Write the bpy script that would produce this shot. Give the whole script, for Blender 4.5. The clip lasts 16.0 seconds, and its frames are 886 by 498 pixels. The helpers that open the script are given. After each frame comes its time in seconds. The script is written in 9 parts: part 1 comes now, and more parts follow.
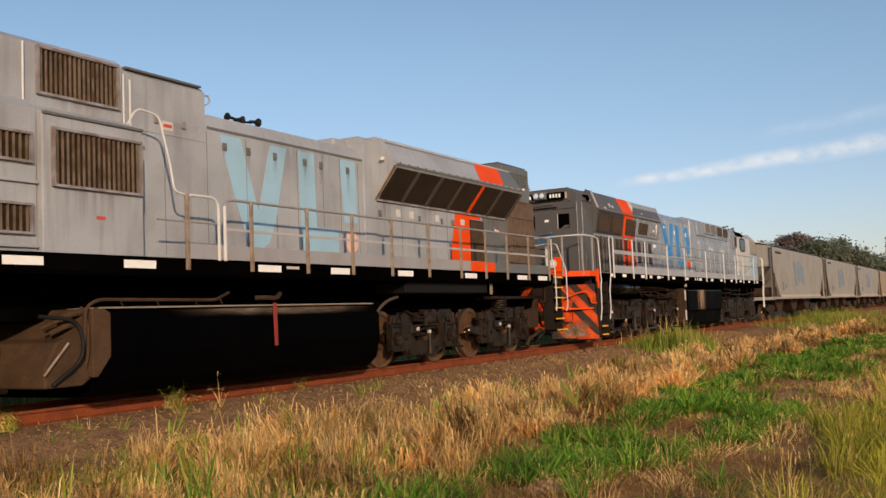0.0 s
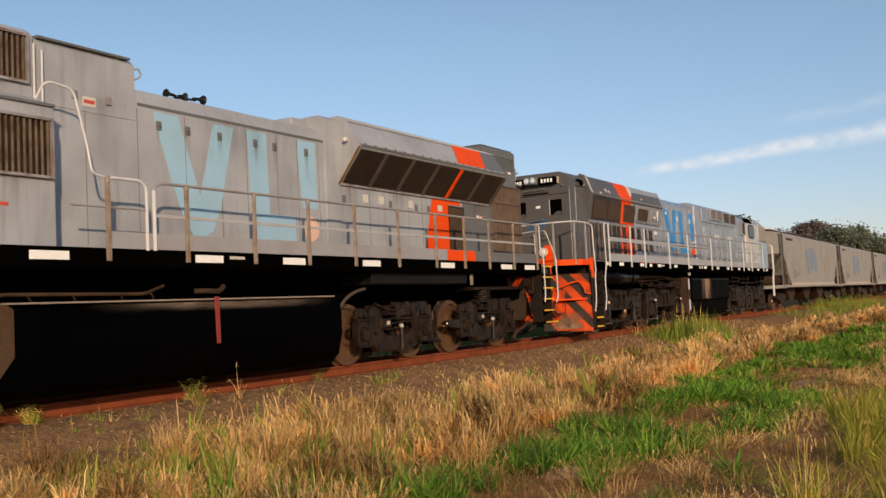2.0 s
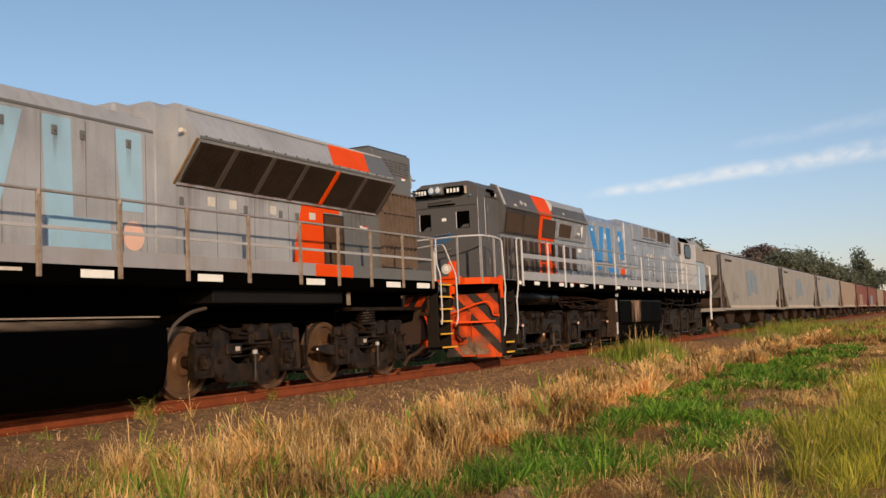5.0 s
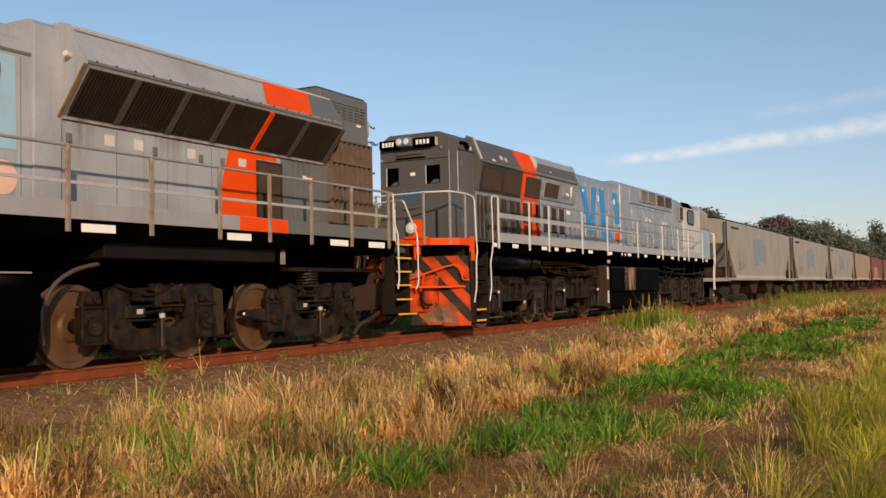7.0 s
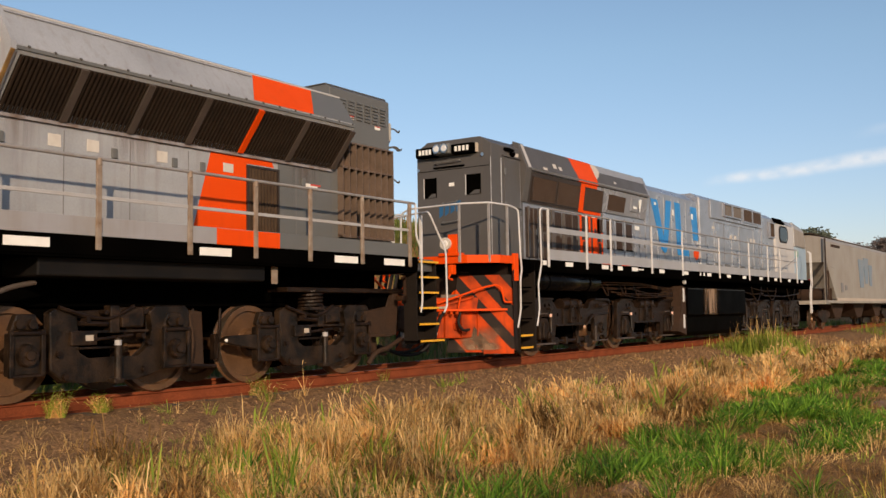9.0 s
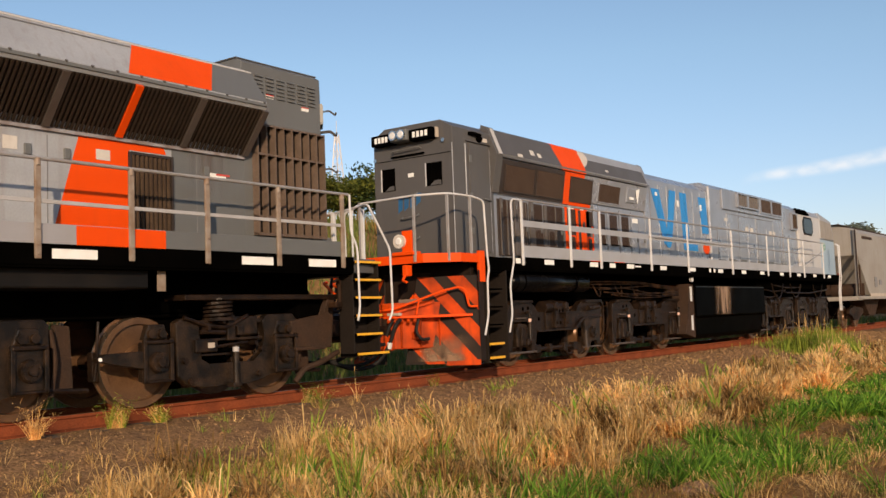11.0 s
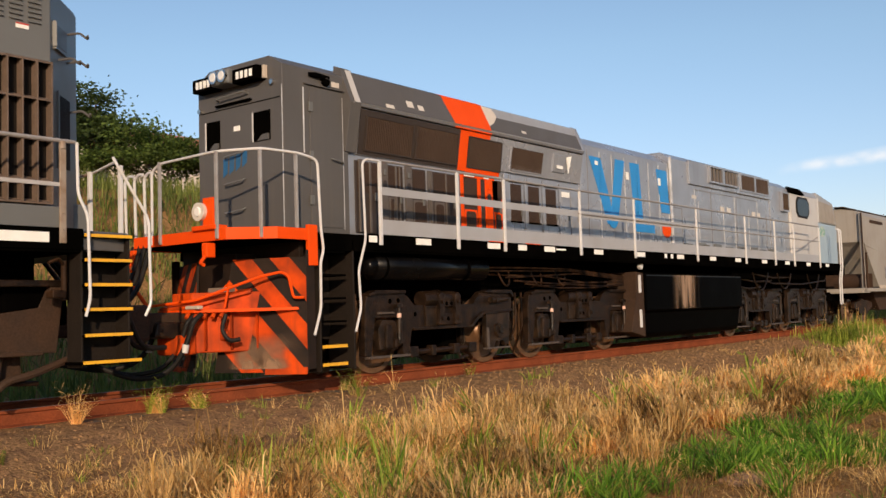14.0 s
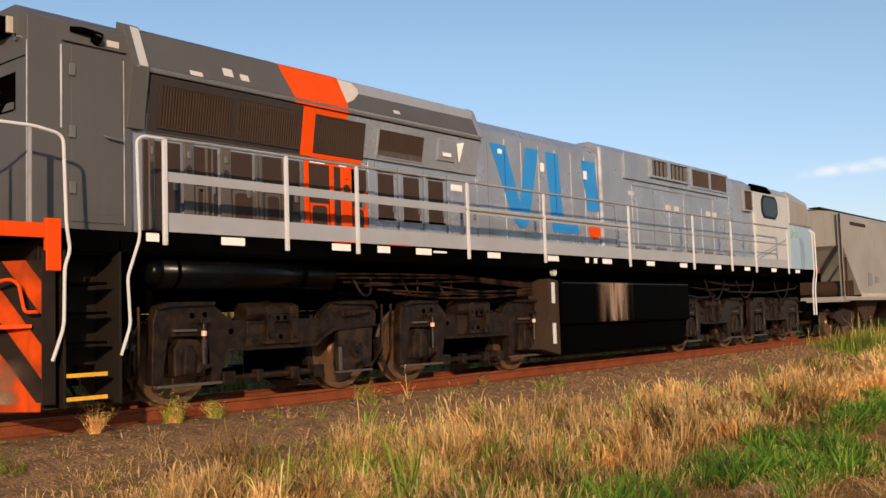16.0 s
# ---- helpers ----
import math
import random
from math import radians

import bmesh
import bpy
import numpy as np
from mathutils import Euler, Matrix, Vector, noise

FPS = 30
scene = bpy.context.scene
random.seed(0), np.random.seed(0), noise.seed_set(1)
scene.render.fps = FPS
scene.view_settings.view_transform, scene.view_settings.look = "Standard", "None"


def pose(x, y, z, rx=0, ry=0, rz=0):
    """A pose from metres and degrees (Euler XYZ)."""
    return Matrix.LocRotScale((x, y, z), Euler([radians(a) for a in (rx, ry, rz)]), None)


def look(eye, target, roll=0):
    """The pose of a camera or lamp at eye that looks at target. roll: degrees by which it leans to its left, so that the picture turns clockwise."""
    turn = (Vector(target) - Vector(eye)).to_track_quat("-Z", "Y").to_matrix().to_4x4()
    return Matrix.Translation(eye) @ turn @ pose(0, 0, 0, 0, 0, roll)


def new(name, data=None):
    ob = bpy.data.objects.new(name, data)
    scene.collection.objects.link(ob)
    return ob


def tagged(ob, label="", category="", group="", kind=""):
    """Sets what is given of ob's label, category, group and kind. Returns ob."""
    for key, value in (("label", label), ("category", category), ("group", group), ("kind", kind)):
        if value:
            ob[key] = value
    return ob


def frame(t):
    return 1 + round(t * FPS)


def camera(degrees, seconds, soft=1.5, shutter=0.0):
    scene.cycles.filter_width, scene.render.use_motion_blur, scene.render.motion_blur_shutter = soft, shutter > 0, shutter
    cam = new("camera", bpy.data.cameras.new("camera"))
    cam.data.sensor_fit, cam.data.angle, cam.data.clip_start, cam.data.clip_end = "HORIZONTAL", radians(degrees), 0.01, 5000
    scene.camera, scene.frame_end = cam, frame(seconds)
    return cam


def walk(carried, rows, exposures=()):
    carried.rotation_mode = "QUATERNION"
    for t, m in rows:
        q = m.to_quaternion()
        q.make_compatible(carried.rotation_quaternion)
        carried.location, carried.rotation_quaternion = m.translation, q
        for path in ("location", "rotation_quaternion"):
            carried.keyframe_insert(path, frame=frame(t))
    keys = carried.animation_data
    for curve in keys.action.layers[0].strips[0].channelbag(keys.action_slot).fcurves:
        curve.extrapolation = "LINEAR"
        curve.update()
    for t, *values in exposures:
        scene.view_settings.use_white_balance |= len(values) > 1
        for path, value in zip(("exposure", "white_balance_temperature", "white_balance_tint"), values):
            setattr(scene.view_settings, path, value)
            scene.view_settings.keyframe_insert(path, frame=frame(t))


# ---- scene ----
cam = camera(49.4, 16.0)
# seconds, eye x y z, yaw, pitch, roll of the hand-held camera beside the line
ROWS = [
    (0.0, 0.116, 0.051, 0.917, 29.302, 3.980, 2.358),
    (0.5, 0.126, -0.026, 0.910, 29.926, 3.874, 2.524),
    (1.0, 0.128, -0.015, 0.920, 30.307, 3.882, 2.452),
    (1.5, 0.132, -0.006, 0.920, 30.385, 3.498, 2.417),
    (2.0, 0.140, -0.001, 0.918, 30.251, 3.473, 2.797),
    (2.5, 0.144, -0.009, 0.922, 29.917, 3.811, 2.937),
    (3.0, 0.144, -0.030, 0.924, 29.406, 4.103, 2.890),
    (3.5, 0.142, -0.048, 0.925, 29.218, 4.397, 3.168),
    (4.0, 0.147, -0.057, 0.923, 28.555, 4.791, 3.056),
    (6.5, 0.132, 0.050, 0.881, 26.859, 3.871, 2.062),
    (7.0, 0.106, 0.079, 0.884, 28.344, 2.476, 1.196),
    (7.5, 0.074, 0.110, 0.894, 31.209, 3.195, 1.890),
    (8.0, 0.022, 0.145, 0.898, 33.338, 3.164, 0.400),
    (10.5, 0.087, 0.029, 0.922, 35.819, 4.509, 2.181),
    (11.0, -0.063, 0.006, 0.901, 36.499, 4.191, 2.134),
    (11.5, -0.115, 0.024, 0.894, 38.083, 4.586, 1.141),
    (12.0, -0.141, 0.032, 0.893, 38.641, 4.766, 0.850),
    (12.5, -0.171, 0.042, 0.891, 39.075, 4.715, 1.192),
    (13.0, -0.179, 0.042, 0.881, 39.657, 3.689, 1.911),
    (13.5, -0.169, 0.037, 0.883, 39.169, 4.024, 1.733),
    (14.0, -0.175, 0.024, 0.879, 38.378, 3.665, 1.760),
    (14.5, -0.184, 0.038, 0.884, 38.454, 3.763, 2.245),
    (15.0, -0.176, 0.019, 0.897, 38.178, 4.102, 1.981),
    (15.5, -0.146, -0.026, 0.900, 38.257, 3.940, 1.571),
    (16.0, -0.126, -0.067, 0.909, 39.083, 4.155, 1.820),
]
walk(cam, [(t, pose(x, y, z, 90 + pitch, roll, yaw)) for t, x, y, z, yaw, pitch, roll in ROWS],
     exposures=[(0.0, 0.0), (8.0, 0.0), (10.5, 0.16), (16.0, 0.20)])


def run(t):
    """Metres that the train has rolled towards -y since the start."""
    return 0.72865 * t + 0.041014 * t ** 2 - 0.0017816 * t ** 3 + 0.000081297 * t ** 4


# ---- light ----
SUN_ELEV, SUN_YAW = radians(17.0), radians(45.0)
world = bpy.data.worlds.new("world")
scene.world = world
world.use_nodes = True
wn = world.node_tree.nodes
sky = wn.new("ShaderNodeTexSky")
sky.sky_type = "NISHITA"
sky.sun_disc = False
sky.sun_elevation = SUN_ELEV
sky.sun_rotation = radians(135.0)
sky.air_density, sky.dust_density, sky.ozone_density = 1.0, 0.4, 1.7
wn["Background"].inputs["Strength"].default_value = 0.131
tint = wn.new("ShaderNodeMixRGB")
tint.blend_type = "MULTIPLY"
tint.inputs["Fac"].default_value = 1.0
# a bluer haze along the horizon that thins out with height
way, split, rise_, haze = wn.new("ShaderNodeTexCoord"), wn.new("ShaderNodeSeparateXYZ"), wn.new("ShaderNodeMapRange"), wn.new("ShaderNodeMixRGB")
rise_.inputs["From Min"].default_value, rise_.inputs["From Max"].default_value = 0.0, 0.26
haze.inputs["Color1"].default_value, haze.inputs["Color2"].default_value = (0.745, 0.695, 0.875, 1), (0.96, 0.945, 0.945, 1)
world.node_tree.links.new(way.outputs["Generated"], split.inputs["Vector"])
world.node_tree.links.new(split.outputs["Z"], rise_.inputs["Value"])
world.node_tree.links.new(rise_.outputs["Result"], haze.inputs["Fac"])
world.node_tree.links.new(haze.outputs["Color"], tint.inputs["Color2"])
world.node_tree.links.new(sky.outputs["Color"], tint.inputs["Color1"])
world.node_tree.links.new(tint.outputs["Color"], wn["Background"].inputs["Color"])
sun = new("sun", bpy.data.lights.new("sun", "SUN"))
sun.data.energy, sun.data.angle, sun.data.color = 3.8, radians(0.6), (1.0, 0.74, 0.50)
sun.matrix_world = look((20, -20, 12), (19.5, -19.49, 11.79))


# ---- materials ----
def material(name, colour, rough=0.6, metal=0.0, second=None, scale=3.0, amount=0.5, grain=0.0, bump=0.1,
             bump_scale=40.0, streak=0.0, streak_colour=(0.10, 0.07, 0.05), island=0.0, objects=0.0, stretch=(1, 1, 1), spec=0.5):
    """A paint, metal or earth with blotches, fine grain, streaks that run down, and relief."""
    m = bpy.data.materials.new(name)
    m.use_nodes = True
    n, l = m.node_tree.nodes, m.node_tree.links
    b = n["Principled BSDF"]
    b.inputs["Metallic"].default_value = metal
    b.inputs["Specular IOR Level"].default_value = spec
    tc = n.new("ShaderNodeTexCoord")
    mp = n.new("ShaderNodeMapping")
    mp.inputs["Scale"].default_value = stretch
    l.new(tc.outputs["Object"], mp.inputs["Vector"])
    big = n.new("ShaderNodeTexNoise")
    big.inputs["Scale"].default_value, big.inputs["Detail"].default_value = scale, 6
    l.new(mp.outputs["Vector"], big.inputs["Vector"])
    ramp = n.new("ShaderNodeMapRange")
    ramp.inputs["From Min"].default_value, ramp.inputs["From Max"].default_value = 0.38, 0.68
    ramp.inputs["To Max"].default_value = amount
    l.new(big.outputs["Fac"], ramp.inputs["Value"])
    mix = n.new("ShaderNodeMixRGB")
    mix.inputs["Color1"].default_value = (*colour, 1)
    mix.inputs["Color2"].default_value = (*(second or tuple(c * 0.72 for c in colour)), 1)
    l.new(ramp.outputs["Result"], mix.inputs["Fac"])
    col = mix.outputs["Color"]
    if streak:
        sm = n.new("ShaderNodeMapping")
        sm.inputs["Scale"].default_value = (7.0, 7.0, 0.55)
        l.new(tc.outputs["Object"], sm.inputs["Vector"])
        sn = n.new("ShaderNodeTexNoise")
        sn.inputs["Scale"].default_value, sn.inputs["Detail"].default_value = 1.4, 8
        l.new(sm.outputs["Vector"], sn.inputs["Vector"])
        sr = n.new("ShaderNodeMapRange")
        sr.inputs["From Min"].default_value, sr.inputs["From Max"].default_value = 0.52, 0.80
        sr.inputs["To Max"].default_value = streak
        l.new(sn.outputs["Fac"], sr.inputs["Value"])
        smix = n.new("ShaderNodeMixRGB")
        smix.inputs["Color2"].default_value = (*streak_colour, 1)
        l.new(sr.outputs["Result"], smix.inputs["Fac"])
        l.new(col, smix.inputs["Color1"])
        col = smix.outputs["Color"]
    fine = n.new("ShaderNodeTexNoise")
    fine.inputs["Scale"].default_value, fine.inputs["Detail"].default_value = bump_scale, 5
    l.new(mp.outputs["Vector"], fine.inputs["Vector"])
    if grain:
        gm = n.new("ShaderNodeMapRange")
        gm.inputs["From Min"].default_value, gm.inputs["From Max"].default_value = 0.3, 0.7
        gm.inputs["To Min"].default_value, gm.inputs["To Max"].default_value = 1 - grain, 1 + grain
        l.new(fine.outputs["Fac"], gm.inputs["Value"])
        gx = n.new("ShaderNodeMixRGB")
        gx.blend_type = "MULTIPLY"
        gx.inputs["Fac"].default_value = 1
        l.new(col, gx.inputs["Color1"])
        l.new(gm.outputs["Result"], gx.inputs["Color2"])
        col = gx.outputs["Color"]
    for kind, strength in (("island", island), ("objects", objects)):
        if not strength:
            continue
        src = n.new("ShaderNodeNewGeometry").outputs["Random Per Island"] if kind == "island" else n.new("ShaderNodeObjectInfo").outputs["Random"]
        im = n.new("ShaderNodeMapRange")
        im.inputs["To Min"].default_value, im.inputs["To Max"].default_value = 1 - strength, 1 + strength
        l.new(src, im.inputs["Value"])
        ix = n.new("ShaderNodeMixRGB")
        ix.blend_type = "MULTIPLY"
        ix.inputs["Fac"].default_value = 1
        l.new(col, ix.inputs["Color1"])
        l.new(im.outputs["Result"], ix.inputs["Color2"])
        col = ix.outputs["Color"]
    l.new(col, b.inputs["Base Color"])
    rr = n.new("ShaderNodeMapRange")
    rr.inputs["To Min"].default_value, rr.inputs["To Max"].default_value = max(rough - 0.12, 0.03), min(rough + 0.15, 1)
    l.new(big.outputs["Fac"], rr.inputs["Value"])
    l.new(rr.outputs["Result"], b.inputs["Roughness"])
    if bump:
        bp = n.new("ShaderNodeBump")
        bp.inputs["Strength"].default_value, bp.inputs["Distance"].default_value = bump, 0.02
        l.new(fine.outputs["Fac"], bp.inputs["Height"])
        l.new(bp.outputs["Normal"], b.inputs["Normal"])
    return m


def leaf_material(name, tip, root, spread=0.35):
    """Grass or leaves: colour runs between two tones from piece to piece, with light let through."""
    m = bpy.data.materials.new(name)
    m.use_nodes = True
    n, l = m.node_tree.nodes, m.node_tree.links
    b = n["Principled BSDF"]
    b.inputs["Roughness"].default_value = 0.65
    b.inputs["Specular IOR Level"].default_value = 0.25
    g = n.new("ShaderNodeNewGeometry")
    mix = n.new("ShaderNodeMixRGB")
    mix.inputs["Color1"].default_value, mix.inputs["Color2"].default_value = (*root, 1), (*tip, 1)
    l.new(g.outputs["Random Per Island"], mix.inputs["Fac"])
    tc = n.new("ShaderNodeTexCoord")
    no = n.new("ShaderNodeTexNoise")
    no.inputs["Scale"].default_value, no.inputs["Detail"].default_value = 0.9, 4
    l.new(tc.outputs["Object"], no.inputs["Vector"])
    mr = n.new("ShaderNodeMapRange")
    mr.inputs["From Min"].default_value, mr.inputs["From Max"].default_value = 0.3, 0.7
    mr.inputs["To Min"].default_value, mr.inputs["To Max"].default_value = 1 - spread, 1 + spread
    l.new(no.outputs["Fac"], mr.inputs["Value"])
    mu = n.new("ShaderNodeMixRGB")
    mu.blend_type = "MULTIPLY"
    mu.inputs["Fac"].default_value = 1
    l.new(mix.outputs["Color"], mu.inputs["Color1"])
    l.new(mr.outputs["Result"], mu.inputs["Color2"])
    l.new(mu.outputs["Color"], b.inputs["Base Color"])
    t = n.new("ShaderNodeBsdfTranslucent")
    l.new(mu.outputs["Color"], t.inputs["Color"])
    ms = n.new("ShaderNodeMixShader")
    ms.inputs["Fac"].default_value = 0.4
    l.new(b.outputs["BSDF"], ms.inputs[1])
    l.new(t.outputs["BSDF"], ms.inputs[2])
    l.new(ms.outputs["Shader"], n["Material Output"].inputs["Surface"])
    return m


GREY = material("weathered_grey_paint", (0.375, 0.388, 0.410), 0.42, second=(0.275, 0.283, 0.298), scale=1.1, amount=0.9, grain=0.05, streak=0.5, streak_colour=(0.21, 0.175, 0.145), bump=0.06)
SILVER = material("clean_silver_paint", (0.340, 0.355, 0.392), 0.28, metal=0.36, second=(0.270, 0.285, 0.318), scale=1.6, amount=0.8, streak=0.35, streak_colour=(0.22, 0.20, 0.19), bump=0.04)
DARK_GREY = material("dark_grey_paint", (0.096, 0.091, 0.088), 0.45, spec=0.3, second=(0.078, 0.073, 0.069), scale=1.2, streak=0.25, streak_colour=(0.14, 0.12, 0.10), bump=0.04)
MID_GREY = material("mid_grey_paint", (0.133, 0.136, 0.132), 0.45, second=(0.105, 0.104, 0.098), scale=1.2, streak=0.25, streak_colour=(0.13, 0.11, 0.10), bump=0.04)
ORANGE = material("orange_paint", (0.78, 0.072, 0.002), 0.55, spec=0.15, second=(0.70, 0.062, 0.002), scale=2.0, streak=0.15, streak_colour=(0.35, 0.06, 0.02), bump=0.04)
ORANGE_DIRTY = material("scuffed_orange_paint", (0.60, 0.064, 0.004), 0.6, spec=0.12, second=(0.20, 0.030, 0.008), scale=3.0, amount=0.9, streak=0.6, streak_colour=(0.06, 0.03, 0.018), bump=0.08)
PLOW_GREY = material("dusty_plough_steel", (0.20, 0.15, 0.12), 0.7, second=(0.12, 0.09, 0.07), scale=4.0, bump=0.1)
PALE_BLUE = material("faded_pale_blue_paint", (0.32, 0.52, 0.66), 0.5, second=(0.29, 0.43, 0.53), scale=2.5, streak=0.2, streak_colour=(0.32, 0.34, 0.34), bump=0.04)
BLUE = material("bright_blue_paint", (0.02, 0.25, 0.62), 0.4, second=(0.02, 0.21, 0.54), scale=2.0, bump=0.03)
PEACH = material("faded_peach_paint", (0.78, 0.49, 0.38), 0.5, second=(0.68, 0.44, 0.35), scale=6.0, bump=0.04)
BEIGE = material("pale_cream_patch_paint", (0.62, 0.55, 0.47), 0.5, second=(0.5, 0.45, 0.4), scale=8.0, bump=0.04)
# blacks sunk below real paint so the colour itself imitates deep shade
BLACK = material("shade_black_underframe_paint", (0.0012, 0.0011, 0.0010), 0.8, spec=0.0, second=(0.0032, 0.0026, 0.0021), scale=2.0, bump=0.05)
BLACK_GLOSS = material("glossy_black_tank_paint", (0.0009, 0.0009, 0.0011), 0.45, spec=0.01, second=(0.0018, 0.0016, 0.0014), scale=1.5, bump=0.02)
# greasy steel, its base tone sunk to imitate shadow among the gear
SHADED_GRIME = material("shaded_greasy_bogie_steel", (0.003, 0.0020, 0.0015), 0.5, spec=0.12, second=(0.060, 0.030, 0.0150), scale=3.6, amount=0.85, grain=0.25, bump=0.3)
GRIME_RED = material("dusty_rusty_steel", (0.048, 0.026, 0.015), 0.75, spec=0.2, second=(0.035, 0.022, 0.015), scale=4.0, amount=0.8, grain=0.2, bump=0.25)
DUSTY = material("dust_coated_tank_end", (0.078, 0.046, 0.026), 0.85, spec=0.1, second=(0.026, 0.016, 0.010), scale=3.0, grain=0.15, bump=0.15)
GRILLE = material("brown_louvre_steel", (0.050, 0.032, 0.020), 0.7, spec=0.2, second=(0.085, 0.055, 0.034), scale=4.0, amount=0.7, grain=0.15, bump=0.1)
# mesh tone sunk near black to imitate the shaded depth behind slats
GRILLE_DARK = material("shade_dark_radiator_mesh", (0.010, 0.0075, 0.006), 0.7, spec=0.15, second=(0.018, 0.013, 0.009), scale=4.0, bump=0.2, bump_scale=160)
SCREEN = material("brown_screen_mesh", (0.050, 0.029, 0.018), 0.6, spec=0.3, second=(0.036, 0.021, 0.013), scale=3.0, grain=0.2, bump=0.3, bump_scale=220)
TYRE_STEEL = material("worn_wheel_steel", (0.165, 0.088, 0.044), 0.36, metal=0.35, second=(0.055, 0.028, 0.015), scale=5.0, grain=0.15, bump=0.1)
BRIGHT_STEEL = material("polished_tread_steel", (0.42, 0.34, 0.27), 0.28, metal=0.9, second=(0.3, 0.22, 0.16), scale=6.0, bump=0.03)
POST_OLD = material("rust_stained_grey_post", (0.29, 0.235, 0.185), 0.6, second=(0.19, 0.115, 0.065), scale=7.0, amount=0.8, bump=0.1)
POST_WHITE = material("white_handrail_paint", (0.60, 0.60, 0.61), 0.4, second=(0.58, 0.54, 0.49), scale=6.0, bump=0.05)
RAIL_TUBE = material("bare_grey_handrail_tube", (0.35, 0.34, 0.335), 0.45, metal=0.2, second=(0.25, 0.20, 0.16), scale=6.0, bump=0.05)
WHITE = material("white_reflective_plate", (0.88, 0.87, 0.82), 0.45, second=(0.80, 0.78, 0.72), scale=8.0, amount=0.6, bump=0.03)
STICKER_RED = material("red_warning_print", (0.55, 0.07, 0.05), 0.5, bump=0.02)
YELLOW = material("yellow_step_edge_paint", (0.80, 0.42, 0.02), 0.5, second=(0.55, 0.28, 0.03), scale=9.0, bump=0.06)
RED_PAINT = material("worn_dark_red_paint", (0.26, 0.030, 0.022), 0.55, second=(0.15, 0.03, 0.02), scale=6.0, bump=0.08)
RUBBER = material("black_rubber_hose", (0.007, 0.0065, 0.006), 0.6, spec=0.25, second=(0.02, 0.015, 0.012), scale=8.0, bump=0.1)
RAIL_RUST = material("rusty_rail_web", (0.22, 0.056, 0.021), 0.85, spec=0.15, second=(0.14, 0.038, 0.016), scale=3.0, amount=0.8, grain=0.2, bump=0.2, bump_scale=60)
RAIL_HEAD = material("worn_rail_head", (0.25, 0.12, 0.07), 0.4, metal=0.5, second=(0.16, 0.07, 0.04), scale=4.0, bump=0.05)
BED = material("dark_brown_ballast_bed", (0.315, 0.182, 0.086), 0.97, spec=0.02, second=(0.180, 0.105, 0.060), scale=5.0, amount=0.9, grain=0.5, bump=1.0, bump_scale=30)
SLEEPER = material("old_timber_sleeper", (0.10, 0.075, 0.055), 0.85, second=(0.06, 0.045, 0.035), scale=6.0, grain=0.25, bump=0.4, stretch=(1, 6, 6), objects=0.25)
STONE = material("brown_ballast_stone", (0.300, 0.172, 0.080), 0.95, spec=0.04, second=(0.165, 0.097, 0.055), scale=8.0, grain=0.2, bump=0.3, island=0.30)
EARTH = material("dry_brown_earth", (0.345, 0.185, 0.075), 0.95, spec=0.04, second=(0.235, 0.135, 0.050), scale=0.7, amount=0.9, grain=0.35, bump=0.8, bump_scale=14)
HOPPER_GREY = material("dusty_grey_hopper_paint", (0.315, 0.292, 0.258), 0.6, second=(0.245, 0.212, 0.172), scale=0.9, streak=0.4, streak_colour=(0.19, 0.145, 0.11), bump=0.06)
HOPPER_TAN = material("dusty_tan_hopper_paint", (0.34, 0.25, 0.175), 0.65, second=(0.28, 0.20, 0.14), scale=0.9, streak=0.4, streak_colour=(0.22, 0.15, 0.10), bump=0.06)
HOPPER_RED = material("rust_red_wagon_paint", (0.21, 0.062, 0.038), 0.65, second=(0.15, 0.048, 0.032), scale=0.9, streak=0.4, streak_colour=(0.10, 0.045, 0.03), bump=0.06)
BLUE_FADED = material("faint_blue_mark_paint", (0.165, 0.235, 0.305), 0.6, second=(0.29, 0.30, 0.30), scale=1.5, streak=0.4, streak_colour=(0.22, 0.20, 0.18), bump=0.04)
SILL = material("pale_dusty_wagon_sill", (0.50, 0.43, 0.35), 0.7, second=(0.40, 0.33, 0.26), scale=3.0, bump=0.06)
BARK = material("grey_brown_bark", (0.10, 0.075, 0.055), 0.9, second=(0.06, 0.048, 0.038), scale=6.0, grain=0.3, bump=0.5, stretch=(1, 1, 0.3))
WALL_PLASTER = material("cream_plaster_wall", (0.62, 0.56, 0.47), 0.85, second=(0.52, 0.47, 0.40), scale=1.2, bump=0.1)
TILE = material("orange_clay_roof_tile", (0.42, 0.15, 0.07), 0.8, second=(0.30, 0.11, 0.06), scale=2.0, grain=0.2, bump=0.4, bump_scale=12)
ROOF_WHITE = material("white_metal_roof", (0.75, 0.75, 0.73), 0.5, second=(0.62, 0.62, 0.6), scale=1.0, bump=0.05)
CONCRETE = material("stained_overpass_concrete", (0.12, 0.11, 0.105), 0.85, second=(0.085, 0.08, 0.075), scale=0.5, grain=0.15, bump=0.2)
GLASS = material("dark_cab_glass", (0.010, 0.012, 0.012), 0.12, spec=0.25, bump=0.0)
LENS = material("bright_lamp_lens", (0.80, 0.79, 0.77), 0.2, bump=0.0)
CHROME = material("lamp_reflector_metal", (0.72, 0.71, 0.68), 0.22, metal=1.0, bump=0.02)
DRY = leaf_material("dry_straw_grass", (1.0, 0.68, 0.285), (0.60, 0.365, 0.120), 0.40)
# brown dead grass; root tone darkened to imitate shade between straw bundles
DRY_BROWN = leaf_material("brown_dead_grass", (0.56, 0.325, 0.105), (0.17, 0.098, 0.034), 0.40)
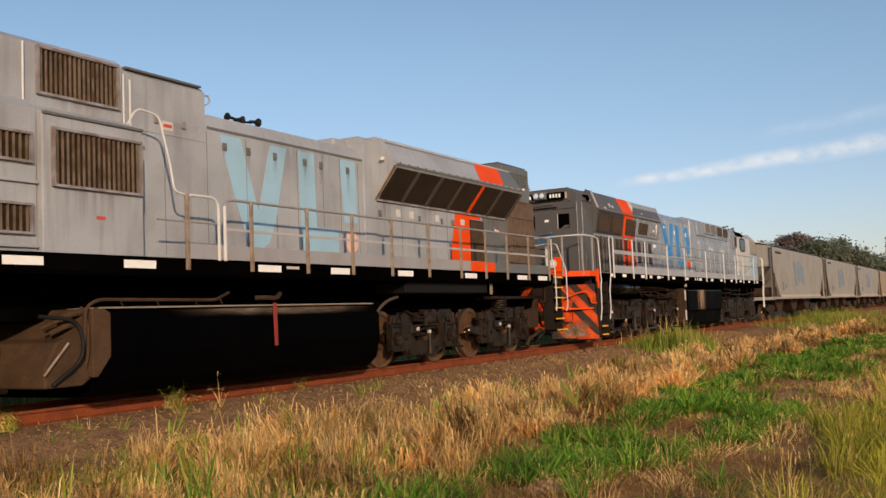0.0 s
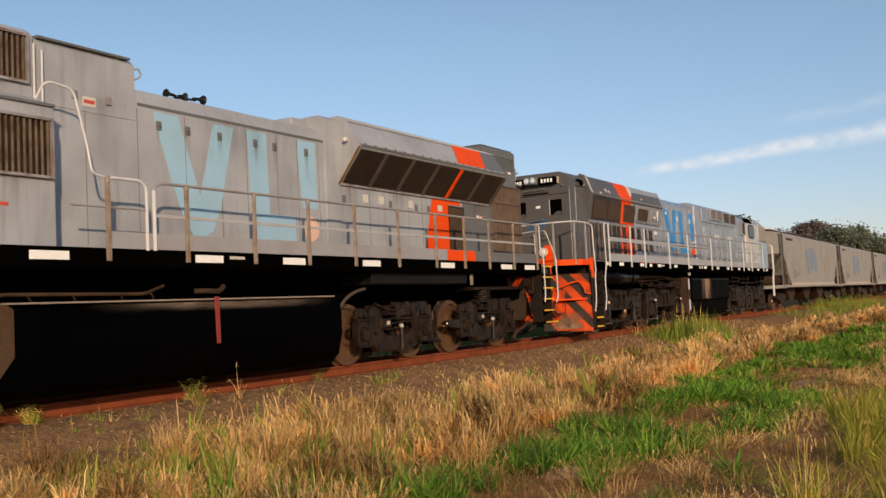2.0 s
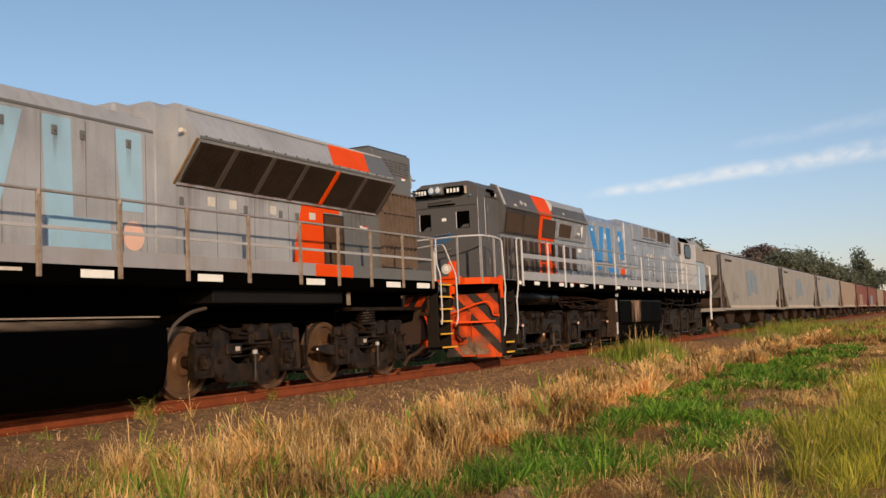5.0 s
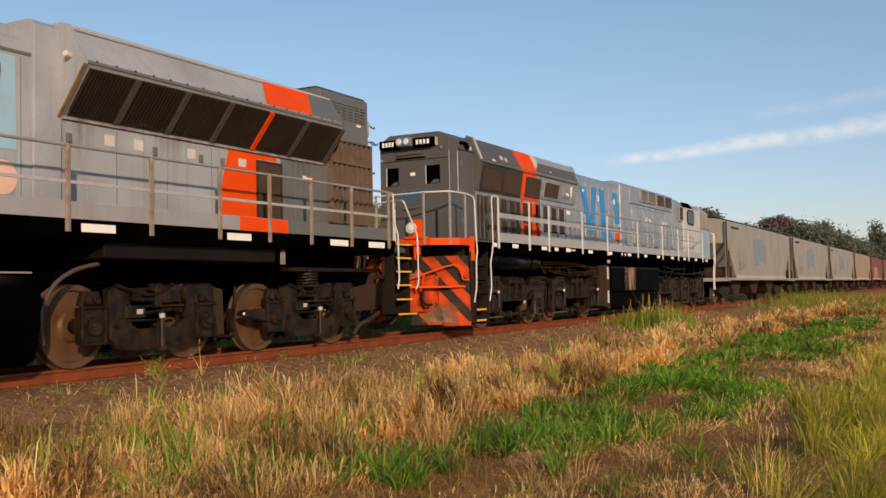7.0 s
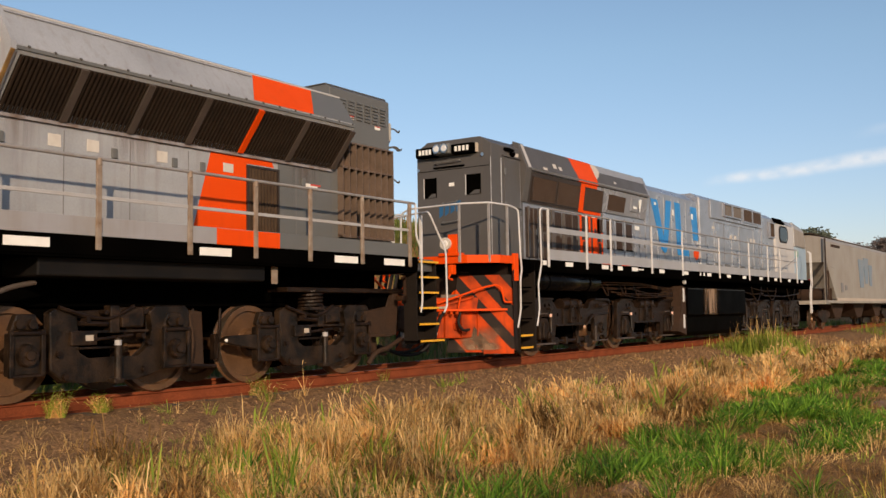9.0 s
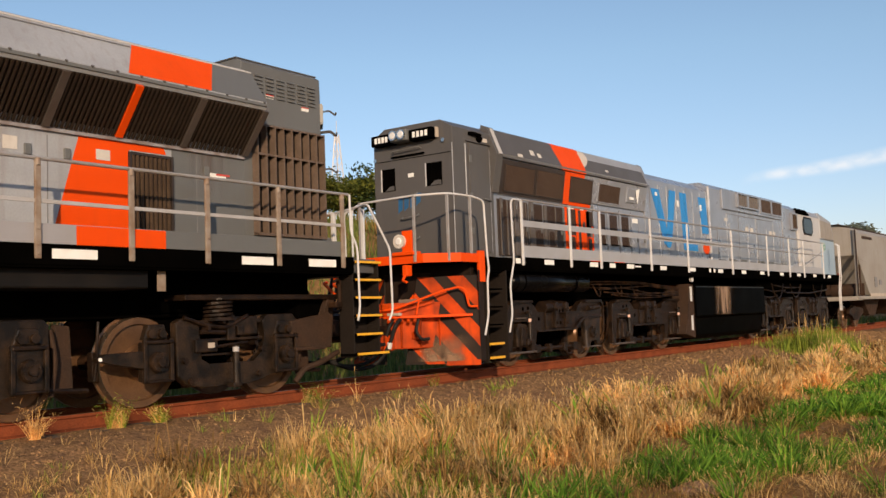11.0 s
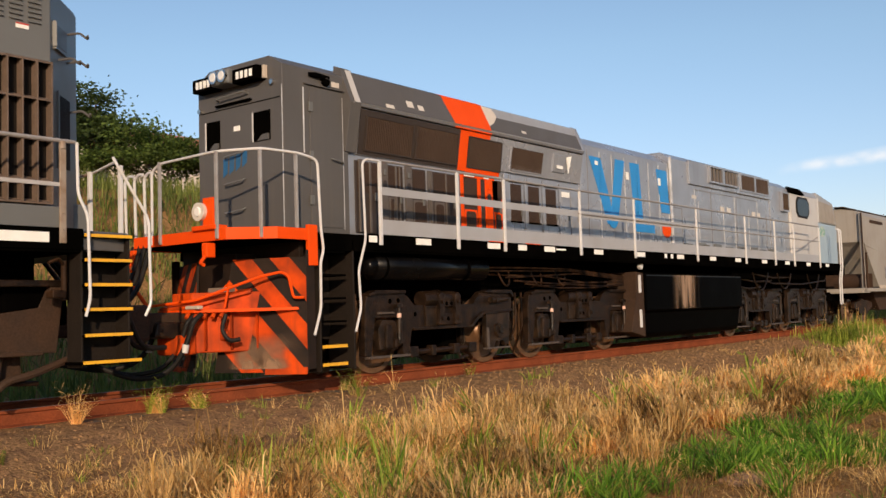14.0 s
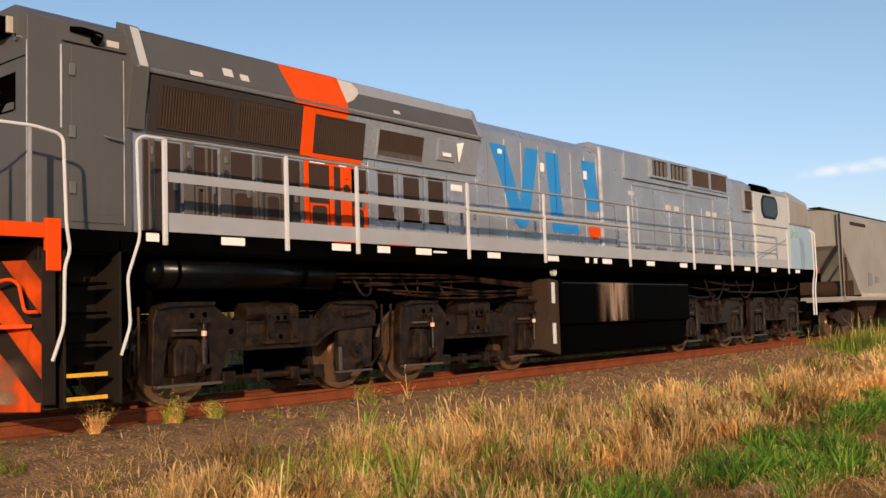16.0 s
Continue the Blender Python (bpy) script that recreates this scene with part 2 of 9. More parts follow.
DRY_PALE = leaf_material("pale_straw_heads", (1.0, 0.70, 0.34), (0.66, 0.41, 0.15), 0.30)
GREEN = leaf_material("fresh_green_grass", (0.235, 0.410, 0.040), (0.045, 0.130, 0.012), 0.40)
YELLOW_GREEN = leaf_material("yellow_green_tall_grass", (0.57, 0.49, 0.068), (0.27, 0.28, 0.030), 0.35)
LEAF = leaf_material("deep_green_leaves", (0.080, 0.118, 0.030), (0.028, 0.048, 0.014), 0.40)
LEAF_PALE = leaf_material("bright_green_leaves", (0.130, 0.185, 0.036), (0.050, 0.085, 0.018), 0.35)
# mauve twigs, their colour lightened to imitate distant haze
LEAF_BARE = leaf_material("haze_paled_mauve_twigs", (0.25, 0.195, 0.165), (0.17, 0.135, 0.12), 0.25)

GRILLE_BAR = material("brown_grid_steel", (0.150, 0.105, 0.078), 0.65, second=(0.10, 0.07, 0.05), scale=5.0, amount=0.7, grain=0.15, bump=0.1)
TOE_OLD = material("grey_toe_board_paint", (0.32, 0.315, 0.33), 0.55, second=(0.26, 0.235, 0.21), scale=2.0, streak=0.3, streak_colour=(0.2, 0.15, 0.11), bump=0.05)
TOE_SILVER = material("silver_toe_board_paint", (0.35, 0.355, 0.375), 0.42, second=(0.30, 0.29, 0.28), scale=2.0, bump=0.04)
MID_SILVER = material("silver_grey_roof_paint", (0.29, 0.305, 0.335), 0.4, second=(0.27, 0.275, 0.28), scale=1.2, streak=0.2, bump=0.04)
NOSE_BLUE = material("pale_blue_grey_nose_paint", (0.33, 0.44, 0.53), 0.45, second=(0.30, 0.40, 0.49), scale=1.5, bump=0.04)
BEIGE_SCREEN = material("beige_window_screen", (0.30, 0.27, 0.23), 0.6, second=(0.25, 0.22, 0.19), scale=4.0, bump=0.1, bump_scale=150)
EMBLEM = material("green_white_emblem", (0.10, 0.30, 0.22), 0.5, second=(0.6, 0.6, 0.58), scale=14.0, amount=0.9, bump=0.02)
PLOW_DARK = material("black_plough_paint", (0.014, 0.009, 0.0065), 0.6, spec=0.2, second=(0.035, 0.02, 0.013), scale=4.0, bump=0.08)
GREEN_MIX = leaf_material("mixed_green_shoots", (0.44, 0.47, 0.07), (0.13, 0.22, 0.022), 0.40)
BANK_GRASS = leaf_material("olive_bank_grass", (0.25, 0.27, 0.06), (0.09, 0.13, 0.03), 0.45)
MOUND = material("pale_reddish_earth", (0.42, 0.24, 0.13), 0.95, second=(0.30, 0.165, 0.085), scale=6.0, grain=0.3, bump=0.6, bump_scale=25)
# near-black and brown blotches imitate shaded recesses and lit faces of the castings
CASTING = material("shaded_dusty_cast_steel", (0.0085, 0.0052, 0.0035), 0.42, spec=0.22, second=(0.036, 0.019, 0.010), scale=7.5, amount=0.7, grain=0.25, streak=0.5, streak_colour=(0.006, 0.004, 0.003), bump=0.35)
CASTING_DARK = material("shaded_oily_cast_steel", (0.0070, 0.0046, 0.0030), 0.40, spec=0.28, second=(0.058, 0.032, 0.0165), scale=6.0, amount=0.6, grain=0.3, bump=0.3)
OLD_STEEL = material("shaded_oily_frame_steel", (0.0080, 0.0055, 0.0036), 0.40, spec=0.30, second=(0.046, 0.0265, 0.0140), scale=5.0, amount=0.65, grain=0.25, bump=0.25)
DUCT = material("dull_black_duct_paint", (0.006, 0.0052, 0.0046), 0.6, spec=0.2, second=(0.018, 0.014, 0.011), scale=2.0, bump=0.05)
# grey that paints the shade along door joints
SEAM = material("shaded_seam_grey", (0.17, 0.165, 0.17), 0.5, second=(0.26, 0.25, 0.24), scale=5.0, bump=0.04)
# pale tone paints highlights along door and hood edges
SEAM_PALE = material("painted_seam_highlight", (0.60, 0.61, 0.63), 0.40, second=(0.32, 0.325, 0.34), scale=4.0, amount=0.9, bump=0.04)
MID_RAIL = material("flat_grey_middle_rail", (0.42, 0.41, 0.41), 0.45, second=(0.33, 0.30, 0.27), scale=4.0, bump=0.05)
PLATE = material("dusty_white_data_plate", (0.62, 0.58, 0.52), 0.5, second=(0.5, 0.45, 0.4), scale=9.0, bump=0.03)
CAB_PALE = material("pale_grey_cab_paint", (0.50, 0.49, 0.48), 0.45, second=(0.46, 0.44, 0.41), scale=1.5, streak=0.2, streak_colour=(0.3, 0.27, 0.24), bump=0.04)
GRILLE_FRAME = material("rust_stained_grille_frame", (0.29, 0.28, 0.295), 0.6, second=(0.13, 0.075, 0.042), scale=4.5, amount=0.8, streak=0.6, streak_colour=(0.13, 0.06, 0.03), bump=0.08)
RESERVOIR = material("glossy_black_reservoir", (0.002, 0.002, 0.0025), 0.22, spec=0.12, second=(0.005, 0.0045, 0.004), scale=2.0, bump=0.02)
RIB = material("worn_brown_rib_steel", (0.080, 0.062, 0.052), 0.55, second=(0.050, 0.037, 0.029), scale=4.0, bump=0.08)
GRILLE_ROD = material("worn_pale_grille_rod", (0.17, 0.135, 0.105), 0.55, second=(0.06, 0.036, 0.020), scale=6.0, amount=0.9, bump=0.08)
DUST_PALE = material("pale_settled_dust", (0.30, 0.245, 0.20), 0.9, spec=0.1, second=(0.17, 0.13, 0.10), scale=2.5, grain=0.2, bump=0.1)
# slats coloured darker to imitate shade under the radiator overhang
SLAT = material("shade_darkened_radiator_slat", (0.030, 0.020, 0.0135), 0.65, spec=0.2, second=(0.014, 0.0095, 0.007), scale=3.0, grain=0.2, bump=0.1)
EDGE_RUST = material("ochre_rust_edge", (0.30, 0.175, 0.045), 0.75, second=(0.14, 0.075, 0.03), scale=7.0, amount=0.9, bump=0.1)
RUST_BACK = material("rusty_filter_mesh", (0.022, 0.0135, 0.008), 0.85, spec=0.1, second=(0.085, 0.042, 0.014), scale=5.0, amount=0.6, grain=0.3, bump=0.3, bump_scale=90)
BROWN_DOOR = material("dark_brown_hood_door_paint", (0.040, 0.029, 0.023), 0.45, spec=0.4, second=(0.028, 0.020, 0.016), scale=2.0, bump=0.04)
DOOR_POST = material("brown_grey_door_post_paint", (0.105, 0.088, 0.076), 0.4, second=(0.07, 0.055, 0.046), scale=3.0, bump=0.04)


def stain(name, colour, along, across, rise=True, power=1.2, strength=0.9, streak=(9.0, 9.0, 0.8)):
    """A thin film of dust, rust or spilt oil that fades out along one axis of its patch and to both sides of the other."""
    m = bpy.data.materials.new(name)
    m.use_nodes = True
    n, l = m.node_tree.nodes, m.node_tree.links
    b = n["Principled BSDF"]
    b.inputs["Base Color"].default_value = (*colour, 1)
    b.inputs["Roughness"].default_value = 0.8
    b.inputs["Specular IOR Level"].default_value = 0.15
    tc, sp, mp, nz = n.new("ShaderNodeTexCoord"), n.new("ShaderNodeSeparateXYZ"), n.new("ShaderNodeMapping"), n.new("ShaderNodeTexNoise")
    mp.inputs["Scale"].default_value = streak
    nz.inputs["Scale"].default_value, nz.inputs["Detail"].default_value = 1.0, 7
    l.new(tc.outputs["Generated"], sp.inputs["Vector"])
    l.new(tc.outputs["Object"], mp.inputs["Vector"])
    l.new(mp.outputs["Vector"], nz.inputs["Vector"])

    def calc(op, a, c):
        nd = n.new("ShaderNodeMath")
        nd.operation = op
        nd.use_clamp = True
        for i, v in enumerate((a, c)):
            if isinstance(v, (int, float)):
                nd.inputs[i].default_value = v
            else:
                l.new(v, nd.inputs[i])
        return nd.outputs["Value"]
    u = sp.outputs[along]
    fall = calc("POWER", u if rise else calc("SUBTRACT", 1.0, u), power)
    side = calc("POWER", calc("MULTIPLY", calc("MULTIPLY", sp.outputs[across], calc("SUBTRACT", 1.0, sp.outputs[across])), 4.0), 2.5)
    rg = n.new("ShaderNodeMapRange")
    rg.inputs["From Min"].default_value, rg.inputs["From Max"].default_value, rg.inputs["To Max"].default_value = 0.36, 0.66, 1.6
    l.new(nz.outputs["Fac"], rg.inputs["Value"])
    fac = calc("MULTIPLY", calc("MULTIPLY", calc("MULTIPLY", fall, side), rg.outputs["Result"]), strength)
    tr, mx = n.new("ShaderNodeBsdfTransparent"), n.new("ShaderNodeMixShader")
    l.new(fac, mx.inputs["Fac"])
    l.new(tr.outputs["BSDF"], mx.inputs[1])
    l.new(b.outputs["BSDF"], mx.inputs[2])
    l.new(mx.outputs["Shader"], n["Material Output"].inputs["Surface"])
    return m


TANK_DUST = stain("thin_dust_film", (0.20, 0.15, 0.11), "Z", "Y", True, 1.4, 0.8, (2.0, 1.5, 6.0))
SPILL = stain("dusty_fuel_spill", (0.30, 0.205, 0.14), "Z", "Y", True, 0.15, 1.1, (5.0, 6.0, 0.4))
PLOUGH_DUST = stain("track_dust_on_plough", (0.26, 0.16, 0.10), "Z", "X", False, 1.1, 0.9, (3.0, 3.0, 3.0))
RUST_RUN = stain("rust_run_stain", (0.16, 0.07, 0.03), "Z", "Y", True, 1.7, 0.13, (8.0, 12.0, 0.8))
SOOT_RUN = stain("soot_run_stain", (0.06, 0.05, 0.045), "Z", "Y", True, 1.6, 0.06, (5.0, 7.0, 0.5))
# blue in this black imitates sky reflected in the tank side
TANK_SIDE = material("sky_tinted_tank_side", (0.003, 0.004, 0.0075), 0.3, spec=0.22, second=(0.005, 0.0055, 0.008), scale=1.5, bump=0.03, bump_scale=6)
LADDER = material("grimy_step_plate", (0.017, 0.0125, 0.0095), 0.7, spec=0.15, second=(0.009, 0.007, 0.006), scale=3.0, grain=0.2, bump=0.1)
DEEP_BLUE = material("dull_blue_number_paint", (0.02, 0.11, 0.25), 0.5, second=(0.03, 0.09, 0.19), scale=6.0, bump=0.03)
# leaf green paled in colour to imitate air haze over far trees
LEAF_HAZE = leaf_material("haze_painted_far_leaves", (0.205, 0.225, 0.150), (0.135, 0.155, 0.115), 0.30)
LEAF_YELLOW = leaf_material("yellow_green_leaves", (0.20, 0.20, 0.03), (0.08, 0.11, 0.02), 0.35)

# weed tufts against the rail: x, y, blades, spread, height, material
TUFTS = ((-9.45, 5.55, 150, 0.035, 0.50, DRY), (-9.5, 6.55, 260, 0.08, 0.44, GREEN_MIX), (-9.55, 7.2, 200, 0.10, 0.30, GREEN_MIX), (-9.6, 9.7, 120, 0.07, 0.28, GREEN_MIX), (-9.0, 10.0, 30, 0.03, 0.5, DRY), (-8.9, 9.2, 90, 0.07, 0.45, GREEN_MIX),
         (-9.6, 12.6, 60, 0.06, 0.25, GREEN_MIX), (-8.4, 4.1, 200, 0.16, 0.26, GREEN_MIX))
# trees: x, y, height, spread, leaves, count, seed, label, bareness, flatness, leaf size
TREES = (
    (-36.0, 19.6, 4.1, 2.6, LEAF, 9000, 3, "dark spreading tree on the bank behind the gap", 0, 0.55, 0.1),
    (-36.1, 21.5, 4.6, 2.2, LEAF, 8000, 31, "dark leafy tree crown above the bank", 0, 0.55, 0.1),
    (-33.5, 21.9, 2.9, 2.4, LEAF_PALE, 7000, 4, "bright green tree with flat layered branches", 0, 0.35, 0.09),
    (-38.8, 18.5, 4.4, 2.8, LEAF, 7000, 5, "dark tree beside the cream house", 0, 0.6, 0.11),
    (-32.6, 23.2, 3.0, 2.0, LEAF_PALE, 5000, 33, "low green tree on the bank", 0, 0.5, 0.09),
    (-31.3, 28.0, 3.4, 2.0, LEAF, 5500, 34, "dark green tree with layered branches", 0, 0.35, 0.09),
    (-32.0, 30.2, 3.9, 2.2, LEAF, 6000, 6, "dark green tree with layered branches", 0, 0.35, 0.09),
    (-30.9, 31.3, 3.0, 2.0, LEAF_YELLOW, 6000, 35, "yellow-green tree on the bank", 0, 0.5, 0.09),
    (-30.8, 34.2, 3.1, 2.0, LEAF_YELLOW, 5000, 36, "yellow-green tree on the bank", 0, 0.5, 0.1),
    (-29.8, 35.1, 3.0, 2.0, LEAF, 5000, 37, "dark green tree on the bank", 0, 0.5, 0.1),
    (-31.8, 25.9, 3.8, 2.3, LEAF, 10000, 38, "dark green tree with layered branches", 0, 0.35, 0.09),
    (-29.6, 26.4, 2.0, 1.6, LEAF_BARE, 3000, 39, "low half-bare brown bush on the bank", 0, 0.7, 0.07),
    (-29.2, 24.6, 1.7, 1.5, LEAF_BARE, 2600, 40, "low half-bare brown bush on the bank", 0, 0.7, 0.07),
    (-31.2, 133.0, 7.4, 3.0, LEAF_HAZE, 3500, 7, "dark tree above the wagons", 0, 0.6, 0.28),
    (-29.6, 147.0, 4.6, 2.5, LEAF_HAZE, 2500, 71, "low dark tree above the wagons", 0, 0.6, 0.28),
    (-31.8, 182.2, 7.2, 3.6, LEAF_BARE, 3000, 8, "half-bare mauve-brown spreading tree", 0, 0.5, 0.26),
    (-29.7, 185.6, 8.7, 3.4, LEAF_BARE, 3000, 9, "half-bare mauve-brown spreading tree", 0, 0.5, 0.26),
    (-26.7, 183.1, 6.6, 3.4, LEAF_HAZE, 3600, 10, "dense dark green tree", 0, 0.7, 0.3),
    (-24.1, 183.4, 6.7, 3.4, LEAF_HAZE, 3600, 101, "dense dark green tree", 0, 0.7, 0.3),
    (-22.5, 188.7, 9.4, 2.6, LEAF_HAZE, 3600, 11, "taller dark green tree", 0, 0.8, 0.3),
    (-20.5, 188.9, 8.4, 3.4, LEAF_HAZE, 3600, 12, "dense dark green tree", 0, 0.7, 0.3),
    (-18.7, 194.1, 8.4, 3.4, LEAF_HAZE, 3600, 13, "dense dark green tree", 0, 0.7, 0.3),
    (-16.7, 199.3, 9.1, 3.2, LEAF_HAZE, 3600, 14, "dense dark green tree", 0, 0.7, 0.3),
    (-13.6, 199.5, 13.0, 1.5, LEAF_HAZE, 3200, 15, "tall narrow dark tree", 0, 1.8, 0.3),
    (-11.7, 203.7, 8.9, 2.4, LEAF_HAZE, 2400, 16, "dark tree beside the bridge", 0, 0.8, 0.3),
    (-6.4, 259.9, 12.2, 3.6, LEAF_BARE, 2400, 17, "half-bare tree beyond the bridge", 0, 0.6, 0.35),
)
# wagons: first and last metre, paint, label, faint mark, pale panel
WAGONS = (
    (49.95, 67.9, HOPPER_GREY, "dusty grey covered hopper wagon with a faint blue mark", BLUE_FADED, None),
    (68.9, 86.6, HOPPER_GREY, "dusty grey covered hopper wagon with a faint blue mark", BLUE_FADED, None),
    (87.6, 106.4, HOPPER_GREY, "dusty grey covered hopper wagon with a faint blue mark", BLUE_FADED, None),
    (107.4, 125.2, HOPPER_TAN, "dusty tan covered hopper wagon", None, None),
    (126.2, 144.0, HOPPER_RED, "rust-red covered hopper wagon with a pale panel", None, HOPPER_TAN),
    (145.0, 163.0, HOPPER_RED, "rust-red covered hopper wagon with a bluish panel", None, BLUE_FADED),
    (164.0, 182.0, HOPPER_TAN, "dusty tan covered hopper wagon", None, None),
    (183.0, 201.0, HOPPER_RED, "rust-red covered hopper wagon", None, None),
    (202.0, 220.0, HOPPER_RED, "rust-red covered hopper wagon", None, None),
)

# ---- mesh helpers ----
ORIGIN = {}


def finish(bm, name, mat, parent=None, label="", smooth=False):
    me = bpy.data.meshes.new(name)
    if parent is not None:
        ox, oy = ORIGIN[parent.name]
        bmesh.ops.translate(bm, verts=bm.verts, vec=(-ox, -oy, 0))
    bmesh.ops.recalc_face_normals(bm, faces=bm.faces)
    bm.to_mesh(me)
    bm.free()
    if smooth:
        me.polygons.foreach_set("use_smooth", [True] * len(me.polygons))
    for m in (mat if isinstance(mat, (list, tuple)) else (mat,)):
        me.materials.append(m)
    ob = new(name, me)
    if parent is not None:
        ob.parent = parent
        ORIGIN[ob.name] = ORIGIN[parent.name]
    else:
        ORIGIN[ob.name] = (0, 0)
    if label:
        ob["label"] = label
    return ob


def part(name, bm, mat, parent, label="", smooth=False):
    return finish(bm, name, mat, parent, label, smooth)


def thing(name, x, y, label, category, group="", kind=""):
    e = new(name)
    e.location = (x, y, 0)
    ORIGIN[e.name] = (x, y)
    return tagged(e, label, category, group, kind)


def box(bm, x0, x1, y0, y1, z0, z1, bevel=0.0):
    r = bmesh.ops.create_cube(bm, size=1.0)
    vs = r["verts"]
    for v in vs:
        v.co = ((x0 + x1) / 2 + v.co.x * (x1 - x0), (y0 + y1) / 2 + v.co.y * (y1 - y0), (z0 + z1) / 2 + v.co.z * (z1 - z0))
    if bevel:
        es = {e for v in vs for e in v.link_edges}
        bmesh.ops.bevel(bm, geom=list(es), offset=bevel, segments=2, affect="EDGES", profile=0.5)
    return bm


def prism(bm, pts, axis, a, b, bevel=0.0):
    """Extrudes a closed outline. axis 'y': pts are (x, z); axis 'x': pts are (y, z); axis 'z': pts are (x, y)."""
    def place(p, t):
        return (p[0], t, p[1]) if axis == "y" else (t, p[0], p[1]) if axis == "x" else (p[0], p[1], t)
    lo, hi = [bm.verts.new(place(p, a)) for p in pts], [bm.verts.new(place(p, b)) for p in pts]
    fs = [bm.faces.new(lo), bm.faces.new(hi[::-1])]
    n = len(pts)
    for i in range(n):
        fs.append(bm.faces.new((lo[i], hi[i], hi[(i + 1) % n], lo[(i + 1) % n])))
    if bevel:
        bmesh.ops.bevel(bm, geom=list({e for f in fs for e in f.edges}), offset=bevel, segments=2, affect="EDGES", profile=0.5)
    return bm


def quad(bm, *pts):
    bm.faces.new([bm.verts.new(p) for p in pts])
    return bm


def cyl(bm, p0, p1, r0, r1=None, seg=12, cap=True):
    p0, p1 = Vector(p0), Vector(p1)
    d = p1 - p0
    m = Matrix.Translation((p0 + p1) / 2) @ d.to_track_quat("Z", "Y").to_matrix().to_4x4()
    bmesh.ops.create_cone(bm, cap_ends=cap, segments=seg, radius1=r0, radius2=r0 if r1 is None else r1, depth=d.length, matrix=m)
    return bm


def tube(bm, pts, r, seg=8):
    """A bent pipe through the points."""
    pts = [Vector(p) for p in pts]
    rings = []
    for i, p in enumerate(pts):
        d = (pts[min(i + 1, len(pts) - 1)] - pts[max(i - 1, 0)]).normalized()
        q = d.to_track_quat("Z", "Y")
        rings.append([bm.verts.new(p + q @ Vector((r * math.cos(a), r * math.sin(a), 0))) for a in (2 * math.pi * k / seg for k in range(seg))])
    for a, b in zip(rings, rings[1:]):
        best = min(range(seg), key=lambda k: (a[0].co - b[k].co).length)
        b[:] = b[best:] + b[:best]
        for k in range(seg):
            bm.faces.new((a[k], a[(k + 1) % seg], b[(k + 1) % seg], b[k]))
    bm.faces.new(rings[0][::-1])
    bm.faces.new(rings[-1])
    return bm


def bend(pts, r=0.06, n=4):
    """Rounds the inner corners of a path."""
    pts = [Vector(p) for p in pts]
    out = [pts[0]]
    for a, b, c in zip(pts, pts[1:], pts[2:]):
        u, w = (a - b), (c - b)
        k = min(r, u.length * 0.45, w.length * 0.45)
        s, e = b + u.normalized() * k, b + w.normalized() * k
        for i in range(n + 1):
            t = i / n
            out.append(s * (1 - t) ** 2 + b * 2 * t * (1 - t) + e * t * t)
    return out + [pts[-1]]


def B():
    return bmesh.new()


XC = -10.4            # centre line of the track
SIDE = XC + 0.88      # near side of the hoods
EDGE = XC + 1.40      # near edge of the walkways
SPIN = []             # wheelsets and their places


def mirrored(x):
    return 2 * XC - x


# ---- rolling parts ----
def wheelset_mesh(r=0.5):
    """Two flanged wheels on an axle along x, centred on the origin."""
    axle = cyl(B(), (-0.75, 0, 0), (0.75, 0, 0), 0.085, seg=16)
    disc = B()
    prof = [(-0.07, 0.09), (-0.07, 0.17), (-0.025, 0.20), (-0.02, r - 0.085), (-0.062, r - 0.07), (-0.062, r), (0.052, r + 0.004), (0.062, r + 0.028), (0.085, r + 0.026), (0.088, r - 0.075),
            (0.04, r - 0.09), (0.03, 0.20), (0.07, 0.17), (0.07, 0.09)]
    seg = 40
    rings = [[disc.verts.new((x, q * math.cos(2 * math.pi * k / seg), q * math.sin(2 * math.pi * k / seg))) for x, q in prof] for k in range(seg)]
    for a, b in zip(rings, rings[1:] + rings[:1]):
        for i in range(len(prof)):
            j = (i + 1) % len(prof)
            disc.faces.new((a[i], a[j], b[j], b[i]))
    return axle, disc


def wheel_data():
    axle, disc = wheelset_mesh()
    out = []
    for bm, nm in ((axle, "axle"), (disc, "wheel")):
        bmesh.ops.recalc_face_normals(bm, faces=bm.faces)
        me = bpy.data.meshes.new(nm)
        bm.to_mesh(me)
        bm.free()
        me.materials.append(SHADED_GRIME if nm == "axle" else TYRE_STEEL)
        if nm == "wheel":
            me.materials.append(BRIGHT_STEEL)
            for p in me.polygons:
                rad = math.hypot(p.center.y, p.center.z)
                if rad > 0.49 and abs(p.normal.x) < 0.7:
                    p.material_index = 1
        out.append(me)
    return out


AXLE_ME, WHEEL_ME = wheel_data()


def wheelset(parent, y, r=0.5):
    """An axle with two wheels that turns as the train rolls."""
    ox, oy = ORIGIN[parent.name]
    w = new("wheelset", AXLE_ME)
    w.parent = parent
    w.location = (XC - ox, y - oy, r)
    w.scale = (1, r / 0.5, r / 0.5)
    for sx in (1, -1):
        d = new("wheel", WHEEL_ME)
        d.parent = w
        d.matrix_basis = pose(sx * 0.565, 0, 0, 0, 0, 180 if sx > 0 else 0)
    SPIN.append((w, XC - ox, y - oy, r))
    return w


